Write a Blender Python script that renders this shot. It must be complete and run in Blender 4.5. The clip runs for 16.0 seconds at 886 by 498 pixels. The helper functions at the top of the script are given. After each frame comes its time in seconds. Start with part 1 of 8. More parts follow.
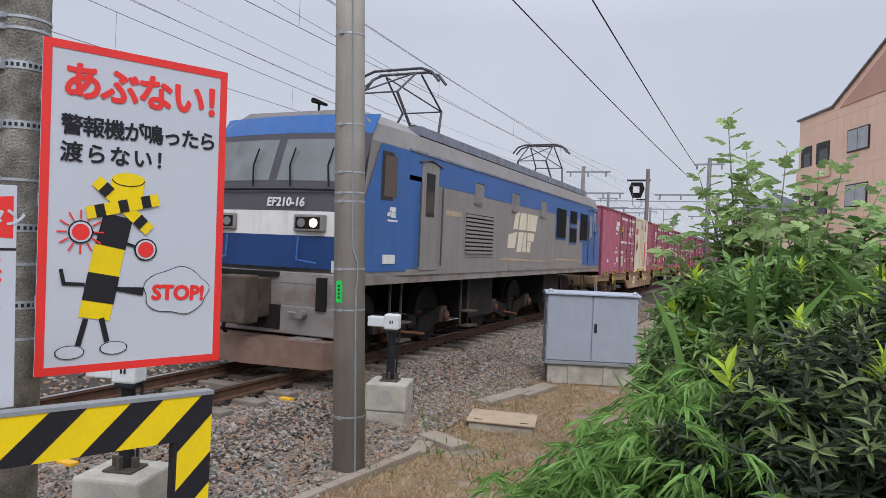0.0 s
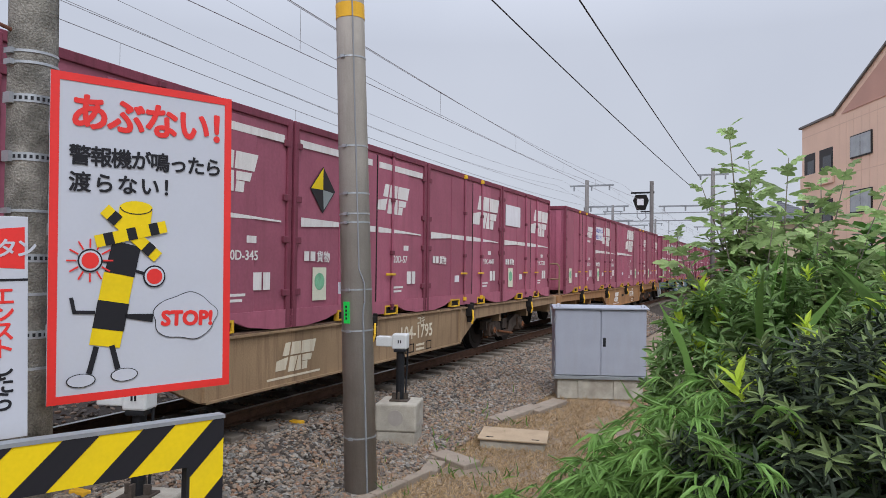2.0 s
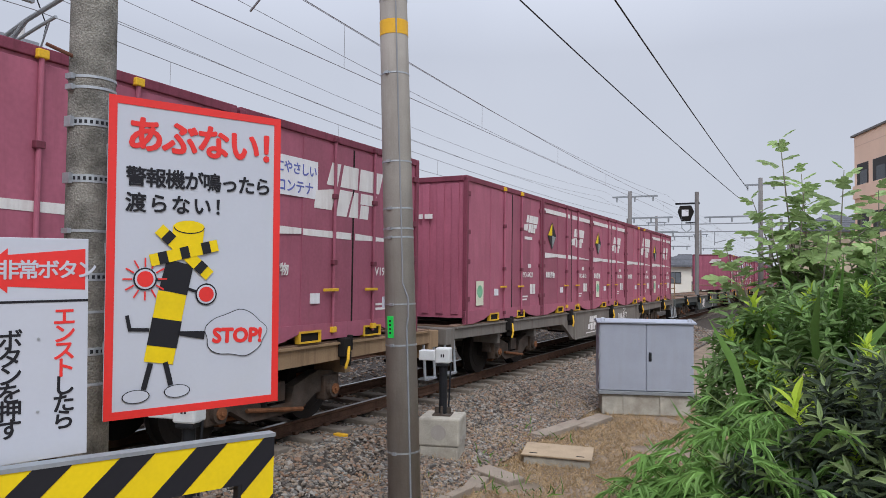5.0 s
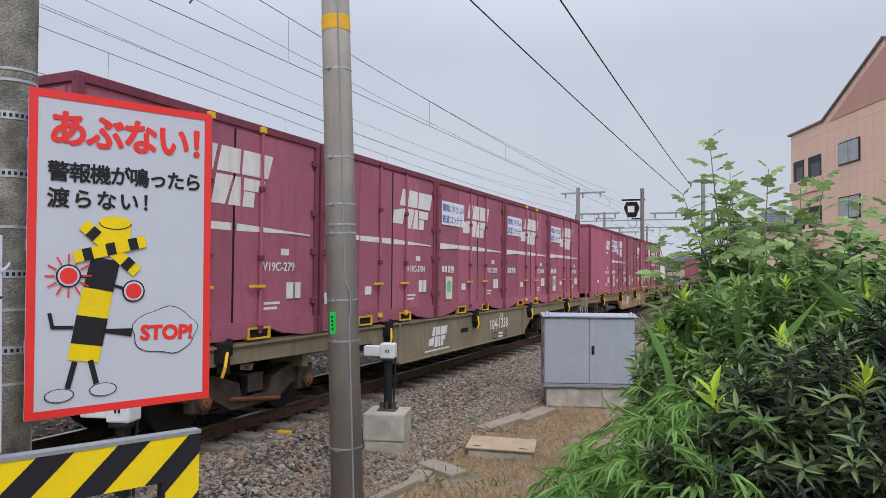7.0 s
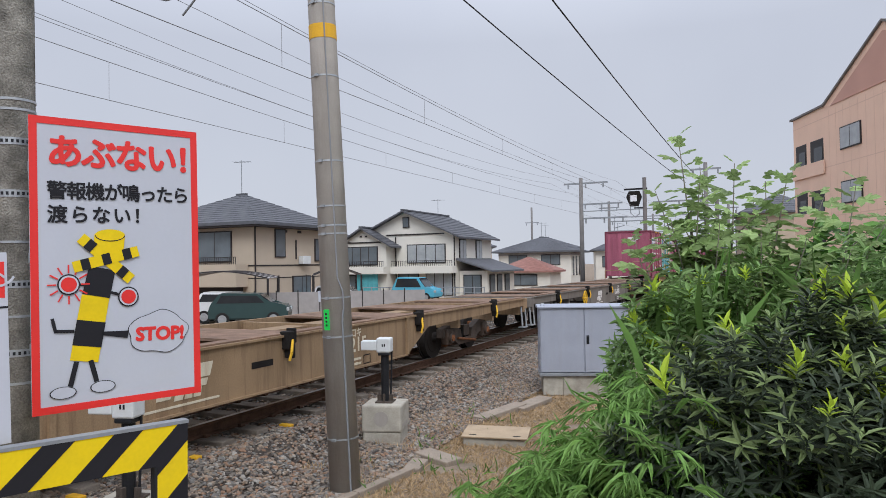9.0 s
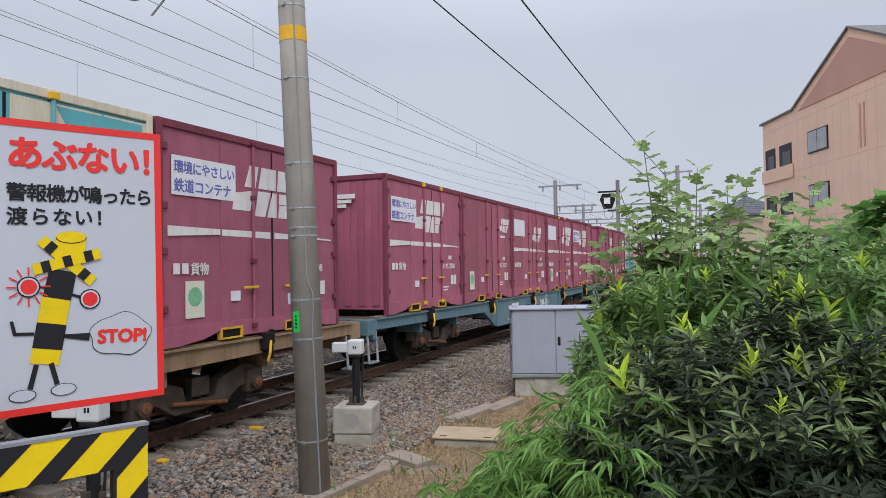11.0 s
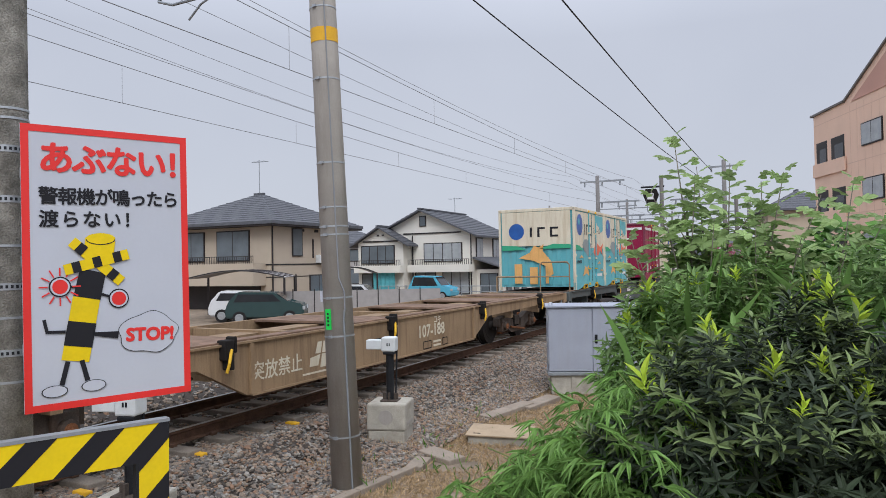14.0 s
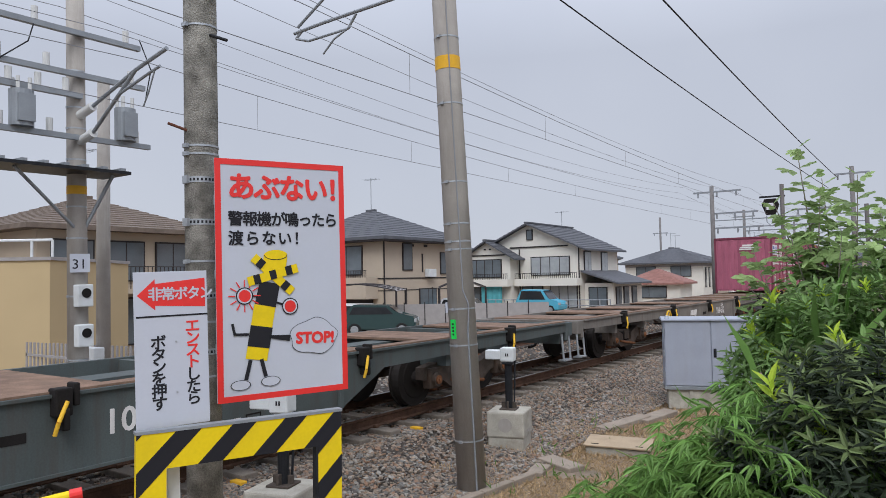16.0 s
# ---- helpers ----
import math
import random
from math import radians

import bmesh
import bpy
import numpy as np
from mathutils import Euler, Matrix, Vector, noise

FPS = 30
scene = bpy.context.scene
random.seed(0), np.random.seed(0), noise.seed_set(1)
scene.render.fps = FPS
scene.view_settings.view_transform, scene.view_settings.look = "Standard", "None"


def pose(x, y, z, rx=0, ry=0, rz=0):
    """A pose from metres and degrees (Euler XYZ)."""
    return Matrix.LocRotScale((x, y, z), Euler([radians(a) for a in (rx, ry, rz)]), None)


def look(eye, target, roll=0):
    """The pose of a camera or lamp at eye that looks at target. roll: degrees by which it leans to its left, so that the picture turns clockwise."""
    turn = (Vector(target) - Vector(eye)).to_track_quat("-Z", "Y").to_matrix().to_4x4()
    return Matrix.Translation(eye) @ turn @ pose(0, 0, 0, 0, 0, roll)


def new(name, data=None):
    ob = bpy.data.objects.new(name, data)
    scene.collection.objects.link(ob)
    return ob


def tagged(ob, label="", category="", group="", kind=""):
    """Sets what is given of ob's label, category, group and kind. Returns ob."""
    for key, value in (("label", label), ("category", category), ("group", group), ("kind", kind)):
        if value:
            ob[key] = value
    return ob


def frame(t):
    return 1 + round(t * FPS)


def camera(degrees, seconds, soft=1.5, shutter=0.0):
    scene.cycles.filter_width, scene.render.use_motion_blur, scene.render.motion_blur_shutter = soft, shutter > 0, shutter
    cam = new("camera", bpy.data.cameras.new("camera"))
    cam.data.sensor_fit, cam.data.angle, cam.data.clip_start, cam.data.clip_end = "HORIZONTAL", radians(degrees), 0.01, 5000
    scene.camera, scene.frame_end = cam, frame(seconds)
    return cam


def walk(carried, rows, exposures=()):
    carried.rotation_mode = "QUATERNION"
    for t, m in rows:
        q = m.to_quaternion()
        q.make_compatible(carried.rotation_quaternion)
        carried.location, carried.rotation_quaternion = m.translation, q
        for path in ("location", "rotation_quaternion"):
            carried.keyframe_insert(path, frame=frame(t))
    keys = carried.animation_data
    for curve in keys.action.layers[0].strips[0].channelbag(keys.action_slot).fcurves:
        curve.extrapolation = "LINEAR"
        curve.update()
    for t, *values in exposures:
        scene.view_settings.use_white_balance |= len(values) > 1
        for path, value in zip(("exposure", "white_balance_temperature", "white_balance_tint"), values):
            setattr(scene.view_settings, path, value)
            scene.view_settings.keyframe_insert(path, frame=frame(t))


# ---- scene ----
cam = camera(64.3, 16.0, soft=0.8)
PATH = [
    (0, (-0.002, -0.32, 1.902), (-0.824, 1.503, 1.897), 2.4),
    (0.5, (0.025, -0.34, 1.91), (-0.812, 1.477, 1.937), 2.0),
    (1, (0.03, -0.339, 1.908), (-0.806, 1.477, 1.953), 1.5),
    (1.5, (0.027, -0.352, 1.907), (-0.811, 1.464, 1.954), 1.0),
    (2, (0.008, -0.339, 1.901), (-0.83, 1.476, 1.947), 0.7),
    (2.5, (0.023, -0.356, 1.912), (-0.786, 1.473, 1.965), 0.8),
    (3, (0.001, -0.347, 1.917), (-0.798, 1.485, 1.991), 1.9),
    (3.5, (-0.014, -0.364, 1.925), (-0.896, 1.429, 2.0), 1.6),
    (3.7, (-0.026, -0.341, 1.937), (-0.954, 1.429, 2.011), 1.2),
    (5.8, (-0.01, -0.369, 1.93), (-0.949, 1.396, 2.008), 0.6),
    (6, (0.008, -0.378, 1.929), (-0.906, 1.399, 2.009), 0.6),
    (6.5, (0.009, -0.359, 1.927), (-0.823, 1.458, 2.001), 0.6),
    (7, (0.09, -0.34, 1.934), (-0.73, 1.483, 2.0), 0.5),
    (7.5, (0.205, -0.343, 1.938), (-0.615, 1.48, 1.999), -0.8),
    (8, (0.34, -0.456, 1.944), (-0.481, 1.367, 2.005), -0.9),
    (8.2, (0.351, -0.499, 1.958), (-0.467, 1.325, 2.007), -0.7),
    (10.3, (0.544, -0.547, 1.975), (-0.329, 1.252, 2.029), -1.7),
    (10.5, (0.527, -0.54, 1.974), (-0.306, 1.278, 2.026), -1.5),
    (11, (0.506, -0.548, 1.972), (-0.274, 1.293, 2.022), -0.9),
    (11.5, (0.498, -0.542, 1.968), (-0.261, 1.307, 2.018), -0.3),
    (12, (0.501, -0.544, 1.966), (-0.246, 1.311, 2.015), -0.1),
    (12.5, (0.504, -0.553, 1.967), (-0.257, 1.296, 2.013), -0.1),
    (13, (0.521, -0.546, 1.965), (-0.336, 1.26, 2.009), -0.3),
    (13.5, (0.593, -0.527, 1.965), (-0.29, 1.267, 2.009), -0.5),
    (14, (0.641, -0.506, 1.988), (-0.25, 1.284, 2.03), -1.0),
    (14.5, (0.655, -0.692, 1.984), (-0.239, 1.097, 2.027), -1.5),
    (15, (0.683, -0.913, 1.98), (-0.225, 0.868, 2.037), -1.4),
    (15.5, (0.699, -0.933, 1.976), (-0.322, 0.785, 2.066), -1.2),
    (16, (0.685, -0.947, 1.979), (-0.459, 0.691, 2.066), -1.1),
]
walk(cam, [(t, look(eye, target, roll)) for t, eye, target, roll in PATH],
     [(0.0, 0.02, 6200, 10), (13.5, 0.0, 6200, 10), (15.0, -0.06, 6150, 10), (16.0, -0.08, 6150, 10)])


# ---- light: an overcast day, brighter overhead than at the horizon ----
world = bpy.data.worlds.new("overcast_sky")
scene.world = world
world.use_nodes = True
wn, wl = world.node_tree.nodes, world.node_tree.links
wn.clear()
w_out = wn.new("ShaderNodeOutputWorld")
w_bg = wn.new("ShaderNodeBackground")
w_sky = wn.new("ShaderNodeTexSky")
w_sky.sky_type, w_sky.sun_disc = "NISHITA", False
w_sky.sun_elevation, w_sky.sun_rotation = radians(62), radians(150)
w_geo = wn.new("ShaderNodeTexCoord")
w_sep = wn.new("ShaderNodeSeparateXYZ")
w_ramp = wn.new("ShaderNodeValToRGB")
w_noise = wn.new("ShaderNodeTexNoise")
w_noise.inputs["Scale"].default_value = 2.2
w_noise.inputs["Detail"].default_value = 4
w_cloud = wn.new("ShaderNodeMix")
w_cloud.data_type, w_cloud.blend_type = "RGBA", "MULTIPLY"
w_tone = wn.new("ShaderNodeValToRGB")
w_tone.color_ramp.elements[0].position, w_tone.color_ramp.elements[0].color = 0.3, (0.93, 0.935, 0.95, 1)
w_tone.color_ramp.elements[1].position, w_tone.color_ramp.elements[1].color = 0.7, (1.03, 1.03, 1.03, 1)
el = w_ramp.color_ramp.elements
el[0].position, el[0].color = 0.0, (0.60, 0.615, 0.66, 1)
el[1].position, el[1].color = 0.30, (0.575, 0.595, 0.66, 1)
e3 = w_ramp.color_ramp.elements.new(0.75)
e3.color = (1.22, 1.27, 1.42, 1)
w_mix = wn.new("ShaderNodeMix")
w_mix.data_type, w_mix.blend_type = "RGBA", "ADD"
w_mix.inputs["Factor"].default_value = 0.004
wl.new(w_geo.outputs["Generated"], w_sep.inputs[0])
wl.new(w_sep.outputs["Z"], w_ramp.inputs["Fac"])
wl.new(w_geo.outputs["Generated"], w_noise.inputs["Vector"])
wl.new(w_noise.outputs["Fac"], w_tone.inputs["Fac"])
w_cloud.inputs["Factor"].default_value = 1.0
wl.new(w_ramp.outputs["Color"], w_cloud.inputs["A"])
wl.new(w_tone.outputs["Color"], w_cloud.inputs["B"])
wl.new(w_cloud.outputs["Result"], w_mix.inputs["A"])
wl.new(w_sky.outputs["Color"], w_mix.inputs["B"])
wl.new(w_mix.outputs["Result"], w_bg.inputs["Color"])
w_bg.inputs["Strength"].default_value = 1.0
wl.new(w_bg.outputs["Background"], w_out.inputs["Surface"])

sun = new("sun", bpy.data.lights.new("sun", "SUN"))
sun.data.energy, sun.data.angle, sun.data.color = 1.9, radians(30), (1.0, 0.98, 0.955)
sun.matrix_world = look((12, -14, 30), (-3, 8, 0))
scene.view_settings.exposure = 0.0

# ---- materials ----
MATS = {}


def mat(name, base, rough=0.7, metal=0.0, vary=0.12, scale=3.0, bump=0.15, grain=60.0, dirt=None, dirt_amt=0.0, streak=False, island=0.0, rand=0.0, emit=0.0, trans=0.0):
    """A surface with tone variation at two scales, optional dirt or vertical streaks, and fine relief."""
    if name in MATS:
        return MATS[name]
    m = bpy.data.materials.new(name)
    m.use_nodes = True
    n, l = m.node_tree.nodes, m.node_tree.links
    b = n["Principled BSDF"]
    b.inputs["Roughness"].default_value, b.inputs["Metallic"].default_value = rough, metal
    b.inputs["Specular IOR Level"].default_value = 0.5 if rough < 0.42 else 0.22
    co = n.new("ShaderNodeTexCoord")
    n1, n2 = n.new("ShaderNodeTexNoise"), n.new("ShaderNodeTexNoise")
    n1.inputs["Scale"].default_value, n1.inputs["Detail"].default_value = scale, 5
    n2.inputs["Scale"].default_value, n2.inputs["Detail"].default_value = grain, 3
    l.new(co.outputs["Object"], n1.inputs["Vector"])
    l.new(co.outputs["Object"], n2.inputs["Vector"])
    r = n.new("ShaderNodeMapRange")
    r.inputs["From Min"].default_value, r.inputs["From Max"].default_value = 0.3, 0.7
    r.inputs["To Min"].default_value, r.inputs["To Max"].default_value = 1 - vary, 1 + vary
    l.new(n1.outputs["Fac"], r.inputs["Value"])
    r2 = n.new("ShaderNodeMapRange")
    r2.inputs["From Min"].default_value, r2.inputs["From Max"].default_value = 0.3, 0.7
    r2.inputs["To Min"].default_value, r2.inputs["To Max"].default_value = 1 - vary * 0.6, 1 + vary * 0.6
    l.new(n2.outputs["Fac"], r2.inputs["Value"])
    mul = n.new("ShaderNodeMath")
    mul.operation = "MULTIPLY"
    l.new(r.outputs["Result"], mul.inputs[0])
    l.new(r2.outputs["Result"], mul.inputs[1])
    out = mul.outputs[0]
    if island or rand:
        g = n.new("ShaderNodeNewGeometry") if island else n.new("ShaderNodeObjectInfo")
        r3 = n.new("ShaderNodeMapRange")
        amt = island or rand
        r3.inputs["To Min"].default_value, r3.inputs["To Max"].default_value = 1 - amt, 1 + amt
        l.new(g.outputs["Random Per Island" if island else "Random"], r3.inputs["Value"])
        m3 = n.new("ShaderNodeMath")
        m3.operation = "MULTIPLY"
        l.new(out, m3.inputs[0])
        l.new(r3.outputs["Result"], m3.inputs[1])
        out = m3.outputs[0]
    v = n.new("ShaderNodeVectorMath")
    v.operation = "SCALE"
    v.inputs[0].default_value = base
    l.new(out, v.inputs["Scale"])
    col = v.outputs[0]
    if dirt:
        mp = n.new("ShaderNodeMapping")
        mp.inputs["Scale"].default_value = (9, 9, 0.8) if streak else (2.5, 2.5, 2.5)
        l.new(co.outputs["Object"], mp.inputs["Vector"])
        nd = n.new("ShaderNodeTexNoise")
        nd.inputs["Scale"].default_value, nd.inputs["Detail"].default_value, nd.inputs["Roughness"].default_value = 1.0, 8, 0.65
        l.new(mp.outputs[0], nd.inputs["Vector"])
        rd = n.new("ShaderNodeMapRange")
        rd.inputs["From Min"].default_value, rd.inputs["From Max"].default_value = 0.48, 0.72
        rd.inputs["To Max"].default_value = dirt_amt
        l.new(nd.outputs["Fac"], rd.inputs["Value"])
        mx = n.new("ShaderNodeMix")
        mx.data_type = "RGBA"
        mx.inputs["B"].default_value = (*dirt, 1)
        l.new(rd.outputs["Result"], mx.inputs["Factor"])
        l.new(col, mx.inputs["A"])
        col = mx.outputs["Result"]
    l.new(col, b.inputs["Base Color"])
    if bump:
        bp = n.new("ShaderNodeBump")
        bp.inputs["Strength"].default_value, bp.inputs["Distance"].default_value = bump, 0.01
        l.new(n2.outputs["Fac"], bp.inputs["Height"])
        l.new(bp.outputs["Normal"], b.inputs["Normal"])
    if emit:
        b.inputs["Emission Color"].default_value, b.inputs["Emission Strength"].default_value = (*base, 1), emit
    if trans:
        b.inputs["Subsurface Weight"].default_value = 0.0
        tr = n.new("ShaderNodeBsdfTranslucent")
        l.new(col, tr.inputs["Color"])
        ms = n.new("ShaderNodeMixShader")
        ms.inputs["Fac"].default_value = trans
        l.new(b.outputs[0], ms.inputs[1])
        l.new(tr.outputs[0], ms.inputs[2])
        l.new(ms.outputs[0], n["Material Output"].inputs["Surface"])
    MATS[name] = m
    return m


CONCRETE = mat("weathered_concrete", (0.385, 0.355, 0.32), 0.9, vary=0.12, scale=2.5, bump=0.12, grain=90, dirt=(0.25, 0.225, 0.20), dirt_amt=0.5, streak=True)
KERBSTONE = mat("dusty_kerb_concrete", (0.30, 0.25, 0.20), 0.95, vary=0.2, scale=5, bump=0.5, grain=60, dirt=(0.20, 0.15, 0.11), dirt_amt=0.7)
AGGREGATE = mat("exposed_aggregate_concrete", (0.245, 0.235, 0.208), 0.95, vary=0.45, scale=9, bump=0.9, grain=110)
BLOCK = mat("light_concrete", (0.42, 0.39, 0.33), 0.9, vary=0.16, scale=6, bump=0.3, grain=70, dirt=(0.17, 0.14, 0.105), dirt_amt=0.6)
GALV = mat("galvanised_steel", (0.42, 0.44, 0.46), 0.45, 0.7, vary=0.12, scale=12, bump=0.05)
DARKSTEEL = mat("dark_painted_steel", (0.022, 0.023, 0.026), 0.45, 0.2, vary=0.2, scale=12, bump=0.1)
SIGNWHITE = mat("sign_white", (0.51, 0.53, 0.59), 0.35, vary=0.02, scale=4, bump=0.0, dirt=(0.5, 0.5, 0.48), dirt_amt=0.12)
SIGNRED = mat("sign_red", (0.74, 0.03, 0.025), 0.4, vary=0.05, bump=0.0)
SIGNBLACK = mat("sign_black", (0.018, 0.018, 0.022), 0.45, vary=0.05, bump=0.0)
SIGNYELLOW = mat("sign_yellow", (0.80, 0.58, 0.006), 0.5, vary=0.05, bump=0.02, dirt=(0.3, 0.22, 0.03), dirt_amt=0.2)
BANDYELLOW = mat("band_yellow", (0.72, 0.40, 0.03), 0.5, vary=0.08, bump=0.05)
TAGGREEN = mat("tag_green", (0.03, 0.62, 0.09), 0.5, vary=0.05, bump=0.0)
RAILRUST = mat("rail_rust", (0.105, 0.058, 0.038), 0.85, 0.1, vary=0.25, scale=7, bump=0.3)
RAILTOP = mat("rail_running_surface", (0.40, 0.39, 0.38), 0.28, 0.9, vary=0.1, bump=0.05)
SLEEPER = mat("sleeper_concrete", (0.20, 0.17, 0.14), 0.95, vary=0.2, scale=5, bump=0.4, dirt=(0.10, 0.06, 0.04), dirt_amt=0.6, rand=0.15)
# Far darker than its stones: shade between them is put into the bed's colour.
BALLAST = mat("ballast_bed_shaded", (0.06, 0.049, 0.041), 0.95, vary=0.35, scale=14, bump=0.9, grain=35)
STONE = mat("ballast_stones", (0.255, 0.212, 0.168), 0.9, vary=0.15, scale=9, bump=0.3, grain=50, dirt=(0.17, 0.095, 0.06), dirt_amt=0.45, island=0.18)
def many_tones(m, tones):
    """Gives each loose piece one of several tones."""
    n, l = m.node_tree.nodes, m.node_tree.links
    g, r = n.new("ShaderNodeNewGeometry"), n.new("ShaderNodeValToRGB")
    r.color_ramp.interpolation = "CONSTANT"
    e = r.color_ramp.elements
    e[0].position, e[0].color = 0.0, (*tones[0], 1)
    e[1].position, e[1].color = 1.0 / len(tones), (*tones[1], 1)
    for i, c in enumerate(tones[2:], 2):
        e.new(i / len(tones)).color = (*c, 1)
    l.new(g.outputs["Random Per Island"], r.inputs["Fac"])
    for v in n:
        if v.bl_idname == "ShaderNodeVectorMath":
            l.new(r.outputs["Color"], v.inputs[0])


many_tones(STONE, [(0.20, 0.192, 0.178), (0.27, 0.22, 0.17), (0.11, 0.098, 0.088), (0.31, 0.24, 0.18), (0.15, 0.132, 0.115), (0.24, 0.15, 0.10), (0.27, 0.25, 0.22), (0.18, 0.145, 0.115)])
SOIL = mat("dry_soil", (0.25, 0.195, 0.145), 0.97, vary=0.25, scale=3, bump=0.8, grain=40, dirt=(0.17, 0.145, 0.10), dirt_amt=0.6)
DRYGRASS = mat("dry_grass", (0.42, 0.30, 0.17), 0.9, vary=0.1, scale=4, bump=0.0, island=0.35)
GREENGRASS = mat("green_grass", (0.13, 0.24, 0.045), 0.7, vary=0.15, scale=4, bump=0.0, island=0.35, trans=0.25)
ASPHALT = mat("asphalt", (0.06, 0.06, 0.06), 0.9, vary=0.15, scale=2, bump=0.5, grain=120)
CABINET = mat("cabinet_grey_paint", (0.34, 0.36, 0.42), 0.45, vary=0.05, scale=3, bump=0.03, dirt=(0.30, 0.30, 0.31), dirt_amt=0.3, streak=True)
BOXWHITE = mat("box_white_paint", (0.66, 0.68, 0.68), 0.45, vary=0.05, bump=0.02, dirt=(0.35, 0.33, 0.29), dirt_amt=0.3)
RUST = mat("rusty_steel", (0.20, 0.085, 0.04), 0.9, 0.1, vary=0.3, scale=8, bump=0.3)
LIDTAN = mat("weathered_lid", (0.42, 0.32, 0.215), 0.85, vary=0.15, scale=5, bump=0.2, dirt=(0.25, 0.2, 0.14), dirt_amt=0.5)
WIRE = mat("dark_wire", (0.02, 0.021, 0.024), 0.6, vary=0.05, bump=0.0)
WIREGREY = mat("catenary_wire", (0.26, 0.265, 0.28), 0.6, vary=0.05, bump=0.0)
PORCELAIN = mat("porcelain", (0.62, 0.62, 0.6), 0.25, vary=0.05, bump=0.0)
GREYPIPE = mat("grey_pipe", (0.30, 0.32, 0.34), 0.5, 0.4, vary=0.1, bump=0.05)
RUNGRUST = mat("step_bolt", (0.14, 0.06, 0.04), 0.8, vary=0.2, bump=0.1)
# train
MAROON = mat("maroon_paint", (0.345, 0.105, 0.155), 0.5, vary=0.10, scale=1.6, bump=0.06, grain=25, dirt=(0.22, 0.075, 0.10), dirt_amt=0.5, streak=True, rand=0.14)
MAROONDARK = mat("dark_maroon_paint", (0.19, 0.045, 0.072), 0.55, vary=0.15, scale=2, bump=0.06, dirt=(0.05, 0.02, 0.02), dirt_amt=0.5, streak=True)
CRIMSON = mat("crimson_paint", (0.27, 0.018, 0.060), 0.42, vary=0.08, scale=1.6, bump=0.04, dirt=(0.18, 0.03, 0.05), dirt_amt=0.4, streak=True)
CREAM = mat("cream_paint", (0.66, 0.60, 0.47), 0.5, vary=0.07, scale=1.5, bump=0.05, dirt=(0.40, 0.28, 0.14), dirt_amt=0.5, streak=True)
TEAL = mat("teal_paint", (0.13, 0.42, 0.47), 0.5, vary=0.08, scale=1.5, bump=0.05, dirt=(0.18, 0.27, 0.25), dirt_amt=0.5, streak=True)
TEALGREEN = mat("green_hill_paint", (0.05, 0.36, 0.20), 0.5, vary=0.08, bump=0.0)
ORANGEART = mat("orange_art_paint", (0.72, 0.40, 0.14), 0.5, vary=0.1, bump=0.0, dirt=(0.35, 0.2, 0.08), dirt_amt=0.4, streak=True)
CORALART = mat("coral_art_paint", (0.70, 0.16, 0.09), 0.5, vary=0.1, bump=0.0)
GREYART = mat("grey_art_paint", (0.26, 0.29, 0.29), 0.5, vary=0.1, bump=0.0)
BLUEART = mat("blue_globe_paint", (0.02, 0.10, 0.36), 0.3, vary=0.2, scale=3, bump=0.0)
WHITEPAINT = mat("white_paint", (0.72, 0.70, 0.68), 0.5, vary=0.06, scale=4, bump=0.02, dirt=(0.45, 0.36, 0.34), dirt_amt=0.45, streak=True)
PATCHWHITE = mat("patch_white", (0.74, 0.74, 0.77), 0.5, vary=0.05, bump=0.0, dirt=(0.5, 0.45, 0.47), dirt_amt=0.35, streak=True)
PATCHBLUE = mat("patch_blue_ink", (0.13, 0.15, 0.42), 0.5, vary=0.1, bump=0.0)
YELLOWPART = mat("yellow_part", (0.72, 0.43, 0.03), 0.55, vary=0.15, bump=0.05, dirt=(0.2, 0.1, 0.03), dirt_amt=0.5)
LEAFART = mat("sticker_green", (0.20, 0.46, 0.28), 0.5, vary=0.2, scale=9, bump=0.0)
STICKER = mat("sticker_cream", (0.66, 0.66, 0.52), 0.5, vary=0.06, bump=0.0)
BLUESTRIPE = mat("royal_blue_paint", (0.03, 0.09, 0.32), 0.45, vary=0.08, bump=0.0)
REDSTRIPE = mat("red_paint", (0.66, 0.05, 0.09), 0.45, vary=0.06, bump=0.0)
FRAMES = {
    "tan": mat("tan_frame_paint", (0.30, 0.205, 0.12), 0.7, vary=0.16, scale=1.5, bump=0.15, dirt=(0.12, 0.07, 0.045), dirt_amt=0.65, streak=True),
    "orange": mat("orange_frame_paint", (0.34, 0.185, 0.085), 0.7, vary=0.16, scale=1.5, bump=0.15, dirt=(0.14, 0.07, 0.04), dirt_amt=0.6, streak=True),
    "grey": mat("grey_frame_paint", (0.185, 0.168, 0.148), 0.7, vary=0.16, scale=1.5, bump=0.15, dirt=(0.10, 0.07, 0.055), dirt_amt=0.6, streak=True),
    "blue": mat("blue_grey_frame_paint", (0.115, 0.20, 0.235), 0.65, vary=0.14, scale=1.5, bump=0.12, dirt=(0.10, 0.085, 0.075), dirt_amt=0.55, streak=True),
    "olive": mat("olive_frame_paint", (0.22, 0.185, 0.12), 0.7, vary=0.16, scale=1.5, bump=0.15, dirt=(0.12, 0.08, 0.05), dirt_amt=0.6, streak=True),
    "dark": mat("dark_grey_frame_paint", (0.085, 0.10, 0.098), 0.65, vary=0.14, scale=1.5, bump=0.12, dirt=(0.08, 0.06, 0.05), dirt_amt=0.5, streak=True),
}
BOGIE = mat("grimy_bogie", (0.085, 0.068, 0.056), 0.85, 0.1, vary=0.3, scale=6, bump=0.3, dirt=(0.13, 0.07, 0.042), dirt_amt=0.55)
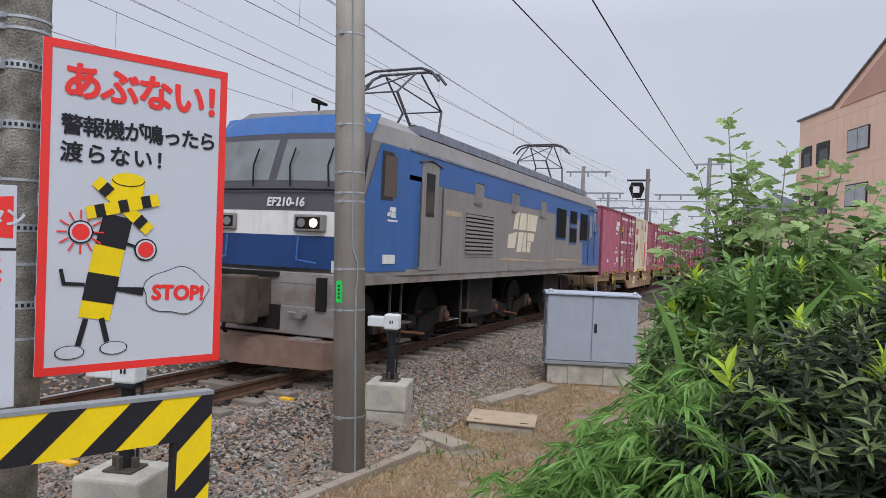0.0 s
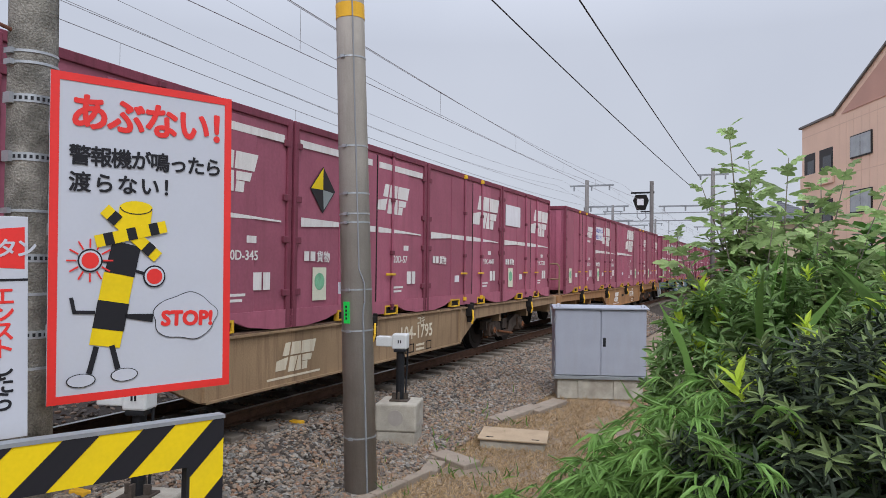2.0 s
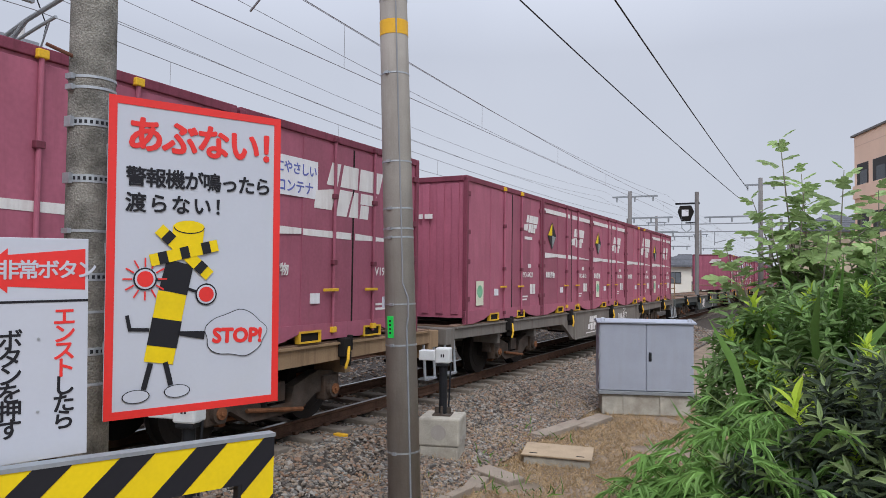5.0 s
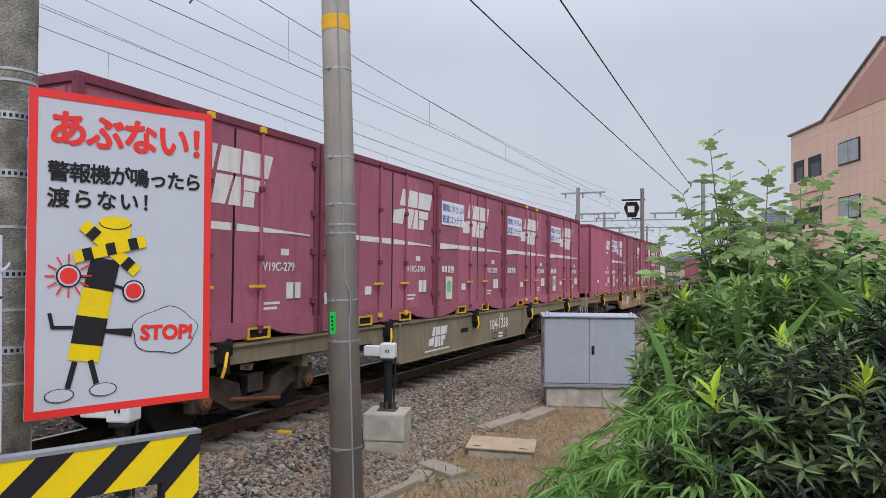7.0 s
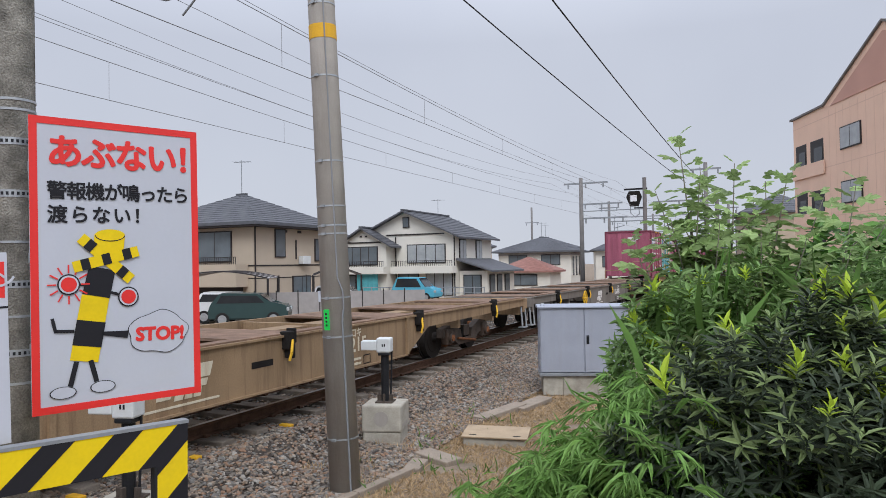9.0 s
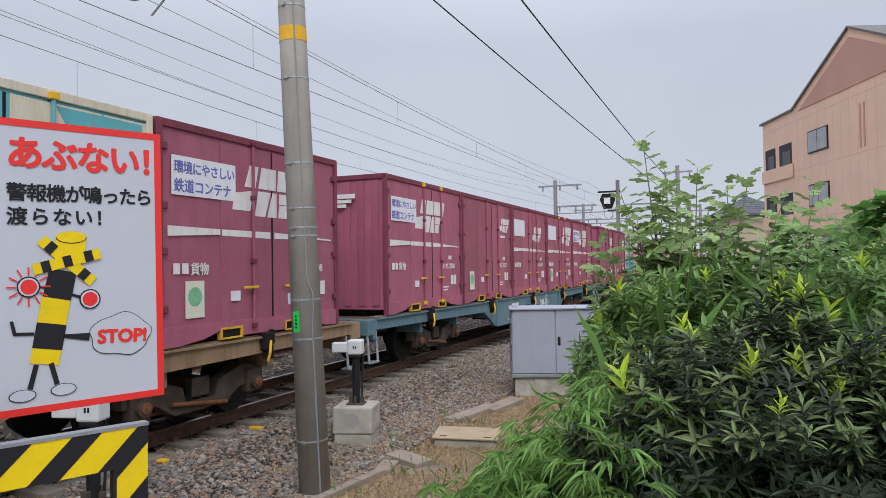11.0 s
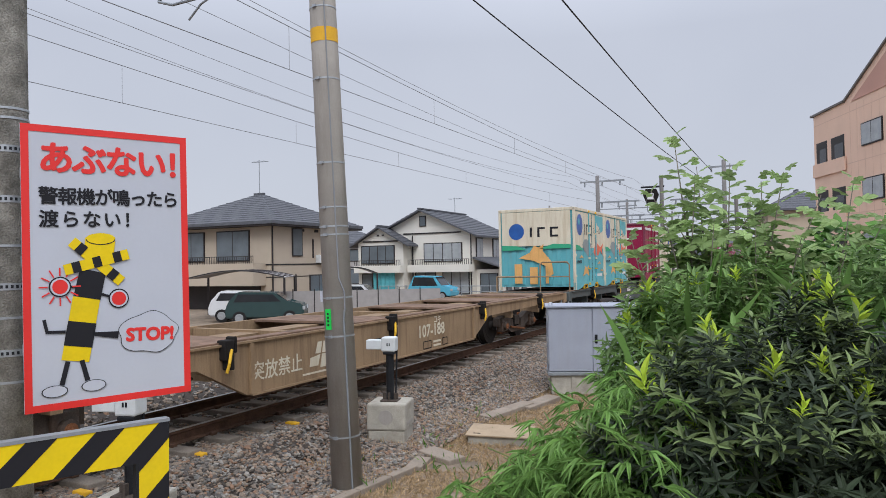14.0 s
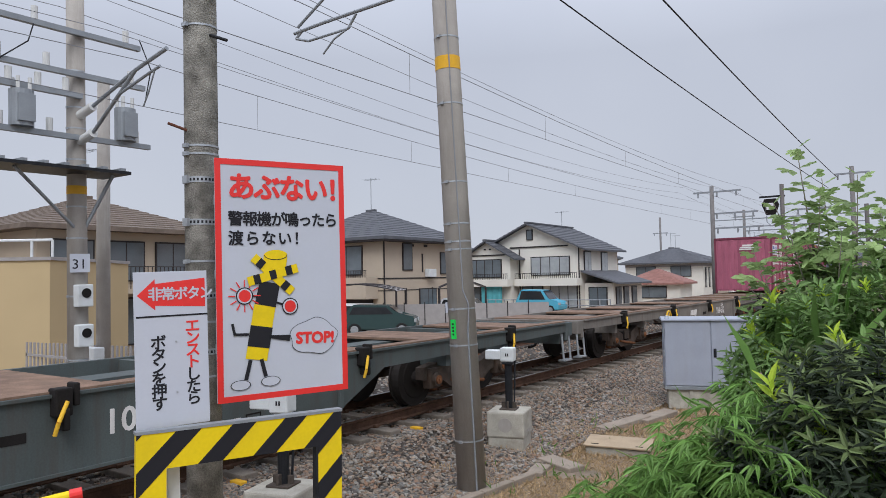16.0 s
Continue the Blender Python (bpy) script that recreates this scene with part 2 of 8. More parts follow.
WHEEL = mat("wheel_steel", (0.028, 0.024, 0.022), 0.75, 0.2, vary=0.2, bump=0.1)
UNDER = mat("underframe_black", (0.015, 0.013, 0.012), 0.9, vary=0.25, bump=0.2)
DECKRUST = mat("rusty_deck", (0.21, 0.135, 0.095), 0.9, vary=0.3, scale=4, bump=0.3, dirt=(0.12, 0.09, 0.07), dirt_amt=0.6)
BLUELOCO = mat("loco_blue_paint", (0.035, 0.12, 0.34), 0.42, vary=0.07, scale=1.4, bump=0.03, dirt=(0.12, 0.14, 0.2), dirt_amt=0.4, streak=True)
NAVYLOCO = mat("loco_navy_paint", (0.022, 0.055, 0.17), 0.42, vary=0.07, bump=0.03)
GREYLOCO = mat("loco_grey_paint", (0.24, 0.225, 0.215), 0.5, vary=0.09, scale=1.4, bump=0.04, dirt=(0.17, 0.13, 0.105), dirt_amt=0.5, streak=True)
DARKLOCO = mat("loco_dark_grey", (0.075, 0.07, 0.08), 0.5, vary=0.08, bump=0.03)
ROOFLOCO = mat("loco_roof_grime", (0.20, 0.22, 0.27), 0.7, vary=0.2, scale=3, bump=0.1, dirt=(0.10, 0.06, 0.04), dirt_amt=0.7)
SKIRT = mat("loco_skirt", (0.25, 0.225, 0.21), 0.65, vary=0.15, scale=2, bump=0.1, dirt=(0.16, 0.09, 0.06), dirt_amt=0.7)
PLOW = mat("rusty_plow", (0.20, 0.13, 0.10), 0.75, vary=0.2, scale=3, bump=0.1, dirt=(0.14, 0.07, 0.04), dirt_amt=0.6)
GLASSDARK = mat("dark_glazing", (0.025, 0.028, 0.032), 0.08, vary=0.1, bump=0.0)
GLASSLIGHT = mat("windscreen_glazing", (0.17, 0.18, 0.18), 0.08, vary=0.15, scale=1.5, bump=0.0)
LAMPGLOW = mat("headlamp_glow", (1.0, 0.82, 0.55), 0.3, vary=0.0, bump=0.0, emit=1.6)
# houses and far things
STUCCO_BEIGE = mat("beige_stucco", (0.49, 0.41, 0.32), 0.9, vary=0.05, scale=0.8, bump=0.1)
STUCCO_TAN = mat("tan_stucco", (0.46, 0.38, 0.29), 0.9, vary=0.05, scale=0.8, bump=0.1)
STUCCO_WHITE = mat("white_stucco", (0.70, 0.67, 0.60), 0.9, vary=0.05, scale=0.8, bump=0.1)
STUCCO_GREY = mat("grey_stucco", (0.36, 0.34, 0.33), 0.9, vary=0.05, scale=0.8, bump=0.1)
STUCCO_PINK = mat("pink_panel_siding", (0.84, 0.59, 0.45), 0.85, vary=0.05, scale=0.5, bump=0.1, dirt=(0.75, 0.51, 0.39), dirt_amt=0.3, streak=True)
PINKDARK = mat("dark_pink_siding", (0.58, 0.34, 0.27), 0.85, vary=0.05, scale=0.5, bump=0.1)
PINKJOINT = mat("pink_joint", (0.74, 0.51, 0.39), 0.9, vary=0.05, bump=0.0)
SLATE = mat("slate_roof", (0.105, 0.108, 0.12), 0.7, vary=0.15, scale=3, bump=0.2)
TILEBROWN = mat("brown_roof_tile", (0.16, 0.125, 0.10), 0.75, vary=0.2, scale=3, bump=0.2)
TILERED = mat("red_roof_tile", (0.30, 0.155, 0.13), 0.75, vary=0.2, scale=3, bump=0.2)
# Dark trim paint; its colour also stands in for shade in recesses and openings.
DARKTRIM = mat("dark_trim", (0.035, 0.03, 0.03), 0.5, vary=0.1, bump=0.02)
WINDOWGLASS = mat("window_glass", (0.13, 0.15, 0.165), 0.08, vary=0.2, scale=0.9, bump=0.0)
CURTAIN = mat("pale_curtain_glass", (0.36, 0.38, 0.39), 0.12, vary=0.12, scale=2, bump=0.0)
BEIGEWALL = mat("beige_wall_panel", (0.50, 0.385, 0.22), 0.9, vary=0.04, scale=0.6, bump=0.05)
FENCEGREY = mat("fence_panel", (0.33, 0.31, 0.30), 0.8, vary=0.08, bump=0.05)
CARBLUE = mat("light_blue_car_paint", (0.10, 0.40, 0.55), 0.25, vary=0.03, bump=0.0)
CARWHITE = mat("white_car_paint", (0.66, 0.67, 0.68), 0.25, vary=0.03, bump=0.0)
CARGREEN = mat("dark_green_car_paint", (0.03, 0.06, 0.06), 0.25, vary=0.03, bump=0.0)
TYRE = mat("tyre_rubber", (0.02, 0.02, 0.02), 0.85, vary=0.1, bump=0.1)
TARP = mat("teal_tarp", (0.10, 0.36, 0.40), 0.7, vary=0.15, bump=0.1)
BARK = mat("fig_bark", (0.27, 0.24, 0.20), 0.9, vary=0.2, scale=8, bump=0.4)
STEM = mat("green_stem", (0.15, 0.20, 0.06), 0.7, vary=0.15, bump=0.0)
LEAF_FIG = mat("fig_leaf", (0.30, 0.405, 0.165), 0.5, vary=0.12, scale=3, bump=0.0, island=0.35, trans=0.35)
# Paler copy of the shrub leaf: skylight on its upper leaves, as colour.
LEAF_SKYLIT = mat("shrub_leaf_skylit", (0.17, 0.225, 0.09), 0.5, vary=0.12, scale=3, bump=0.0, island=0.35, trans=0.2)
# Shrub leaf darkened: shade of its lower and inner leaves put into the colour.
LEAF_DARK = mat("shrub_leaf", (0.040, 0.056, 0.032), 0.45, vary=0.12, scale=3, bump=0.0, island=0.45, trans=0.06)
LEAF_MID = mat("shrub_leaf_mid", (0.15, 0.245, 0.075), 0.48, vary=0.12, scale=3, bump=0.0, island=0.4, trans=0.25)
LEAF_TIP = mat("young_leaf_tip", (0.46, 0.60, 0.06), 0.5, vary=0.1, scale=3, bump=0.0, island=0.2, trans=0.35)
LEAF_BAMBOO = mat("bamboo_leaf", (0.185, 0.325, 0.085), 0.5, vary=0.1, scale=3, bump=0.0, island=0.35, trans=0.3)
LEAF_VINE = mat("vine_leaf", (0.11, 0.225, 0.048), 0.5, vary=0.12, scale=3, bump=0.0, island=0.35, trans=0.25)
FLOWER = mat("yellow_flower", (0.70, 0.50, 0.02), 0.6, vary=0.1, bump=0.0, island=0.15)
PURPLE = mat("purple_flower", (0.16, 0.10, 0.50), 0.6, vary=0.1, bump=0.0)


# ---- mesh helpers ----
def finish(name, bm, material, smooth=False):
    me = bpy.data.meshes.new(name)
    bmesh.ops.recalc_face_normals(bm, faces=bm.faces)
    bm.to_mesh(me)
    bm.free()
    for m in material if isinstance(material, (list, tuple)) else [material]:
        me.materials.append(m)
    if smooth:
        me.polygons.foreach_set("use_smooth", [True] * len(me.polygons))
    return me


def part(name, bm, material, parent, label="", smooth=False):
    me = bm if isinstance(bm, bpy.types.Mesh) else finish(name, bm, material, smooth)
    ob = new(name, me)
    ob.parent = parent
    if label:
        tagged(ob, label=label)
    return ob


def thing(name, label, category, m=None, group="", kind=""):
    ob = new(name)
    ob.empty_display_size = 0.1
    if m is not None:
        ob.matrix_basis = m
    return tagged(ob, label, category, group, kind)


def solid(name, bm, material, label, category, m=None, group="", kind="", smooth=False):
    ob = new(name, finish(name, bm, material, smooth))
    if m is not None:
        ob.matrix_basis = m
    return tagged(ob, label, category, group, kind)


def box(bm, x0, x1, y0, y1, z0, z1, bev=0.0, m=None):
    vs = [bm.verts.new((x, y, z)) for x in (x0, x1) for y in (y0, y1) for z in (z0, z1)]
    fs = [bm.faces.new([vs[i] for i in q]) for q in ((0, 1, 3, 2), (4, 6, 7, 5), (0, 4, 5, 1), (2, 3, 7, 6), (0, 2, 6, 4), (1, 5, 7, 3))]
    if m is not None:
        bmesh.ops.transform(bm, matrix=m, verts=vs)
    if bev:
        es = list({e for f in fs for e in f.edges})
        bmesh.ops.bevel(bm, geom=es, offset=bev, segments=2, affect="EDGES", profile=0.5)
    return bm


def boxes(*dims, bev=0.0):
    bm = bmesh.new()
    for d in dims:
        box(bm, *d, bev=bev)
    return bm


def rod(bm, a, b, r, r2=None, seg=10):
    a, b = Vector(a), Vector(b)
    d = b - a
    if d.length < 1e-6:
        return bm
    m = Matrix.Translation((a + b) / 2) @ d.to_track_quat("Z", "Y").to_matrix().to_4x4()
    bmesh.ops.create_cone(bm, cap_ends=True, segments=seg, radius1=r, radius2=r if r2 is None else r2, depth=d.length, matrix=m)
    return bm


def rods(segs, r, seg=8):
    bm = bmesh.new()
    for a, b in segs:
        rod(bm, a, b, r, seg=seg)
    return bm


def chain(points, r, seg=8):
    return rods(list(zip(points, points[1:])), r, seg)


def prism(bm, outline, axis, a, b):
    """A closed outline in the two other axes, pushed from a to b along an axis ('x', 'y' or 'z')."""
    def at(u, v, w):
        return {"x": (w, u, v), "y": (u, w, v), "z": (u, v, w)}[axis]
    lo = [bm.verts.new(at(u, v, a)) for u, v in outline]
    hi = [bm.verts.new(at(u, v, b)) for u, v in outline]
    bm.faces.new(lo)
    bm.faces.new(hi[::-1])
    k = len(outline)
    for i in range(k):
        bm.faces.new((lo[i], lo[(i + 1) % k], hi[(i + 1) % k], hi[i]))
    return bm


def disc(cx, cy, r, n=20, a0=0.0, a1=6.28319, sx=1.0):
    return [(cx + sx * r * math.cos(a0 + (a1 - a0) * i / n), cy + r * math.sin(a0 + (a1 - a0) * i / n)) for i in range(n)]


TEXTS = {}


def lettering(text, size, material, shear=0.0, bold=0.0, spacing=1.0, vertical=False, thick=0.0):
    """Flat raised letters as a mesh in the x-z plane, lower left corner at the origin, facing -y."""
    key = (text, size, material.name, shear, bold, spacing, vertical, thick)
    if key in TEXTS:
        return TEXTS[key]
    cu = bpy.data.curves.new("letters", "FONT")
    cu.body = "\n".join(text) if vertical else text
    cu.size, cu.extrude, cu.shear, cu.offset, cu.space_character = size, 0.001, shear, bold, spacing
    cu.resolution_u = 3
    if vertical:
        cu.space_line, cu.align_x = spacing, "CENTER"
    ob = bpy.data.objects.new("letters", cu)
    scene.collection.objects.link(ob)
    dg = bpy.context.evaluated_depsgraph_get()
    me = bpy.data.meshes.new_from_object(ob.evaluated_get(dg))
    bpy.data.objects.remove(ob)
    if thick:
        base = me
        bm = bmesh.new()
        for i, (dx, dy) in enumerate(((0, 0), (-1, 0), (1, 0), (0, -1), (0, 1), (-0.7, 0.7), (0.7, 0.7), (-0.7, -0.7), (0.7, -0.7))):
            c = base.copy()
            c.transform(Matrix.Translation((dx * thick, dy * thick, i * 0.00012)))
            bm.from_mesh(c)
        me = bpy.data.meshes.new("letters")
        bm.to_mesh(me)
        bm.free()
    me.transform(Matrix.Rotation(radians(90), 4, "X"))
    me.materials.clear()
    me.materials.append(material)
    TEXTS[key] = me
    return me


def write(name, text, size, material, parent, m, label="", **k):
    ob = part(name, lettering(text, size, material, **k), None, parent, label)
    ob.matrix_basis = m
    return ob

# ---- the setting ----
RZ = 0.10          # top of the rails
XC, XF = -6.43, -10.25   # centre lines of the near and the far track
rng = np.random.default_rng(7)


def ground_z(x, y):
    """Ballast shoulder, verge and the flat land around."""
    if x < -13.6:
        return -0.55
    if x < -12.2:
        return -0.55 + (x + 13.6) / 1.4 * 0.42
    if x < -5.15:
        return -0.13
    if x < -4.55:
        return -0.13 - (x + 5.15) / 0.6 * 0.25
    if x < -4.05:
        return -0.38 - (x + 4.55) / 0.5 * 0.05
    return -0.43 - 0.02 * min(1.0, (x + 4.05) / 0.6)


def sheet(name, xs, ys, material, label, category, lift=0.0, rough=0.0, kind="structure"):
    bm = bmesh.new()
    rows = []
    for y in ys:
        rows.append([bm.verts.new((x, y, ground_z(x, y) + lift + (noise.noise(Vector((x * 2.3, y * 2.3, 3))) * rough))) for x in xs])
    for a, b in zip(rows, rows[1:]):
        for i in range(len(xs) - 1):
            bm.faces.new((a[i], a[i + 1], b[i + 1], b[i]))
    return solid(name, bm, material, label, category, kind=kind, smooth=True)


def steps(a, b, n):
    return [a + (b - a) * i / n for i in range(n + 1)]


sheet("ground", [-900, -300, -120, -60, -30, -20, -13.6, -12.9, -12.2, -9, -7, -5.15, -4.55, -4.05, -3.7] + steps(-3.4, 4.0, 22) + [8, 20, 60, 200, 900],
      [-900, -200, -50, -20, -8, -3] + steps(0, 22, 44) + [30, 45, 70, 120, 300, 1500], SOIL, "dry brown verge soil and flat land", "ground", lift=-0.03, rough=0.03)
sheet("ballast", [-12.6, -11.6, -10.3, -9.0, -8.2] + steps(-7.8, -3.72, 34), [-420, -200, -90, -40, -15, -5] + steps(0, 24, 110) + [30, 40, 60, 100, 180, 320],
      BALLAST, "dark brown crushed stone ballast under the two tracks, gap shade in its colour", "ballast", lift=0.0, rough=0.035)

# loose stones lying on the ballast
def stone_field(n, x0, x1, y0, y1, size, lift):
    ico = bmesh.new()
    bmesh.ops.create_icosphere(ico, subdivisions=1, radius=1.0)
    base = np.array([v.co[:] for v in ico.verts])
    tris = np.array([[v.index for v in f.verts] for f in ico.faces])
    ico.free()
    k = len(base)
    u = rng.random(n)
    x = x0 + (x1 - x0) * rng.random(n)
    y = y0 + (y1 - y0) * u ** 1.35
    z = np.array([ground_z(a, b) for a, b in zip(x, y)]) + lift
    s = size * (0.6 + 0.8 * rng.random(n))
    dirs = base[None] * (0.75 + 0.5 * rng.random((n, k, 1)))
    dirs = dirs * np.stack([s * (0.8 + 0.6 * rng.random(n)), s * (0.8 + 0.6 * rng.random(n)), s * 0.65], 1)[:, None, :]
    a = rng.random(n) * 6.283
    ca, sa = np.cos(a)[:, None], np.sin(a)[:, None]
    rot = np.stack([dirs[..., 0] * ca - dirs[..., 1] * sa, dirs[..., 0] * sa + dirs[..., 1] * ca, dirs[..., 2]], -1)
    tilt = (rng.random((n, 1)) - 0.5) * 1.2
    rot[..., 2] += rot[..., 0] * tilt
    v = rot + np.stack([x, y, z], 1)[:, None, :]
    f = tris[None] + (np.arange(n) * k)[:, None, None]
    me = bpy.data.meshes.new("ballast_stones")
    me.from_pydata(v.reshape(-1, 3).tolist(), [], f.reshape(-1, 3).tolist())
    me.materials.append(STONE)
    return me


tagged(new("ballast_stones", stone_field(30000, -5.75, -3.62, 2.2, 17.0, 0.023, 0.008)), "loose grey and rust-stained ballast stones beside the track", "ballast stones", kind="stuff")
tagged(new("ballast_stones", stone_field(9000, -7.2, -5.7, 2.0, 22.0, 0.026, 0.008)), "brown-stained ballast stones between the sleepers", "ballast stones", kind="stuff")
tagged(new("ballast_stones", stone_field(8000, -12.0, -7.2, 2.0, 30.0, 0.032, 0.010)), "ballast stones of the far track", "ballast stones", kind="stuff")
tagged(new("ballast_stones", stone_field(6000, -5.4, -3.75, 16.0, 34.0, 0.032, 0.010)), "ballast stones along the track further off", "ballast stones", kind="stuff")


# ---- tracks ----
def track(xc, label):
    t = thing("railway_track", label, "railway track", pose(xc, 0, RZ), kind="structure")
    for side in (-1, 1):
        c = side * 0.567
        prof = [(c - 0.0325, 0), (c + 0.0325, 0), (c + 0.0325, -0.03), (c + 0.009, -0.045), (c + 0.009, -0.125), (c + 0.06, -0.14), (c + 0.06, -0.153), (c - 0.06, -0.153), (c - 0.06, -0.14), (c - 0.009, -0.125), (c - 0.009, -0.045), (c - 0.0325, -0.03)]
        part("rail", prism(bmesh.new(), prof, "y", -420, 400), RAILRUST, t)
        part("rail_head", boxes((c - 0.029, c + 0.029, -420, 400, 0.0, 0.003)), RAILTOP, t, "bright worn running surface")
    return t


near_track = track(XC, "near railway track with rust-brown rails on concrete sleepers")
far_track = track(XF, "far railway track with rust-brown rails")
sleeper_mesh = finish("sleeper", boxes((-1.0, 1.0, -0.11, 0.11, -0.28, -0.155), bev=0.015), SLEEPER)
clip_mesh = finish("rail_clip", boxes((-0.12, -0.065, -0.04, 0.04, -0.155, -0.115), (0.065, 0.12, -0.04, 0.04, -0.155, -0.115), bev=0.008), RAILRUST)
for tr, y1 in ((near_track, 110), (far_track, 40)):
    y = -12.0
    i = 0
    while i < y1:
        sl = part("sleeper", sleeper_mesh, None, tr)
        sl.location = (0, y, 0)
        if -2 < y < 26 and tr is near_track:
            for c in (-0.567, 0.567):
                cl = part("rail_clip", clip_mesh, None, sl)
                cl.location = (c, 0, 0)
        y += 0.62
        i += 1

# ---- kerb, slabs and low concrete along the verge ----
bm = bmesh.new()
for a, b, w in (((-3.80, 4.2), (-3.47, 6.95), 0.07),):
    a, b = Vector((*a, 0)), Vector((*b, 0))
    d = (b - a).normalized()
    m = Matrix.Translation((a + b) / 2 + Vector((0, 0, -0.43))) @ Matrix.Rotation(math.atan2(d.y, d.x), 4, "Z")
    L = (b - a).length
    for i in range(5):
        x0 = -L / 2 + i * L / 5
        box(bm, x0 + 0.006, x0 + L / 5 - 0.006, -w / 2 - 0.02, w / 2 + 0.02, -0.2, 0.03, bev=0.012, m=m)
solid("kerb", bm, KERBSTONE, "low weathered concrete kerb along the ballast edge", "kerb", kind="structure")
bm = bmesh.new()
for x, y, sx, sy, rz, h in ((-3.42, 7.5, 0.30, 0.14, -22, 0.045), (-3.50, 7.05, 0.10, 0.20, 10, 0.05), (-3.62, 10.3, 0.12, 0.62, -14, 0.06), (-3.35, 11.1, 0.14, 0.5, -12, 0.06)):
    box(bm, -sx, sx, -sy, sy, -0.1, h, bev=0.015, m=pose(x, y, -0.45, 1.5, 2, rz))
solid("broken_slab", bm, KERBSTONE, "broken concrete slab pieces sunk in dry grass", "concrete slab", kind="structure")

for yy in (3.9, 5.35, 7.0):
    solid("sleeper_marker", boxes((-5.50, -5.32, yy, yy + 0.09, -0.13, -0.085), bev=0.01), BANDYELLOW, "small yellow marker plate on a sleeper end", "marker plate", group="sleeper end markers")
pit = thing("cable_pit", "low concrete cable pit with a rust-tan lid in dry grass", "cable pit", pose(-3.08, 8.68, -0.50, 0.5, 1.0, 14))
part("pit_wall", boxes((-0.42, 0.42, -0.30, 0.30, -0.05, 0.13), bev=0.015), BLOCK, pit)
lid = part("lid", boxes((-0.45, 0.45, -0.33, 0.33, 0.13, 0.155), bev=0.008), LIDTAN, pit, "weathered tan steel lid")
for x in (-0.3, 0.3):
    part("lid_slot", boxes((x - 0.05, x + 0.05, -0.25, -0.22, 0.152, 0.158)), UNDER, lid)


# ---- trackside transmitter posts ----
def track_post(x, y, z, h, rz):
    t = thing("trackside_post", "black trackside post with white sensor boxes on a concrete footing", "trackside device", pose(x, y, z, 0, 0, rz), group="trackside sensor posts")
    bm = bmesh.new()
    box(bm, -0.27, 0.27, -0.27, 0.27, 0.22, h, bev=0.025)
    f = part("footing", bm, BLOCK, t, "cast concrete footing")
    part("footing_base", boxes((-0.255, 0.255, -0.255, 0.255, -0.1, 0.225), bev=0.02), BLOCK, f)
    bm = bmesh.new()
    prism(bm, disc(0, (0.22 + h) / 2, 0.10), "y", -0.276, -0.262)
    part("cast_ring", bm, CONCRETE, f)
    for k in range(3):
        part("cast_notch", boxes((0.262, 0.274, -0.18 + 0.12 * k, -0.10 + 0.12 * k, 0.28, 0.32)), CONCRETE, f)
    part("post_foot", boxes((-0.12, 0.12, -0.12, 0.12, h, h + 0.02), (-0.012, 0.012, -0.11, 0.11, h, h + 0.12), (-0.11, 0.11, -0.012, 0.012, h, h + 0.10), bev=0.004), BOGIE, t)
    bm = bmesh.new()
    rod(bm, (0, 0, h), (0, 0, h + 0.66), 0.055, seg=16)
    part("post", bm, DARKSTEEL, t)
    part("collar", boxes((-0.08, 0.08, -0.08, 0.08, h + 0.64, h + 0.68), bev=0.01), DARKSTEEL, t)
    b = part("sensor_box", boxes((-0.10, 0.10, -0.09, 0.09, h + 0.68, h + 0.88), bev=0.02), BOXWHITE, t)
    part("side_box", boxes((-0.32, -0.10, -0.08, 0.08, h + 0.71, h + 0.84), bev=0.012), BOXWHITE, t)
    part("box_mark", boxes((-0.02, -0.005, -0.096, -0.09, h + 0.76, h + 0.80), (0.01, 0.025, -0.096, -0.09, h + 0.76, h + 0.80)), SIGNBLACK, b)
    part("cable", chain([(0.06, 0.05, h), (0.075, 0.05, h + 0.3), (0.09, 0.04, h + 0.69)], 0.012), WIRE, t)
    return t


track_post(-4.41, 7.93, -0.47, 0.58, 16)
track_post(-4.45, 3.70, -0.43, 0.50, 16)

# ---- trackside equipment cabinet ----
cab = thing("equipment_cabinet", "light grey steel trackside cabinet with two doors on a concrete plinth", "cabinet", pose(-3.47, 12.05, -0.47, 0, 0, 21))
W, D, H0, H1 = 1.62, 0.62, 0.36, 1.62
part("plinth", boxes((0.05, W - 0.05, 0.04, D - 0.04, 0, H0), bev=0.012), BLOCK, cab)
for x in (0.42, 1.05):
    part("plinth_rib", boxes((x, x + 0.06, 0.015, 0.045, 0.0, H0 - 0.01)), BLOCK, cab)
part("base_frame", boxes((-0.01, W + 0.01, -0.01, D, H0, H0 + 0.06), bev=0.004), GREYPIPE, cab)
part("body", boxes((0, W, 0.02, D, H0 + 0.06, H1), bev=0.006), CABINET, cab)
for x0, x1 in ((0.015, 0.80), (0.82, W - 0.015)):
    dr = part("door", boxes((x0, x1, -0.004, 0.024, H0 + 0.075, H1 - 0.012), bev=0.006), CABINET, cab)
    if x0 > 0.5:
        part("handle", boxes((0.86, 0.89, -0.035, -0.004, 0.97, 1.09), (0.85, 0.90, -0.012, -0.004, 0.95, 1.11), bev=0.005), DARKSTEEL, dr, "dark lever handle")
for z in (0.62, 1.02, 1.42):
    part("hinge", rods([((-0.008, 0.0, z - 0.05), (-0.008, 0.0, z + 0.05))], 0.014), GALV, cab)
bm = bmesh.new()
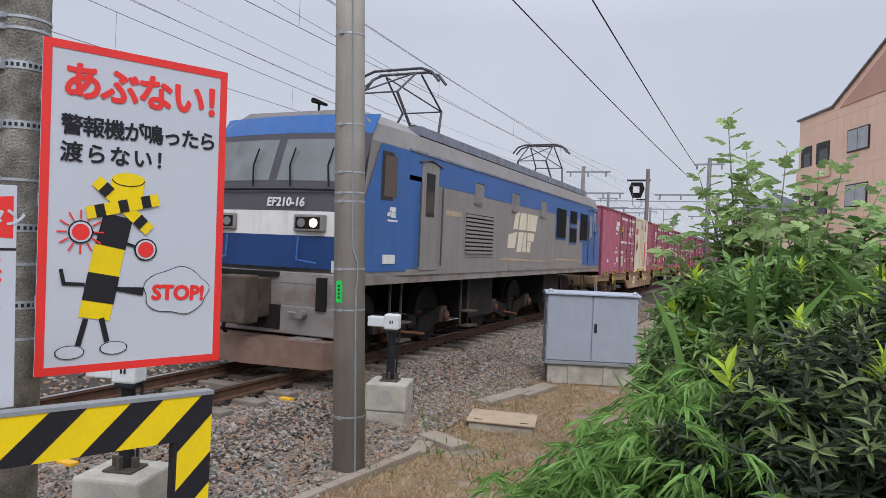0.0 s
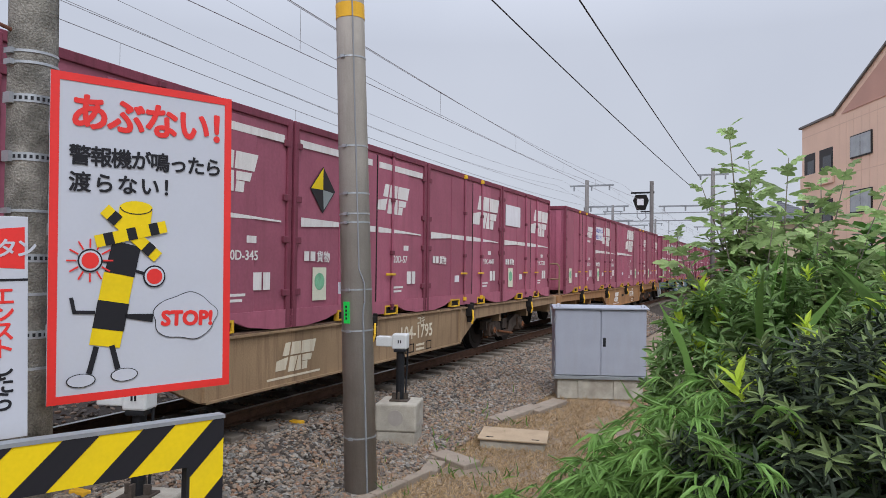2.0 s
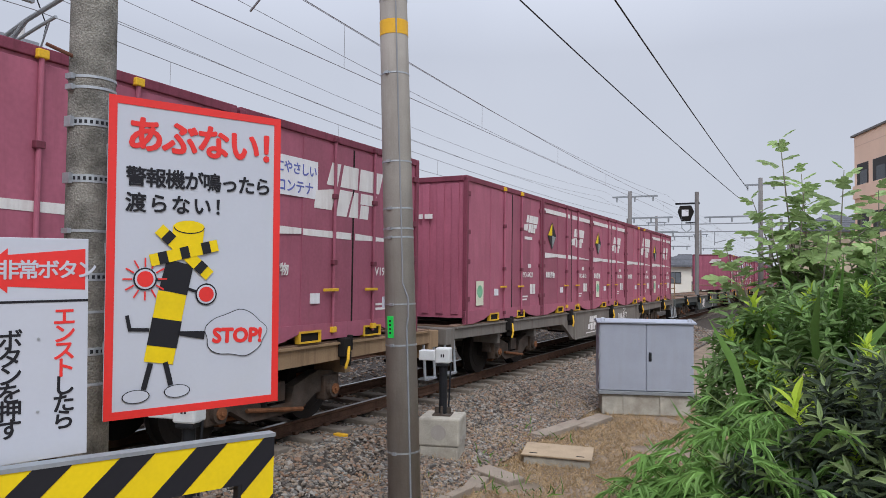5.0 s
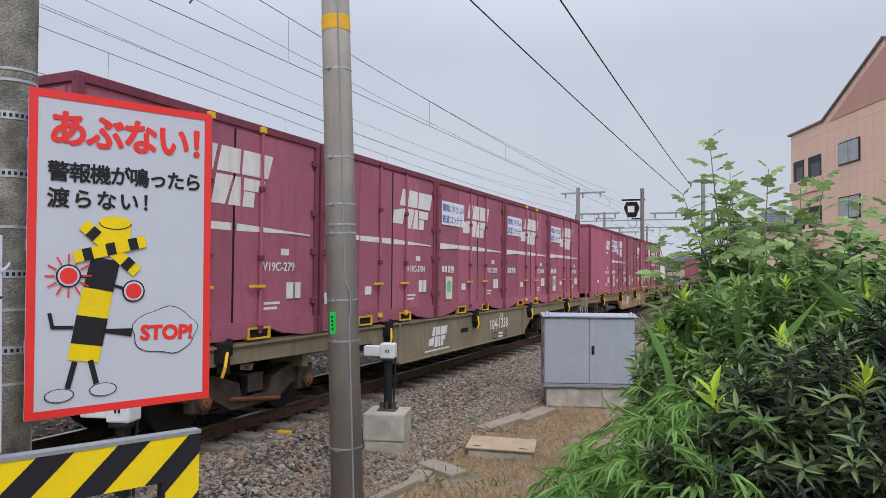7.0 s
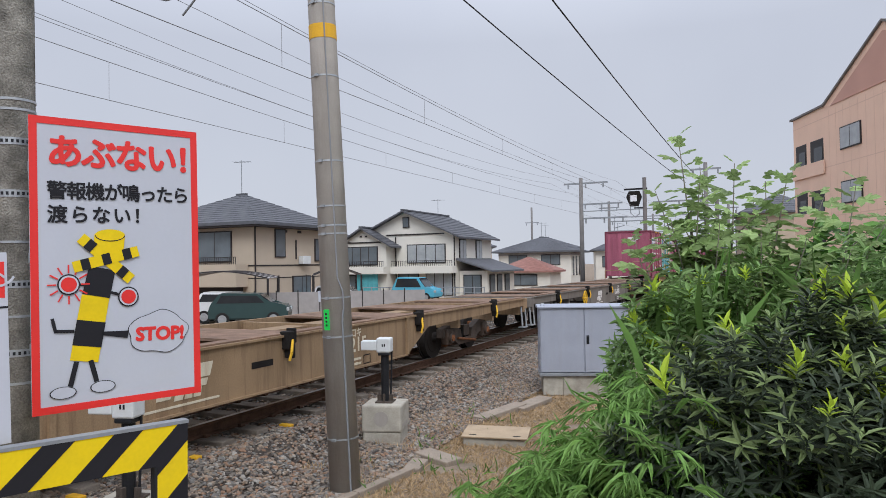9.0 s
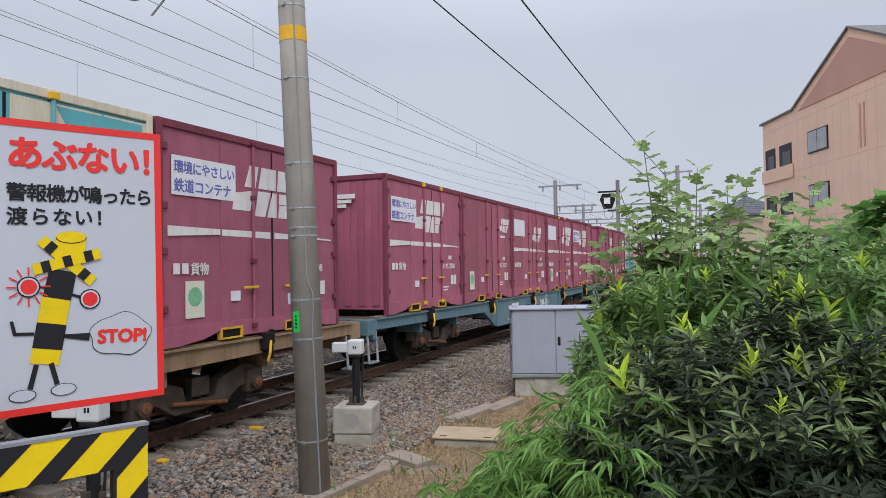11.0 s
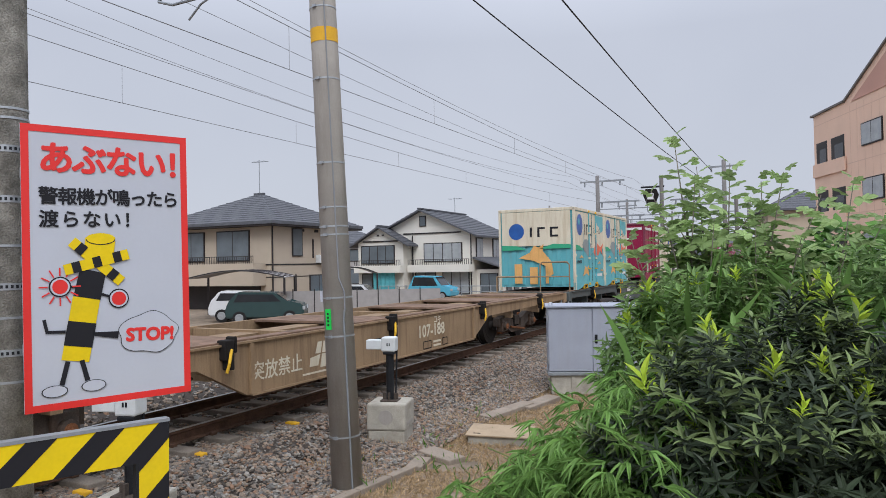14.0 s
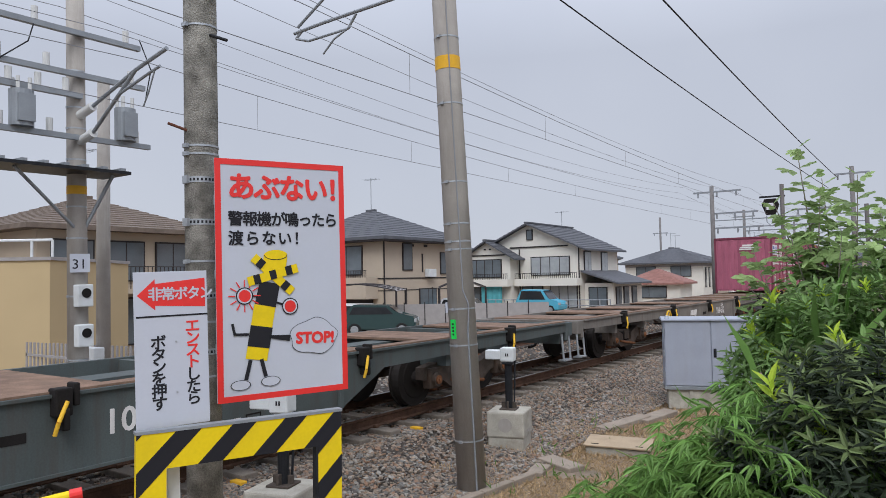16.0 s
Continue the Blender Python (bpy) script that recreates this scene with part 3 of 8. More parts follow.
prism(bm, [(-0.04, H1 - 0.005), (D + 0.04, H1 - 0.005), (D + 0.04, H1 + 0.02), (D / 2, H1 + 0.06), (-0.04, H1 + 0.018)], "x", -0.04, W + 0.04)
part("roof", bm, CABINET, cab)
for x in (0.06, W - 0.06):
    part("lifting_eye", chain([(x - 0.03, 0.05, H1 + 0.03), (x - 0.025, 0.05, H1 + 0.08), (x + 0.025, 0.05, H1 + 0.08), (x + 0.03, 0.05, H1 + 0.03)], 0.008), GALV, cab)


# ---- concrete poles ----
def banded_pole(name, label, foot, top, r0, r1, material):
    foot, top = Vector(foot), Vector(top)
    L = (top - foot).length
    q = Vector((0, 0, 1)).rotation_difference((top - foot).normalized()).to_matrix().to_4x4()
    t = thing(name, label, "pole", Matrix.Translation(foot) @ q)
    bm = bmesh.new()
    bmesh.ops.create_cone(bm, cap_ends=True, segments=40, radius1=r0, radius2=r1, depth=L, matrix=Matrix.Translation((0, 0, L / 2)))
    part("shaft", bm, material, t, smooth=True)
    return t, lambda z: r0 + (r1 - r0) * z / L


def ring(t, z, rad, h, material, name, knob=True):
    bm = bmesh.new()
    bmesh.ops.create_cone(bm, cap_ends=True, segments=40, radius1=rad + 0.004, radius2=rad + 0.004, depth=h, matrix=Matrix.Translation((0, 0, z)))
    if knob:
        box(bm, -0.025, 0.02, -rad - 0.02, -rad, z - h / 2 - 0.006, z + h / 2 + 0.006)
    return part(name, bm, material, t)


mast, mr = banded_pole("catenary_mast", "grey concrete catenary mast with a yellow band and steel straps", (-3.80, 5.97, -0.5), (-4.16, 5.86, 9.2), 0.168, 0.128, CONCRETE)
for z in (0.63, 1.72, 2.14, 2.83, 2.92, 3.13, 3.62, 4.55, 5.35, 6.2):
    ring(mast, z, mr(z), 0.016, GALV, "strap")
ring(mast, 5.04, mr(5.04), 0.155, BANDYELLOW, "yellow_band", False)
tag = part("green_tag", boxes((-0.035, 0.035, -mr(1.9) - 0.008, -mr(1.9) + 0.012, 1.80, 2.02)), TAGGREEN, mast, "bright green number tag")
tag.matrix_basis = pose(0, 0, 0, 0, 0, -8)
for k in range(4):
    bar = part("tag_mark", boxes((-0.012, 0.012, -mr(1.9) - 0.0105, -mr(1.9) - 0.008, 1.84 + 0.04 * k, 1.862 + 0.04 * k)), DARKSTEEL, tag)
part("white_sticker", boxes((-0.16, -0.13, -0.10, -0.07, 2.10, 2.22)), SIGNWHITE, mast)
part("conduit", chain([(0.135, -0.10, 0.0), (0.135, -0.10, 1.9), (0.15, -0.10, 2.0)], 0.010), GREYPIPE, mast, "pale grey conduit")
part("cable", chain([(0.15, -0.09, 2.0), (0.152, -0.09, 2.2), (0.11, -0.12, 2.35), (0.095, -0.125, 9.0)], 0.008), WIREGREY, mast)
# cantilever of the near track
part("insulator", chain([(-0.1, 0, 6.08), (-0.42, 0, 6.06)], 0.055, 14), PORCELAIN, mast)
for k in range(6):
    part("insulator_rib", rods([((-0.14 - 0.045 * k, 0, 6.077), (-0.155 - 0.045 * k, 0, 6.075))], 0.075, 14), PORCELAIN, mast)
part("cantilever_tube", chain([(-0.42, 0, 6.06), (-1.9, -0.06, 6.05), (-2.45, -0.10, 6.02)], 0.024), GREYPIPE, mast)
part("steady_arm", chain([(-1.35, -0.05, 6.02), (-1.5, -0.05, 5.86), (-2.2, -0.08, 5.86), (-2.42, -0.10, 5.94), (-2.30, -0.08, 6.04), (-1.9, -0.05, 6.06)], 0.018), GREYPIPE, mast)
part("registration_arm", chain([(-1.45, -0.05, 5.88), (-1.75, -0.06, 5.78), (-1.95, -0.07, 5.62)], 0.013), GREYPIPE, mast)
part("stay_tube", chain([(-0.1, 0, 7.3), (-1.3, -0.04, 6.7), (-2.4, -0.08, 6.1)], 0.02), GREYPIPE, mast)

pole, pr = banded_pole("sign_pole", "speckled exposed-aggregate concrete pole carrying crossing signs", (-3.04, 1.80, -0.5), (-3.04, 1.74, 7.5), 0.108, 0.092, AGGREGATE)
for z in (1.92, 2.25, 2.62, 3.33, 3.28, 4.08, 4.7):
    ring(pole, z, pr(z), 0.012, GALV, "strap")
for z in (2.07, 2.41, 2.86, 3.12):
    b = ring(pole, z, pr(z), 0.036, GALV, "perforated_band")
    for k in range(14):
        a = -2.6 + k * 0.22
        part("band_hole", boxes((-0.006, 0.006, -pr(z) - 0.0055, -pr(z) - 0.003, z - 0.008, z + 0.008)), DARKSTEEL, b).matrix_basis = pose(0, 0, 0, 0, 0, math.degrees(a) + 90)
part("step_bolt", rods([((0, -0.08, 3.42), (-0.05, -0.20, 3.46))], 0.009), RUNGRUST, pole)
part("hook_bolt", chain([(0.10, 0, 4.02), (0.22, 0.03, 3.97)], 0.010), DARKSTEEL, pole)
part("junction_box", boxes((0.06, 0.26, -0.10, 0.08, 4.36, 4.60), bev=0.01), GREYPIPE, pole, "grey junction box under the top")
part("cable_gland", rods([((0.15, -0.01, 4.27), (0.15, -0.01, 4.36))], 0.03), DARKSTEEL, pole)

# ---- the large warning sign ----
sign = thing("warning_sign", "white level-crossing warning sign with a red border and Japanese lettering", "sign", pose(-2.845, 1.74, 1.265, 0, -0.6, 67.5))
SW, SH = 0.845, 1.475
bm = bmesh.new()
box(bm, 0, SW, 0, 0.012, 0, SH, bev=0.003)
part("panel", bm, SIGNWHITE, sign)
part("border", boxes((0, SW, -0.003, 0, 0, 0.036), (0, SW, -0.003, 0, SH - 0.036, SH), (0, 0.036, -0.003, 0, 0.036, SH - 0.036), (SW - 0.036, SW, -0.003, 0, 0.036, SH - 0.036)), SIGNRED, sign)
for z in (0.30, 0.75, 1.2):
    part("bracket", boxes((0.0, SW * 0.8, 0.012, 0.035, z, z + 0.05)), GALV, sign)
    part("standoff", boxes((0.02, 0.06, 0.03, 0.14, z, z + 0.05)), GALV, sign)
write("headline", "あぶない！", 0.172, SIGNRED, sign, pose(0.075, -0.003, 1.245), thick=0.006, spacing=0.88)
write("text_line", "警報機が鳴ったら", 0.0955, SIGNBLACK, sign, pose(0.075, -0.003, 1.075), thick=0.0021, spacing=0.87)
write("text_line", "渡らない！", 0.0955, SIGNBLACK, sign, pose(0.075, -0.003, 0.955), thick=0.0021, spacing=1.16)


def flat(name, outline, material, parent, y0=-0.003, t=0.0012, label=""):
    return part(name, prism(bmesh.new(), outline, "y", y0 - t, y0), material, parent, label)


def slanted(cx, cz, w, h, ang):
    c, s = math.cos(radians(ang)), math.sin(radians(ang))
    return [(cx + u * c - v * s, cz + u * s + v * c) for u, v in ((-w / 2, -h / 2), (w / 2, -h / 2), (w / 2, h / 2), (-w / 2, h / 2))]


# a plain warning signal drawn in yellow and black blocks
def band(pts, w0, w1):
    """A tapering band between two points of the sign."""
    (xa, za), (xb, zb) = pts
    d = math.hypot(xb - xa, zb - za)
    nx, nz = -(zb - za) / d, (xb - xa) / d
    return [(xa + nx * w0 / 2, za + nz * w0 / 2), (xa - nx * w0 / 2, za - nz * w0 / 2), (xb - nx * w1 / 2, zb - nz * w1 / 2), (xb + nx * w1 / 2, zb + nz * w1 / 2)]


pic = flat("signal_picture", band(((0.304, 0.243), (0.364, 0.572)), 0.135, 0.135), SIGNYELLOW, sign, label="plain drawing of a striped crossing signal")
pic.location.x = -0.068
flat("black_band", band(((0.318, 0.318), (0.341, 0.445)), 0.139, 0.139), SIGNBLACK, pic, -0.0044)
flat("black_band", band(((0.366, 0.572), (0.398, 0.715)), 0.135, 0.130), SIGNBLACK, pic, -0.0044)
flat("signal_cap", band(((0.425, 0.775), (0.437, 0.885)), 0.150, 0.150), SIGNYELLOW, pic, -0.0044)
flat("cap_top", disc(0.438, 0.885, 0.032, sx=2.34), SIGNYELLOW, pic, -0.0050)
flat("cap_rim", [(0.438 + 0.075 * math.cos(a), 0.885 + 0.032 * math.sin(a)) for a in [k * 0.2618 for k in range(12, 25)]] + [(0.438 + 0.070 * math.cos(a), 0.885 + 0.027 * math.sin(a)) for a in [k * 0.2618 for k in range(24, 11, -1)]], SIGNBLACK, pic, -0.0063, 0.0006)
for ang in (-42, 14):
    c, sn = math.cos(radians(ang)), math.sin(radians(ang))
    flat("cross_board", slanted(0.418, 0.762, 0.33, 0.056, ang), SIGNYELLOW, pic, -0.0064 if ang < 0 else -0.0078)
    for d in (-0.105, 0.105) if ang < 0 else (-0.105, 0.0, 0.105):
        flat("cross_stripe", slanted(0.418 + d * c, 0.762 + d * sn, 0.042, 0.057, ang), SIGNBLACK, pic, -0.0092)
flat("lamp_arm", band(((0.25, 0.636), (0.37, 0.628)), 0.014, 0.014), SIGNBLACK, pic, -0.0040)
flat("lamp_arm", band(((0.40, 0.60), (0.52, 0.561)), 0.014, 0.014), SIGNBLACK, pic, -0.0040)
for cx, cz in ((0.237, 0.636), (0.525, 0.561)):
    flat("lamp_ring", disc(cx, cz, 0.053), SIGNBLACK, pic, -0.0052)
    flat("lamp_rim", disc(cx, cz, 0.046), SIGNWHITE, pic, -0.0065)
    flat("lamp", disc(cx, cz, 0.037), SIGNRED, pic, -0.0078)
for k in range(12):
    a = radians(30 * k)
    flat("lamp_ray", slanted(0.237 + 0.078 * math.cos(a), 0.636 + 0.078 * math.sin(a), 0.042, 0.007, 30 * k), SIGNRED, pic, -0.0052)
flat("signal_bracket", band(((0.26, 0.40), (0.175, 0.405)), 0.016, 0.016), SIGNBLACK, pic, -0.0044)
flat("signal_bracket", band(((0.175, 0.398), (0.160, 0.47)), 0.016, 0.016), SIGNBLACK, pic, -0.0044)
flat("signal_pointer", band(((0.39, 0.378), (0.52, 0.362)), 0.018, 0.040), SIGNBLACK, pic, -0.0044)
for xa, xb, zb in ((0.268, 0.238, 0.125), (0.335, 0.362, 0.135)):
    flat("signal_leg", band(((xa, 0.245), (xb, zb)), 0.024, 0.024), SIGNBLACK, pic, -0.0044)
for cx, cz in ((0.205, 0.097), (0.392, 0.105)):
    f = flat("signal_foot", disc(cx, cz, 0.031, sx=2.0), SIGNBLACK, pic, -0.0050, 0.0006)
    flat("foot_fill", disc(cx, cz, 0.028, sx=2.03), SIGNWHITE, f, -0.0062, 0.0006)


def cloud(r):
    return [(0.672 + (0.158 + r) * (1 + 0.05 * math.sin(7 * a + 0.6)) * math.cos(a), 0.362 + (0.112 + r) * (1 + 0.09 * math.sin(5 * a + 1.0)) * math.sin(a)) for a in [k * 0.0982 for k in range(64)]]


bub = flat("speech_bubble", cloud(0.002), SIGNBLACK, sign, -0.0046, 0.0006)
bub.location.x = -0.058
flat("bubble_fill", cloud(-0.0015), SIGNWHITE, bub, -0.0056, 0.0006)
write("stop_text", "STOP!", 0.098, SIGNRED, sign, pose(0.490, -0.0076, 0.325, 0, 2), thick=0.0045)

# ---- emergency button sign ----
es = thing("button_sign", "white emergency-button sign with a red arrow and vertical Japanese lettering", "sign", pose(-2.375, 0.93, 1.305, 0, -1.2, 67.5))
part("panel", boxes((0, 0.335, 0, 0.004, 0, 0.735), bev=0.0015), SIGNWHITE, es)
flat("arrow", [(0.015, 0.625), (0.095, 0.70), (0.095, 0.678), (0.325, 0.70), (0.325, 0.56), (0.095, 0.575), (0.095, 0.553)], SIGNRED, es, 0.0)
part("rule", boxes((0.01, 0.335, -0.0015, 0.0, 0.520, 0.528)), SIGNBLACK, es)
write("arrow_text", "非常ボタン", 0.066, SIGNWHITE, es, pose(0.062, -0.0015, 0.605), thick=0.0016, spacing=0.78)
write("vertical_text", "エンスト", 0.072, SIGNRED, es, pose(0.262, 0.0, 0.445), thick=0.0016, spacing=0.80, vertical=True)
write("vertical_text", "したら", 0.072, SIGNBLACK, es, pose(0.262, 0.0, 0.213), thick=0.0016, spacing=0.80, vertical=True)
write("vertical_text", "ボタンを押す", 0.072, SIGNBLACK, es, pose(0.105, 0.0, 0.375), thick=0.0016, spacing=0.80, vertical=True)
for z in (0.40, 0.16):
    part("screw", rods([((0.185, -0.003, z), (0.185, 0.0, z))], 0.005), GALV, es)
part("sign_post", boxes((0.13, 0.19, 0.006, 0.05, -1.77, 0.20), bev=0.006), BOXWHITE, es, "white square post")

# ---- striped barrier frame ----
bar = thing("crossing_barrier", "yellow and black striped barrier frame at the level crossing", "barrier", pose(-1.905, 1.80, 1.30, 0, 0.3, 67.5))
BW = 1.0


def striped(parent, x0, x1, z0, z1, name):
    """A board in yellow with black slanted stripes of its own, laid on its front."""
    b = part(name, boxes((x0, x1, 0, 0.045, z0, z1)), SIGNYELLOW, parent)
    return b


top = striped(bar, -BW, 0, -0.165, 0.0, "top_board")
endb = striped(bar, -0.13, 0.0, -0.62, -0.165, "end_board")
low = striped(bar, -BW, -0.13, -0.62, -0.455, "lower_board")
left = striped(bar, -BW, -BW + 0.13, -0.455, -0.165, "end_board")
part("top_edge", boxes((-BW - 0.004, 0.004, -0.004, 0.05, 0.0, 0.014)), GREYPIPE, bar, "grey worn top edge")
part("inner_edge", boxes((-0.142, -0.13, 0.0, 0.045, -0.455, -0.165)), DARKSTEEL, bar)


def clip_poly(poly, x0, x1, z0, z1):
    for ax, lim, keep_low in ((0, x0, False), (0, x1, True), (1, z0, False), (1, z1, True)):
        out = []
        for p, q in zip(poly, poly[1:] + poly[:1]):
            inp, inq = (p[ax] <= lim) == keep_low or p[ax] == lim, (q[ax] <= lim) == keep_low or q[ax] == lim
            if inp:
                out.append(p)
            if inp != inq:
                f = (lim - p[ax]) / (q[ax] - p[ax])
                out.append((p[0] + f * (q[0] - p[0]), p[1] + f * (q[1] - p[1])))
        poly = out
        if len(poly) < 3:
            return []
    return poly


for board, x0, x1, z0, z1 in ((top, -BW, 0, -0.165, 0.0), (endb, -0.13, 0.0, -0.62, -0.165), (low, -BW, -0.13, -0.62, -0.455), (left, -BW, -BW + 0.13, -0.455, -0.165)):
    for k in range(-3, 9):
        c = -1.09 + k * 0.262
        poly = clip_poly([(c - 0.75, -0.75), (c + 0.115 - 0.75, -0.75), (c + 0.115 + 0.05, 0.05), (c + 0.05, 0.05)], x0, x1, z0, z1)
        if poly:
            flat("black_stripe", poly, SIGNBLACK, board, 0.0, 0.002)
for x in (-BW + 0.06, -0.06):
    part("barrier_post", boxes((x - 0.03, x + 0.03, 0.046, 0.10, -1.77, -0.02)), DARKSTEEL, bar)

# a short yellow bar with a red tip lying low by the crossing
yb = thing("crossing_bar", "yellow crossing bar with a red-capped tip near the road", "barrier", pose(-2.52, 0.70, 1.05, 0, 0, 60))
part("bar", rods([((-1.2, 0, -0.16), (0.0, 0, 0.0))], 0.022, 12), SIGNYELLOW, yb)
part("tip", rods([((0.0, 0, 0.0), (0.05, 0, 0.006))], 0.026, 12), SIGNRED, yb)
part("stand", rods([((-1.1, 0, -1.5), (-1.1, 0, -0.14))], 0.03, 10), GREYPIPE, yb)

# ---- the train: its way along the track, metres that it has come ----
COME = [(0, -5.0), (0.5, 6.46), (1.5, 29.3), (2.5, 52.2), (3.5, 75.2), (5.0, 109.8), (6.5, 144.6), (7.5, 167.8), (8.0, 179.4), (9.25, 208.6), (10.5, 237.9), (11.0, 249.6), (12.0, 273.05), (12.5, 284.75), (14.0, 319.9), (15.0, 343.5), (16.0, 367.2)]
PITCH, SLOT, LONG = 20.0, 3.69, 3.64
MOVERS = []


def ride(ob, y, z=0.0, x=0.0):
    """Puts a thing on the near track at y metres behind the train's origin; its way is keyed at the end."""
    ob.matrix_basis = pose(XC + x, y - COME[0][1], RZ + z)
    MOVERS.append((ob, y, z, x))
    return ob


CACHE = {}


def shared(key, make):
    if key not in CACHE:
        CACHE[key] = make()
    return CACHE[key]


def wheel_mesh(r, key):
    def make():
        bm = bmesh.new()
        rod(bm, (-0.07, 0, 0), (0.06, 0, 0), r, seg=32)
        rod(bm, (-0.10, 0, 0), (-0.07, 0, 0), r + 0.03, seg=32)
        rod(bm, (0.05, 0, 0), (0.068, 0, 0), r * 0.78, r * 0.7, seg=32)
        rod(bm, (0.06, 0, 0), (0.16, 0, 0), 0.11, seg=16)
        return finish("wheel", bm, WHEEL)
    return shared(key, make)


def bogie(parent, y, base=0.95, r=0.415, paint=BOGIE):
    frame_me = shared(("bogie", base), lambda: finish("bogie", prism(prism(boxes((-0.95, 0.95, -0.14, 0.14, 0.38, 0.60)), [(-base - 0.22, 0.42), (-base - 0.22, 0.60), (-base + 0.2, 0.66), (-0.3, 0.52), (-0.24, 0.34), (0.24, 0.34), (0.3, 0.52), (base - 0.2, 0.66), (base + 0.22, 0.60), (base + 0.22, 0.42), (base - 0.25, 0.38), (0.42, 0.22), (-0.42, 0.22), (-base + 0.25, 0.38)], "x", 0.80, 0.95), [(-base - 0.22, 0.42), (-base - 0.22, 0.60), (-0.3, 0.52), (0.3, 0.52), (base + 0.22, 0.60), (base + 0.22, 0.42), (0.42, 0.22), (-0.42, 0.22)], "x", -0.95, -0.80), paint))
    b = part("bogie", frame_me, None, parent)
    b.location = (0, y, 0)
    axle = shared("axle_box", lambda: finish("axle_box", rod(boxes((-0.07, 0.07, -0.14, 0.14, -0.13, 0.17), bev=0.02), (0, 0, 0), (0.13, 0, 0), 0.10, seg=16), BOGIE))
    spring = shared("spring", lambda: finish("spring", [rod(bmx, (0, dy, 0.30), (0, dy, 0.56), 0.06, seg=10) for bmx in [bmesh.new()] for dy in (-0.15, 0.0, 0.15)][0], UNDER))
    cap = shared("bearing_cap", lambda: finish("bearing_cap", rod(rod(bmesh.new(), (0.13, 0, 0), (0.15, 0, 0), 0.065, seg=12), (0.15, 0, 0), (0.17, 0, 0), 0.025, seg=6), RUST))
    for dy in (-base, base):
        for sx in (-1, 1):
            w = part("wheel", wheel_mesh(r, ("wheel", r)), None, b)
            w.matrix_basis = pose(sx * 0.567, dy, r, 0, 0, 0 if sx > 0 else 180)
        a = part("axle_box", axle, None, b)
        a.location = (0.93, dy, r)
        c = part("bearing_cap", cap, None, b)
        c.location = (0.93, dy, r)
    s = part("spring", spring, None, b)
    s.location = (0.87, 0, 0)
    rig = shared("brake_rigging", lambda: finish("brake_rigging", rod(rod(boxes((0.70, 0.80, -0.72, -0.62, 0.2, 0.62), (0.70, 0.80, 0.62, 0.72, 0.2, 0.62), bev=0.02), (0.75, -0.67, 0.26), (0.75, 0.67, 0.26), 0.028, seg=8), (0.98, -0.5, 0.36), (0.98, 0.42, 0.24), 0.025, seg=8), RUST))
    part("brake_rigging", rig, None, b)
    return b


WAGON_LETTERS = {}


def side_write(name, text, size, material, parent, x, y, z, **k):
    """Lettering on the +x side of a vehicle, read along its length from +y... as one faces it."""
    return write(name, text, size, material, parent, pose(x, y, z, 0, 0, 90), **k)


def side_plate(name, parent, outline, material, x, t=0.004, label=""):
    return part(name, prism(bmesh.new(), outline, "x", x, x + t), material, parent, label)


def logo_plates(parent, y, z, h, material, x, name="freight_emblem"):
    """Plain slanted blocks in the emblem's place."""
    w = h * 2.15
    s = 0.28
    def q(u0, v0, u1, v1, u2, v2, u3, v3):
        return [(y + u * w + v * h * s * 0.55, z + v * h) for u, v in ((u0, v0), (u1, v1), (u2, v2), (u3, v3))]
    e = side_plate(name, parent, q(0.0, 0.0, 0.27, 0.0, 0.31, 0.46, 0.0, 0.36), material, x)
    for o in (q(0.15, 0.52, 0.32, 0.52, 0.34, 1.0, 0.20, 1.0), q(0.35, -0.10, 0.52, -0.10, 0.58, 0.46, 0.37, 0.46), q(0.37, 0.52, 0.66, 0.52, 0.64, 1.0, 0.39, 1.0), q(0.56, -0.10, 0.72, -0.10, 0.68, 0.46, 0.61, 0.46), q(0.75, -0.10, 0.90, -0.10, 0.90, 0.20, 0.75, 0.20), q(0.74, 0.22, 1.0, 0.22, 1.02, 0.46, 0.73, 0.46), q(0.69, 0.52, 1.06, 0.52, 1.10, 1.0, 0.68, 1.0)):
        side_plate("emblem_block", e, o, material, x)
    return e


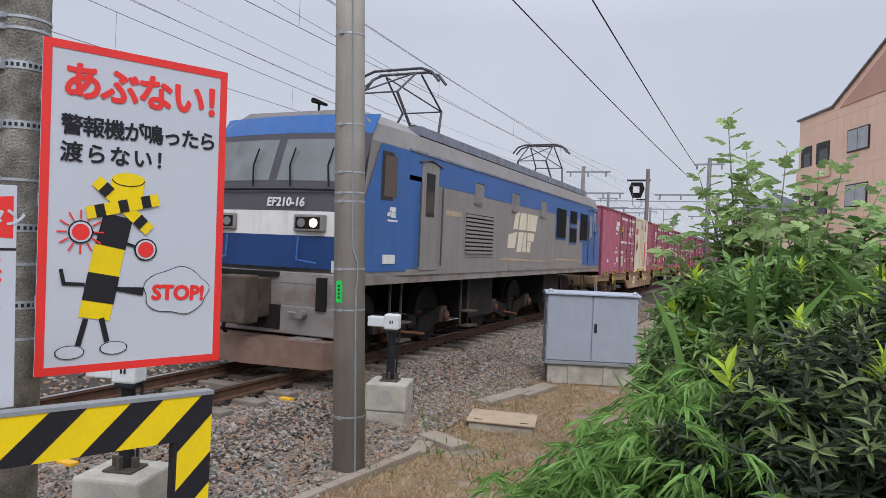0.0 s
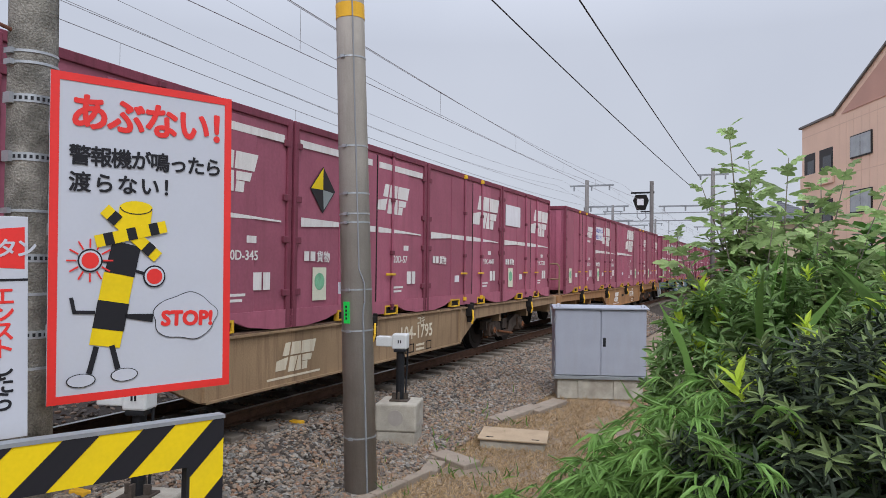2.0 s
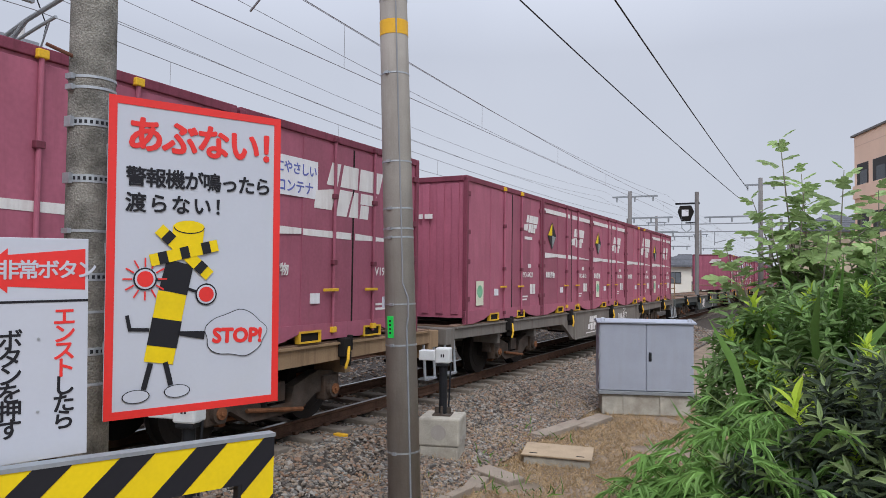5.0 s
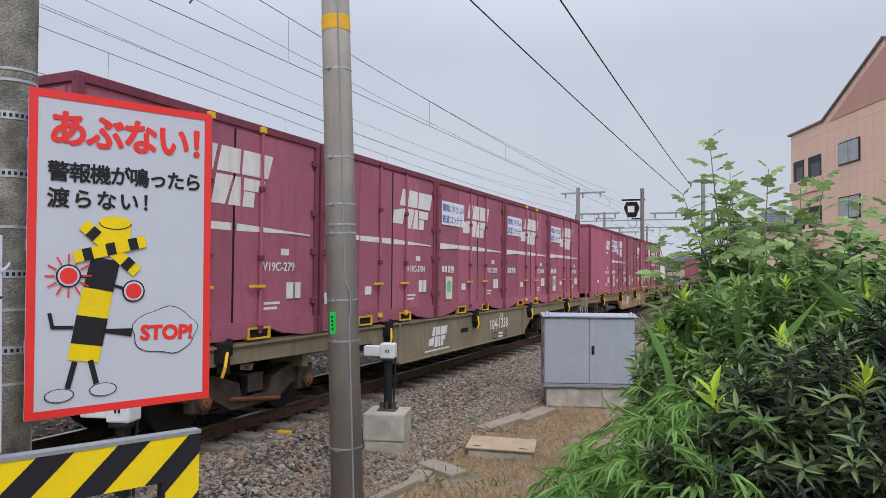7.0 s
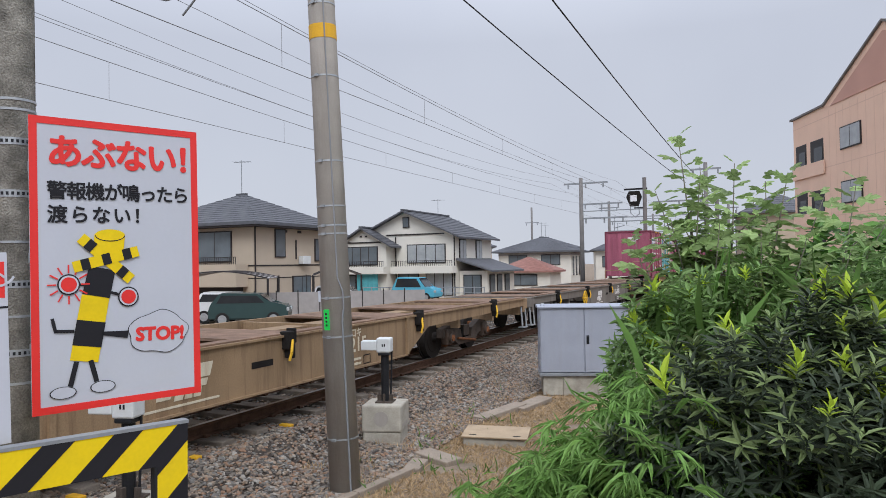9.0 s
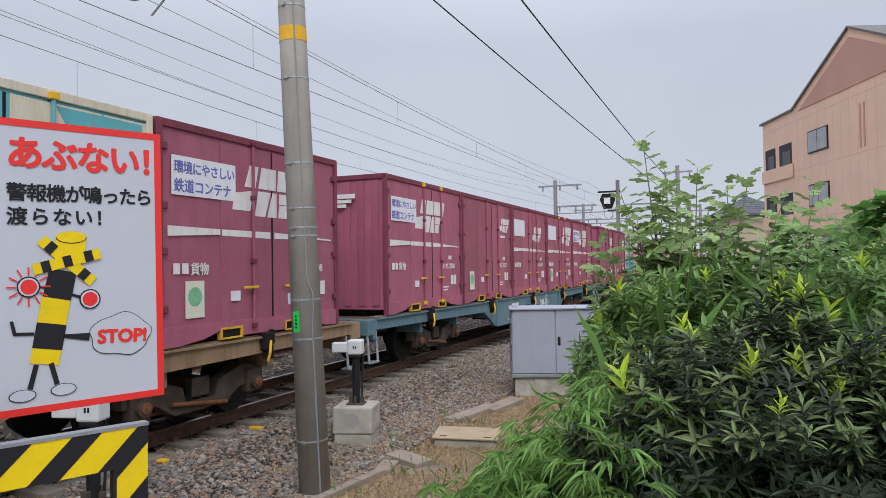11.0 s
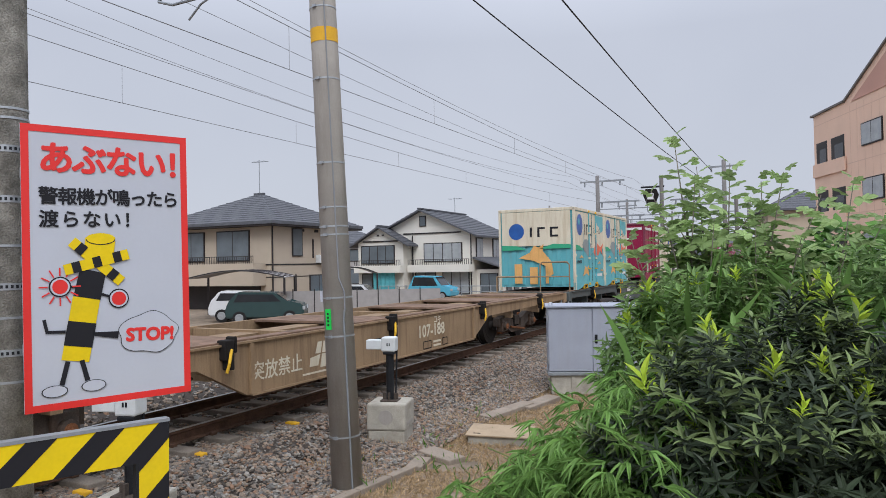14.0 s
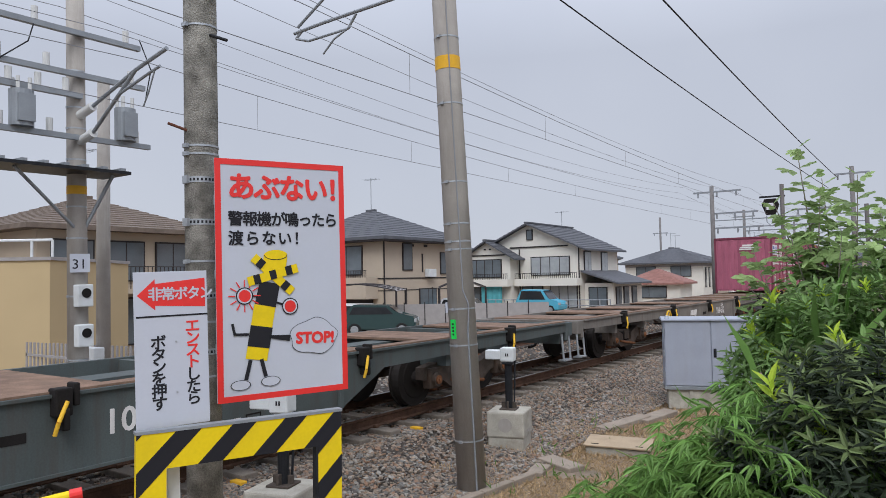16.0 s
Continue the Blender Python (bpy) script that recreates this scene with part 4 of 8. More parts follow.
def wagon(k, paint, number, empty=False, handwheel=False, mark=False, emblem=True, ladder=False, number_y=10.15):
    F = FRAMES[paint]
    names = {"tan": "tan-brown", "orange": "orange-brown", "grey": "rust-stained grey", "olive": "olive-brown", "blue": "blue-grey", "dark": "dark grey"}
    t = thing("container_wagon", f"{names[paint]} painted steel container flat wagon, " + ("running empty" if empty else "loaded with containers"), "freight wagon", group="container wagons of the train")
    L = 18.45
    sill = shared(("sill", paint), lambda: finish("side_sill", prism(bmesh.new(), [(-0.35, 1.0), (-0.35, 0.82), (5.1, 0.76), (5.9, 0.36), (12.55, 0.36), (13.35, 0.76), (L + 0.35, 0.82), (L + 0.35, 1.0)], "x", 1.12, 1.20), F))
    s1 = part("side_sill", sill, None, t)
    s2 = part("side_sill", sill, None, t)
    s2.location = (-2.32, 0, 0)
    flange = shared(("flange", paint), lambda: finish("sill_flange", boxes((1.08, 1.235, 5.95, 12.5, 0.345, 0.37), (1.08, 1.235, -0.35, L + 0.35, 0.985, 1.012)), F))
    part("sill_flange", flange, None, s1)
    part("centre_sill", shared(("centre", paint), lambda: finish("centre_sill", boxes((-0.2, 0.2, -0.4, L + 0.4, 0.62, 0.95)), F)), None, t)
    cross = shared(("cross", paint), lambda: finish("cross_beam", boxes((-1.12, 1.12, -0.06, 0.06, 0.60, 0.98)), F))
    for i in range(11):
        c = part("cross_beam", cross, None, t)
        c.location = (0, -0.28 + i * (L + 0.56) / 10, 0)
    deck = shared(("deck", paint), lambda: finish("deck_plate", boxes((-1.15, 1.15, 0, 1.15, 0.965, 1.0)), DECKRUST))
    for y in (0.0, 2.6, 5.1, 8.65, 12.2, 14.7, L - 1.15):
        d = part("deck_plate", deck, None, t)
        d.location = (0, y, 0)
    edge = shared("edge_rail", lambda: finish("edge_rail", boxes((1.0, 1.19, -0.35, L + 0.35, 1.013, 1.032)), DECKRUST))
    part("edge_rail", edge, None, t, "rusty deck edge")
    rib = shared(("rib", paint), lambda: finish("sill_rib", boxes((1.20, 1.24, -0.03, 0.03, 0.37, 0.98)), F))
    for y in (5.95, 12.5):
        r = part("sill_rib", rib, None, t)
        r.location = (0, y, 0)
    clamp = shared("clamp", lambda: finish("container_clamp", boxes((1.16, 1.30, -0.07, 0.07, 0.83, 1.06), (1.20, 1.34, -0.03, 0.03, 0.72, 0.90), (1.14, 1.28, 0.09, 0.14, 0.90, 1.09), bev=0.015), UNDER))
    lever = shared("clamp_lever", lambda: finish("clamp_lever", rod(rod(bmesh.new(), (1.30, 0.02, 0.95), (1.36, -0.08, 0.80), 0.018), (1.36, -0.08, 0.80), (1.34, -0.10, 0.70), 0.018), YELLOWPART))
    for i in range(5):
        c = part("container_clamp", clamp, None, t)
        c.location = (0, i * SLOT + LONG / 2, 0)
        lv = part("clamp_lever", lever, None, c)
    endb = shared(("endbeam", paint), lambda: finish("end_beam", boxes((-1.2, 1.2, -0.12, 0.0, 0.66, 1.0), (-1.2, -0.9, -0.30, -0.12, 0.74, 1.0), (0.9, 1.2, -0.30, -0.12, 0.74, 1.0), bev=0.01), F))
    e = part("end_beam", endb, None, t)
    e.location = (0, -0.35, 0)
    e = part("end_beam", endb, None, t)
    e.matrix_basis = pose(0, L + 0.35, 0, 0, 0, 180)
    coup = shared("coupler", lambda: finish("coupler", boxes((-0.11, 0.11, -0.36, 0.2, 0.72, 0.92), (-0.17, 0.17, -0.42, -0.18, 0.68, 0.96), bev=0.02), BOGIE))
    c = part("coupler", coup, None, t)
    c.location = (0, -0.38, 0)
    c = part("coupler", coup, None, t)
    c.matrix_basis = pose(0, L + 0.38, 0, 0, 0, 180)
    hose = shared("hose", lambda: finish("air_hose", chain([(0.35, -0.1, 0.80), (0.36, -0.30, 0.66), (0.34, -0.50, 0.50), (0.30, -0.68, 0.48)], 0.026), UNDER))
    h = part("air_hose", hose, None, t)
    h.location = (0, -0.35, 0)
    stp = shared("step", lambda: finish("shunter_step", chain([(1.16, 0.0, 0.80), (1.20, 0.0, 0.28), (1.20, 0.30, 0.28), (1.16, 0.30, 0.80)], 0.022), GALV))
    for y in (-0.62, L + 0.25):
        s = part("shunter_step", stp, None, t)
        s.location = (0, y, 0)
        part("step_tread", shared("tread", lambda: finish("step_tread", boxes((1.08, 1.24, 0.0, 0.30, 0.27, 0.295)), GALV)), None, s)
    rail = shared("end_rail", lambda: finish("end_handrail", rod(rod(chain([(1.15, -0.40, 0.95), (1.15, -0.40, 1.80), (1.08, -0.40, 1.88), (0.32, -0.40, 1.88), (0.25, -0.40, 1.80), (0.25, -0.40, 1.45), (-1.15, -0.40, 1.45), (-1.15, -0.40, 0.95)], 0.022), (1.15, -0.40, 1.45), (0.25, -0.40, 1.45), 0.018), (0.25, -0.40, 0.95), (0.25, -0.40, 1.5), 0.018), F))
    if ladder:
        part("end_handrail", rail, None, t)
    bogie(t, 2.75)
    bogie(t, L - 2.75)
    tank = shared("air_tank", lambda: finish("air_tank", rods([((0, 0, 0), (0, 1.15, 0))], 0.17, 16), UNDER))
    for x, y in ((0.5, 9.2), (-0.6, 7.0)):
        o = part("air_tank", tank, None, t)
        o.location = (x, y, 0.6)
    valve = shared("valve_box", lambda: finish("valve_box", boxes((0, 0.6, 0, 0.7, 0, 0.34), bev=0.02), UNDER))
    for x, y in ((0.3, 6.6), (0.35, 8.0)):
        o = part("valve_box", valve, None, t)
        o.location = (x, y, 0.46)
    pipe = shared("pipe", lambda: finish("brake_pipe", chain([(0.9, -0.3, 0.70), (1.05, 1.2, 0.86), (1.05, 4.2, 0.86), (0.85, 5.2, 0.62), (0.85, 13.0, 0.62), (1.05, 14.2, 0.86), (1.05, L, 0.82)], 0.02), BOGIE))
    part("brake_pipe", pipe, None, t)
    # lettering
    W = WHITEPAINT if paint != "tan" else CREAM
    side_write("class_letters", "コキ", 0.15, W, t, 1.203, 10.75, 0.83, thick=0.003)
    side_write("running_number", number, 0.30, W, t, 1.203, number_y, 0.605, thick=0.006, spacing=1.05)
    bmx = boxes((1.20, 1.204, 10.35, 10.65, 0.385, 0.40), (1.20, 1.204, 10.35, 10.65, 0.51, 0.525), (1.20, 1.204, 10.35, 10.365, 0.40, 0.51), (1.20, 1.204, 10.635, 10.65, 0.40, 0.51), (1.20, 1.204, 11.1, 11.3, 0.385, 0.40), (1.20, 1.204, 11.1, 11.3, 0.51, 0.525), (1.20, 1.204, 11.1, 11.115, 0.40, 0.51), (1.20, 1.204, 11.285, 11.3, 0.40, 0.51))
    part("card_frame", bmx, UNDER, t)
    for r in range(2):
        part("small_print", boxes((1.20, 1.203, 10.73, 11.03, 0.40 + r * 0.07, 0.435 + r * 0.07)), W, t)
    part("lamp_slot", boxes((1.20, 1.2035, 8.55, 8.95, 0.66, 0.74), bev=0.001), UNDER, t)
    if emblem:
        logo_plates(t, 7.1, 0.53, 0.32, W, 1.201)
        part("emblem_rule", boxes((1.20, 1.204, 6.95, 8.0, 0.43, 0.455)), W, t)
    if mark:
        side_write("notice", "突放禁止", 0.25, W, t, 1.203, 5.95 - 0.0, 0.53, thick=0.0025)
    if handwheel:
        hw = part("handwheel", chain([(1.30, 4.9 + 0.22 * math.cos(a), 0.72 + 0.22 * math.sin(a)) for a in [i * 0.3927 for i in range(17)]], 0.022), YELLOWPART, t, "yellow brake handwheel")
        part("handwheel_spoke", rods([((1.30, 4.9 - 0.2 * math.cos(a), 0.72 - 0.2 * math.sin(a)), (1.30, 4.9 + 0.2 * math.cos(a), 0.72 + 0.2 * math.sin(a))) for a in (0, 1.05, 2.1)], 0.014), YELLOWPART, hw)
        part("handwheel_boss", rods([((1.20, 4.9, 0.72), (1.33, 4.9, 0.72))], 0.04), YELLOWPART, hw)
    ride(t, k * PITCH)
    return t


CW, CH = 1.225, 2.50


def container(kind, k, slot, number="", look_of=0):
    """kind: plain, emblem, patch, whitepatch, hazard, ribbed, wave, jotred, jotblue, fish, crimson."""
    paint = {"jotred": CREAM, "jotblue": CREAM, "fish": TEAL, "crimson": CRIMSON, "plain": MAROON}.get(kind, MAROON)
    dark = {"jotred": CREAM, "jotblue": CREAM, "fish": CREAM}.get(kind, MAROONDARK)
    names = {
        "plain": "plain maroon steel freight container with double side doors",
        "emblem": "maroon freight container with a large white emblem and white stripe",
        "patch": "maroon freight container with a white slogan panel, emblem and stripe",
        "whitepatch": "maroon freight container with a blank white panel and emblem",
        "hazard": "maroon freight container with a yellow and black diamond mark",
        "ribbed": "maroon corrugated steel freight container with a small white emblem",
        "wave": "maroon corrugated freight container with a large emblem and stripe",
        "jotred": "cream freight container with a red and pink stripe",
        "jotblue": "cream freight container with royal blue blocks",
        "fish": "teal and cream freight container painted with sea animals",
        "crimson": "crimson freight container with a white top stripe",
    }
    t = thing("freight_container", names[kind], "freight container", group="containers on the train")
    ribbed = kind in ("ribbed", "wave")
    key = (paint.name, ribbed)

    def body():
        bm = bmesh.new()
        if ribbed:
            pts = []
            n = 13
            p = LONG / n
            for i in range(n):
                y = i * p
                pts += [(CW - 0.045, y + 0.02), (CW - 0.045, y + p * 0.42), (CW - 0.01, y + p * 0.55), (CW - 0.01, y + p * 0.9)]
            out = [(-CW + 0.03, 0.02), *[(a, max(0.02, min(LONG - 0.02, b))) for a, b in pts], (CW - 0.045, LONG - 0.02), (-CW + 0.03, LONG - 0.02)]
            prism(bm, out, "z", 0.12, CH - 0.06)
        else:
            box(bm, -CW + 0.02, CW - 0.03, 0.03, LONG - 0.03, 0.10, CH - 0.05)
        return finish("body", bm, paint)
    b = part("body", shared(("cbody", key), body), None, t)
    end_me = shared(("cend", key), lambda: finish("end_wall_rib", boxes((-0.07, 0.07, 0.0, 0.03, 0.16, CH - 0.12), bev=0.008), paint))
    for i in range(8):
        o = part("end_wall_rib", end_me, None, b)
        o.location = (-1.0 + i * 0.285, 0.008, 0)
    post_me = shared(("cpost", key), lambda: finish("corner_post", boxes((-0.0375, 0.0375, -0.0425, 0.0425, 0.0, CH - 0.02), bev=0.012), dark))
    for sx in (-1, 1):
        for y in (0.0425, LONG - 0.0425):
            o = part("corner_post", post_me, None, t)
            o.location = (sx * (CW - 0.0375), y, 0)
    bot = shared(("cbot", key), lambda: finish("bottom_rail", prism(bmesh.new(), [(0.0, 0.0), (0.30, 0.0), (0.72, 0.05), (1.0, 0.13), (1.36, 0.13), (1.40, 0.03), (2.24, 0.03), (2.28, 0.13), (2.64, 0.13), (2.9, 0.05), (3.34, 0.0), (LONG, 0.0), (LONG, 0.22), (0, 0.22)], "x", CW - 0.06, CW - 0.005), paint))
    part("bottom_rail", bot, None, t)
    top = shared(("ctop", key), lambda: finish("top_rail", boxes((CW - 0.09, CW - 0.005, 0, LONG, CH - 0.09, CH), (-CW + 0.005, -CW + 0.09, 0, LONG, CH - 0.09, CH), (-CW + 0.09, CW - 0.09, 0, 0.07, CH - 0.09, CH), (-CW + 0.09, CW - 0.09, LONG - 0.07, LONG, CH - 0.09, CH), bev=0.008), dark))
    part("top_rail", top, None, t)
    part("roof_panel", shared(("croof", key), lambda: finish("roof_panel", boxes((-CW + 0.08, CW - 0.08, 0.06, LONG - 0.06, CH - 0.04, CH - 0.015)), dark)), None, t)
    xs = CW - 0.03
    pocket = shared("pocket", lambda: finish("fork_pocket", boxes((CW - 0.06, CW + 0.004, -0.20, 0.20, 0.125, 0.15), (CW - 0.06, CW + 0.004, -0.20, -0.17, 0.03, 0.125), (CW - 0.06, CW + 0.004, 0.17, 0.20, 0.03, 0.125), (CW - 0.06, CW + 0.004, -0.20, 0.20, 0.01, 0.03)), YELLOWPART))
    hole = shared("pocket_hole", lambda: finish("pocket_opening", boxes((CW - 0.08, CW - 0.02, -0.17, 0.17, 0.03, 0.125)), UNDER))
    if not ribbed:
        for y in (1.18, 2.46):
            p = part("fork_pocket", pocket, None, t, "yellow fork pocket frame")
            p.location = (0, y, 0)
            part("pocket_opening", hole, None, p)
        door = shared(("door", key), lambda: finish("door_leaf", boxes((xs - 0.02, xs + 0.012, 0, 0.98, 0.20, CH - 0.12), bev=0.006), paint))
        for i, y in enumerate((1.02, 2.02)):
            d = part("door_leaf", door, None, t)
            d.location = (0, y, 0)
        barm = shared(("lockbar", key), lambda: finish("lock_bar", rods([((xs + 0.035, 0, 0.08), (xs + 0.035, 0, CH - 0.05))], 0.021, 10), paint))
        cam_me = shared(("lockcam", key), lambda: finish("bar_bracket", boxes((xs, xs + 0.062, -0.04, 0.04, -0.03, 0.03), bev=0.008), dark))
        cam_y = shared("lockcam_y", lambda: finish("bar_bracket", boxes((xs, xs + 0.064, -0.045, 0.045, -0.035, 0.035), bev=0.008), YELLOWPART))
        for i, y in enumerate((1.60, 2.46)):
            lb = part("lock_bar", barm, None, t)
            lb.location = (0, y, 0)
            for z, mm in ((0.14, cam_y if look_of % 2 else cam_me), (0.95, cam_me), (1.75, cam_me), (CH - 0.06, cam_y if look_of % 3 == 0 else cam_me)):
                br = part("bar_bracket", mm, None, lb)
                br.location = (0, 0, z)
            hd = part("lock_handle", shared("lockhandle", lambda: finish("lock_handle", boxes((xs + 0.045, xs + 0.07, -0.22, 0.06, 0.60, 0.635), bev=0.006), YELLOWPART)), None, lb, "yellow door handle")
        seam = shared("seam", lambda: finish("door_seam", boxes((xs + 0.008, xs + 0.016, 1.996, 2.024, 0.2, CH - 0.12)), UNDER))
        part("door_seam", seam, None, t)
        hinge = shared(("hinge", key), lambda: finish("door_hinge", boxes((xs, CW + 0.005, -0.06, 0.06, -0.04, 0.04), bev=0.008), dark))
        for y in (0.09, LONG - 0.09):
            for z in (0.42, 1.05, 1.55, 2.2):
                h = part("door_hinge", hinge, None, t)
                h.location = (0, y, z)
    else:
        for y in (1.18, 2.46):
            p = part("fork_pocket", pocket, None, t, "yellow fork pocket frame")
            p.location = (0, y, 0)
            part("pocket_opening", hole, None, p)
    xf = xs + 0.013 if not ribbed else CW - 0.009
    W = WHITEPAINT
    if kind in ("emblem", "patch", "whitepatch", "hazard", "wave"):
        side_plate("white_stripe", t, [(0.16, 1.22), (1.0, 1.26), (1.0, 1.325), (0.16, 1.335)], W, xf, 0.003)
        side_plate("white_stripe", t, [(1.03, 1.25), (1.97, 1.24), (1.97, 1.325), (1.03, 1.325)], W, xf, 0.003)
        side_plate("white_stripe", t, [(2.06, 1.24), (3.0, 1.26), (3.46, 1.25), (3.46, 1.27), (2.06, 1.325)], W, xf, 0.003)
        small = kind == "hazard" or look_of == 5
        if kind == "wave":
            logo_plates(t, 1.85, 1.50, 0.80, W, xf)
        else:
            logo_plates(t, 1.22 if number[:4] == "V19C" and kind == "patch" else 2.02, 1.58, 0.58 if not small else 0.40, W, xf)
    if kind == "patch":
        side_plate("slogan_panel", t, [(0.22, 1.68), (1.28, 1.68), (1.28, 2.12), (0.22, 2.12)], PATCHWHITE, xf, 0.003)
        side_write("slogan", "環境にやさしい", 0.150, PATCHBLUE, t, xf + 0.004, 0.25, 1.94, spacing=0.92, thick=0.003)
        side_write("slogan", "鉄道コンテナ", 0.160, PATCHBLUE, t, xf + 0.004, 0.25, 1.73, spacing=0.98, thick=0.003)
    if kind == "whitepatch":
        side_plate("blank_panel", t, [(0.22, 1.66), (1.22, 1.66), (1.22, 2.12), (0.22, 2.12)], PATCHWHITE, xf, 0.003)
    if kind == "hazard":
        side_plate("top_stripe", t, [(0.12, 2.20), (1.86, 2.20), (1.86, 2.29), (0.12, 2.29)], W, xf, 0.003)
        side_plate("top_stripe", t, [(2.06, 2.20), (3.50, 2.20), (3.50, 2.29), (2.06, 2.29)], W, xf, 0.003)
        dm = side_plate("diamond_mark", t, [(0.62, 1.42), (0.90, 1.72), (0.62, 2.02), (0.34, 1.72)], SIGNBLACK, xf, 0.002)
        side_plate("diamond_half", dm, [(0.62, 1.72), (0.36, 1.72), (0.62, 2.0)], SIGNYELLOW, xf + 0.0015, 0.002)
        side_plate("diamond_half", dm, [(0.62, 1.72), (0.64, 1.46), (0.86, 1.70)], GREYART, xf + 0.0015, 0.002)
    if kind in ("plain", "ribbed", "crimson"):
        e = logo_plates(t, 2.62, 1.74, 0.32, W, xf)
        part("name_mark", boxes((xf, xf + 0.003, 2.66, 3.08, 1.56, 1.62)), W, t)
    if kind == "crimson":
        side_plate("top_stripe", t, [(0.12, 2.20), (1.98, 2.20), (1.98, 2.31), (0.12, 2.31)], W, xf, 0.003)
        side_plate("top_stripe", t, [(2.06, 2.20), (3.50, 2.20), (3.50, 2.31), (2.06, 2.31)], W, xf, 0.003)
        part("end_stripe", boxes((-1.1, 1.1, -0.012, -0.006, 2.20, 2.31)), W, t)
    if kind == "wave":
        write("number_column", number[:3], 0.14, W, t, pose(xf + 0.004, 2.42, 0.86, 0, 0, 90), vertical=True, spacing=0.8)
        write("number_column", number[4:], 0.14, W, t, pose(xf + 0.004, 2.86, 0.94, 0, 0, 90), vertical=True, spacing=0.8)
    elif number and kind not in ("jotred", "jotblue"):
        side_write("container_number", number, 0.15 if kind != "fish" else 0.13, W if kind != "fish" else SIGNBLACK, t, xf + 0.002, 2.52 if kind != "fish" else 0.22, 0.80, thick=0.0025)
    if kind not in ("jotred", "jotblue", "fish"):
        part("data_panel", boxes((xf, xf + 0.003, 2.98, 3.12, 0.46, 0.66), (xf, xf + 0.003, 3.15, 3.27, 0.46, 0.66)), W, t)
        part("data_panel", boxes((xf, xf + 0.003, 2.86, 3.02, 0.99, 1.07)), W, t)
        part("tare_mark", boxes((xf, xf + 0.003, 2.55, 2.85, 0.40, 0.43), (xf, xf + 0.003, 2.55, 2.8, 0.34, 0.37)), W, t)
        part("card_pocket", boxes((xs + 0.012, xs + 0.03, 1.18, 1.34, 0.46, 0.58)), PATCHWHITE, t)
        if kind in ("emblem", "patch", "whitepatch", "hazard"):
            side_write("operator_text", "貨物", 0.15, W, t, xf + 0.002, 0.50, 0.80, thick=0.0025)
            part("operator_mark", boxes((xf, xf + 0.003, 0.24, 0.34, 0.80, 0.92), (xf, xf + 0.003, 0.37, 0.47, 0.80, 0.92)), W, t)
        if look_of % 2 == 0 or kind == "plain":
            st = side_plate("eco_sticker", t, [(0.42, 0.30), (0.72, 0.30), (0.72, 0.72), (0.42, 0.72)], STICKER, xf, 0.003)
            side_plate("sticker_art", st, disc(0.57, 0.54, 0.11), LEAFART, xf + 0.003, 0.002)
    # end wall marks
    if kind in ("patch", "emblem") and slot == 0:
        part("end_emblem", boxes((-0.1, 0.55, -0.034, -0.026, 2.0, 2.06), (0.0, 0.62, -0.034, -0.026, 2.08, 2.16), (-0.14, 0.44, -0.034, -0.026, 1.92, 1.98)), W, t)
    elif kind in ("plain", "crimson", "ribbed") and slot in (0, 3):
        part("end_name", boxes((0.05, 0.20, -0.034, -0.026, 1.78, 1.86), (0.24, 0.39, -0.034, -0.026, 1.78, 1.86), (0.43, 0.58, -0.034, -0.026, 1.78, 1.86)), W, t)
    if kind == "jotred":
        side_plate("pink_stripe", t, [(2.62, 0.24), (3.12, 0.24), (3.12, 1.42), (2.62, 1.42)], REDSTRIPE, xf, 0.003)
        side_plate("pale_panel", t, [(2.62, 1.44), (3.12, 1.44), (3.12, 1.92), (2.62, 1.92)], STICKER, xf, 0.003)
        side_plate("red_panel", t, [(2.62, 1.94), (3.12, 1.94), (3.12, 2.25), (2.62, 2.25)], REDSTRIPE, xf, 0.003)
        part("operator_mark", boxes((xf, xf + 0.003, 0.34, 0.44, 1.72, 2.0), (xf, xf + 0.003, 0.50, 0.70, 1.72, 2.0), (xf, xf + 0.003, 0.78, 0.86, 1.72, 2.0)), REDSTRIPE, t)
        dm = side_plate("diamond_mark", t, [(0.62, 0.95), (0.88, 1.23), (0.62, 1.51), (0.36, 1.23)], SIGNBLACK, xf, 0.002)
        side_plate("diamond_half", dm, [(0.62, 1.23), (0.38, 1.23), (0.62, 1.49)], SIGNYELLOW, xf + 0.0015, 0.002)
        side_write("size_mark", "19A", 0.16, REDSTRIPE, t, xf + 0.004, 2.70, 1.58, shear=0.3)
    if kind == "jotblue":
        side_plate("blue_block", t, [(2.60, 1.66), (3.10, 1.66), (3.10, 2.30), (2.60, 2.30)], BLUESTRIPE, xf, 0.003)
        side_plate("blue_block", t, [(2.60, 0.24), (3.10, 0.24), (3.10, 1.16), (2.60, 1.16)], BLUESTRIPE, xf, 0.003)
        st = side_plate("eco_sticker", t, [(2.60, 1.18), (3.10, 1.18), (3.10, 1.64), (2.60, 1.64)], STICKER, xf, 0.003)
        side_plate("sticker_art", st, disc(2.85, 1.41, 0.15), LEAFART, xf + 0.003, 0.002)
        side_write("size_mark", "19A", 0.17, WHITEPAINT, t, xf + 0.004, 2.68, 1.82, shear=0.3)
        part("operator_mark", boxes((xf, xf + 0.003, 0.30, 0.42, 1.70, 1.98), (xf, xf + 0.003, 0.50, 0.76, 1.70, 1.98), (xf, xf + 0.003, 0.84, 0.94, 1.70, 1.98)), BLUESTRIPE, t)
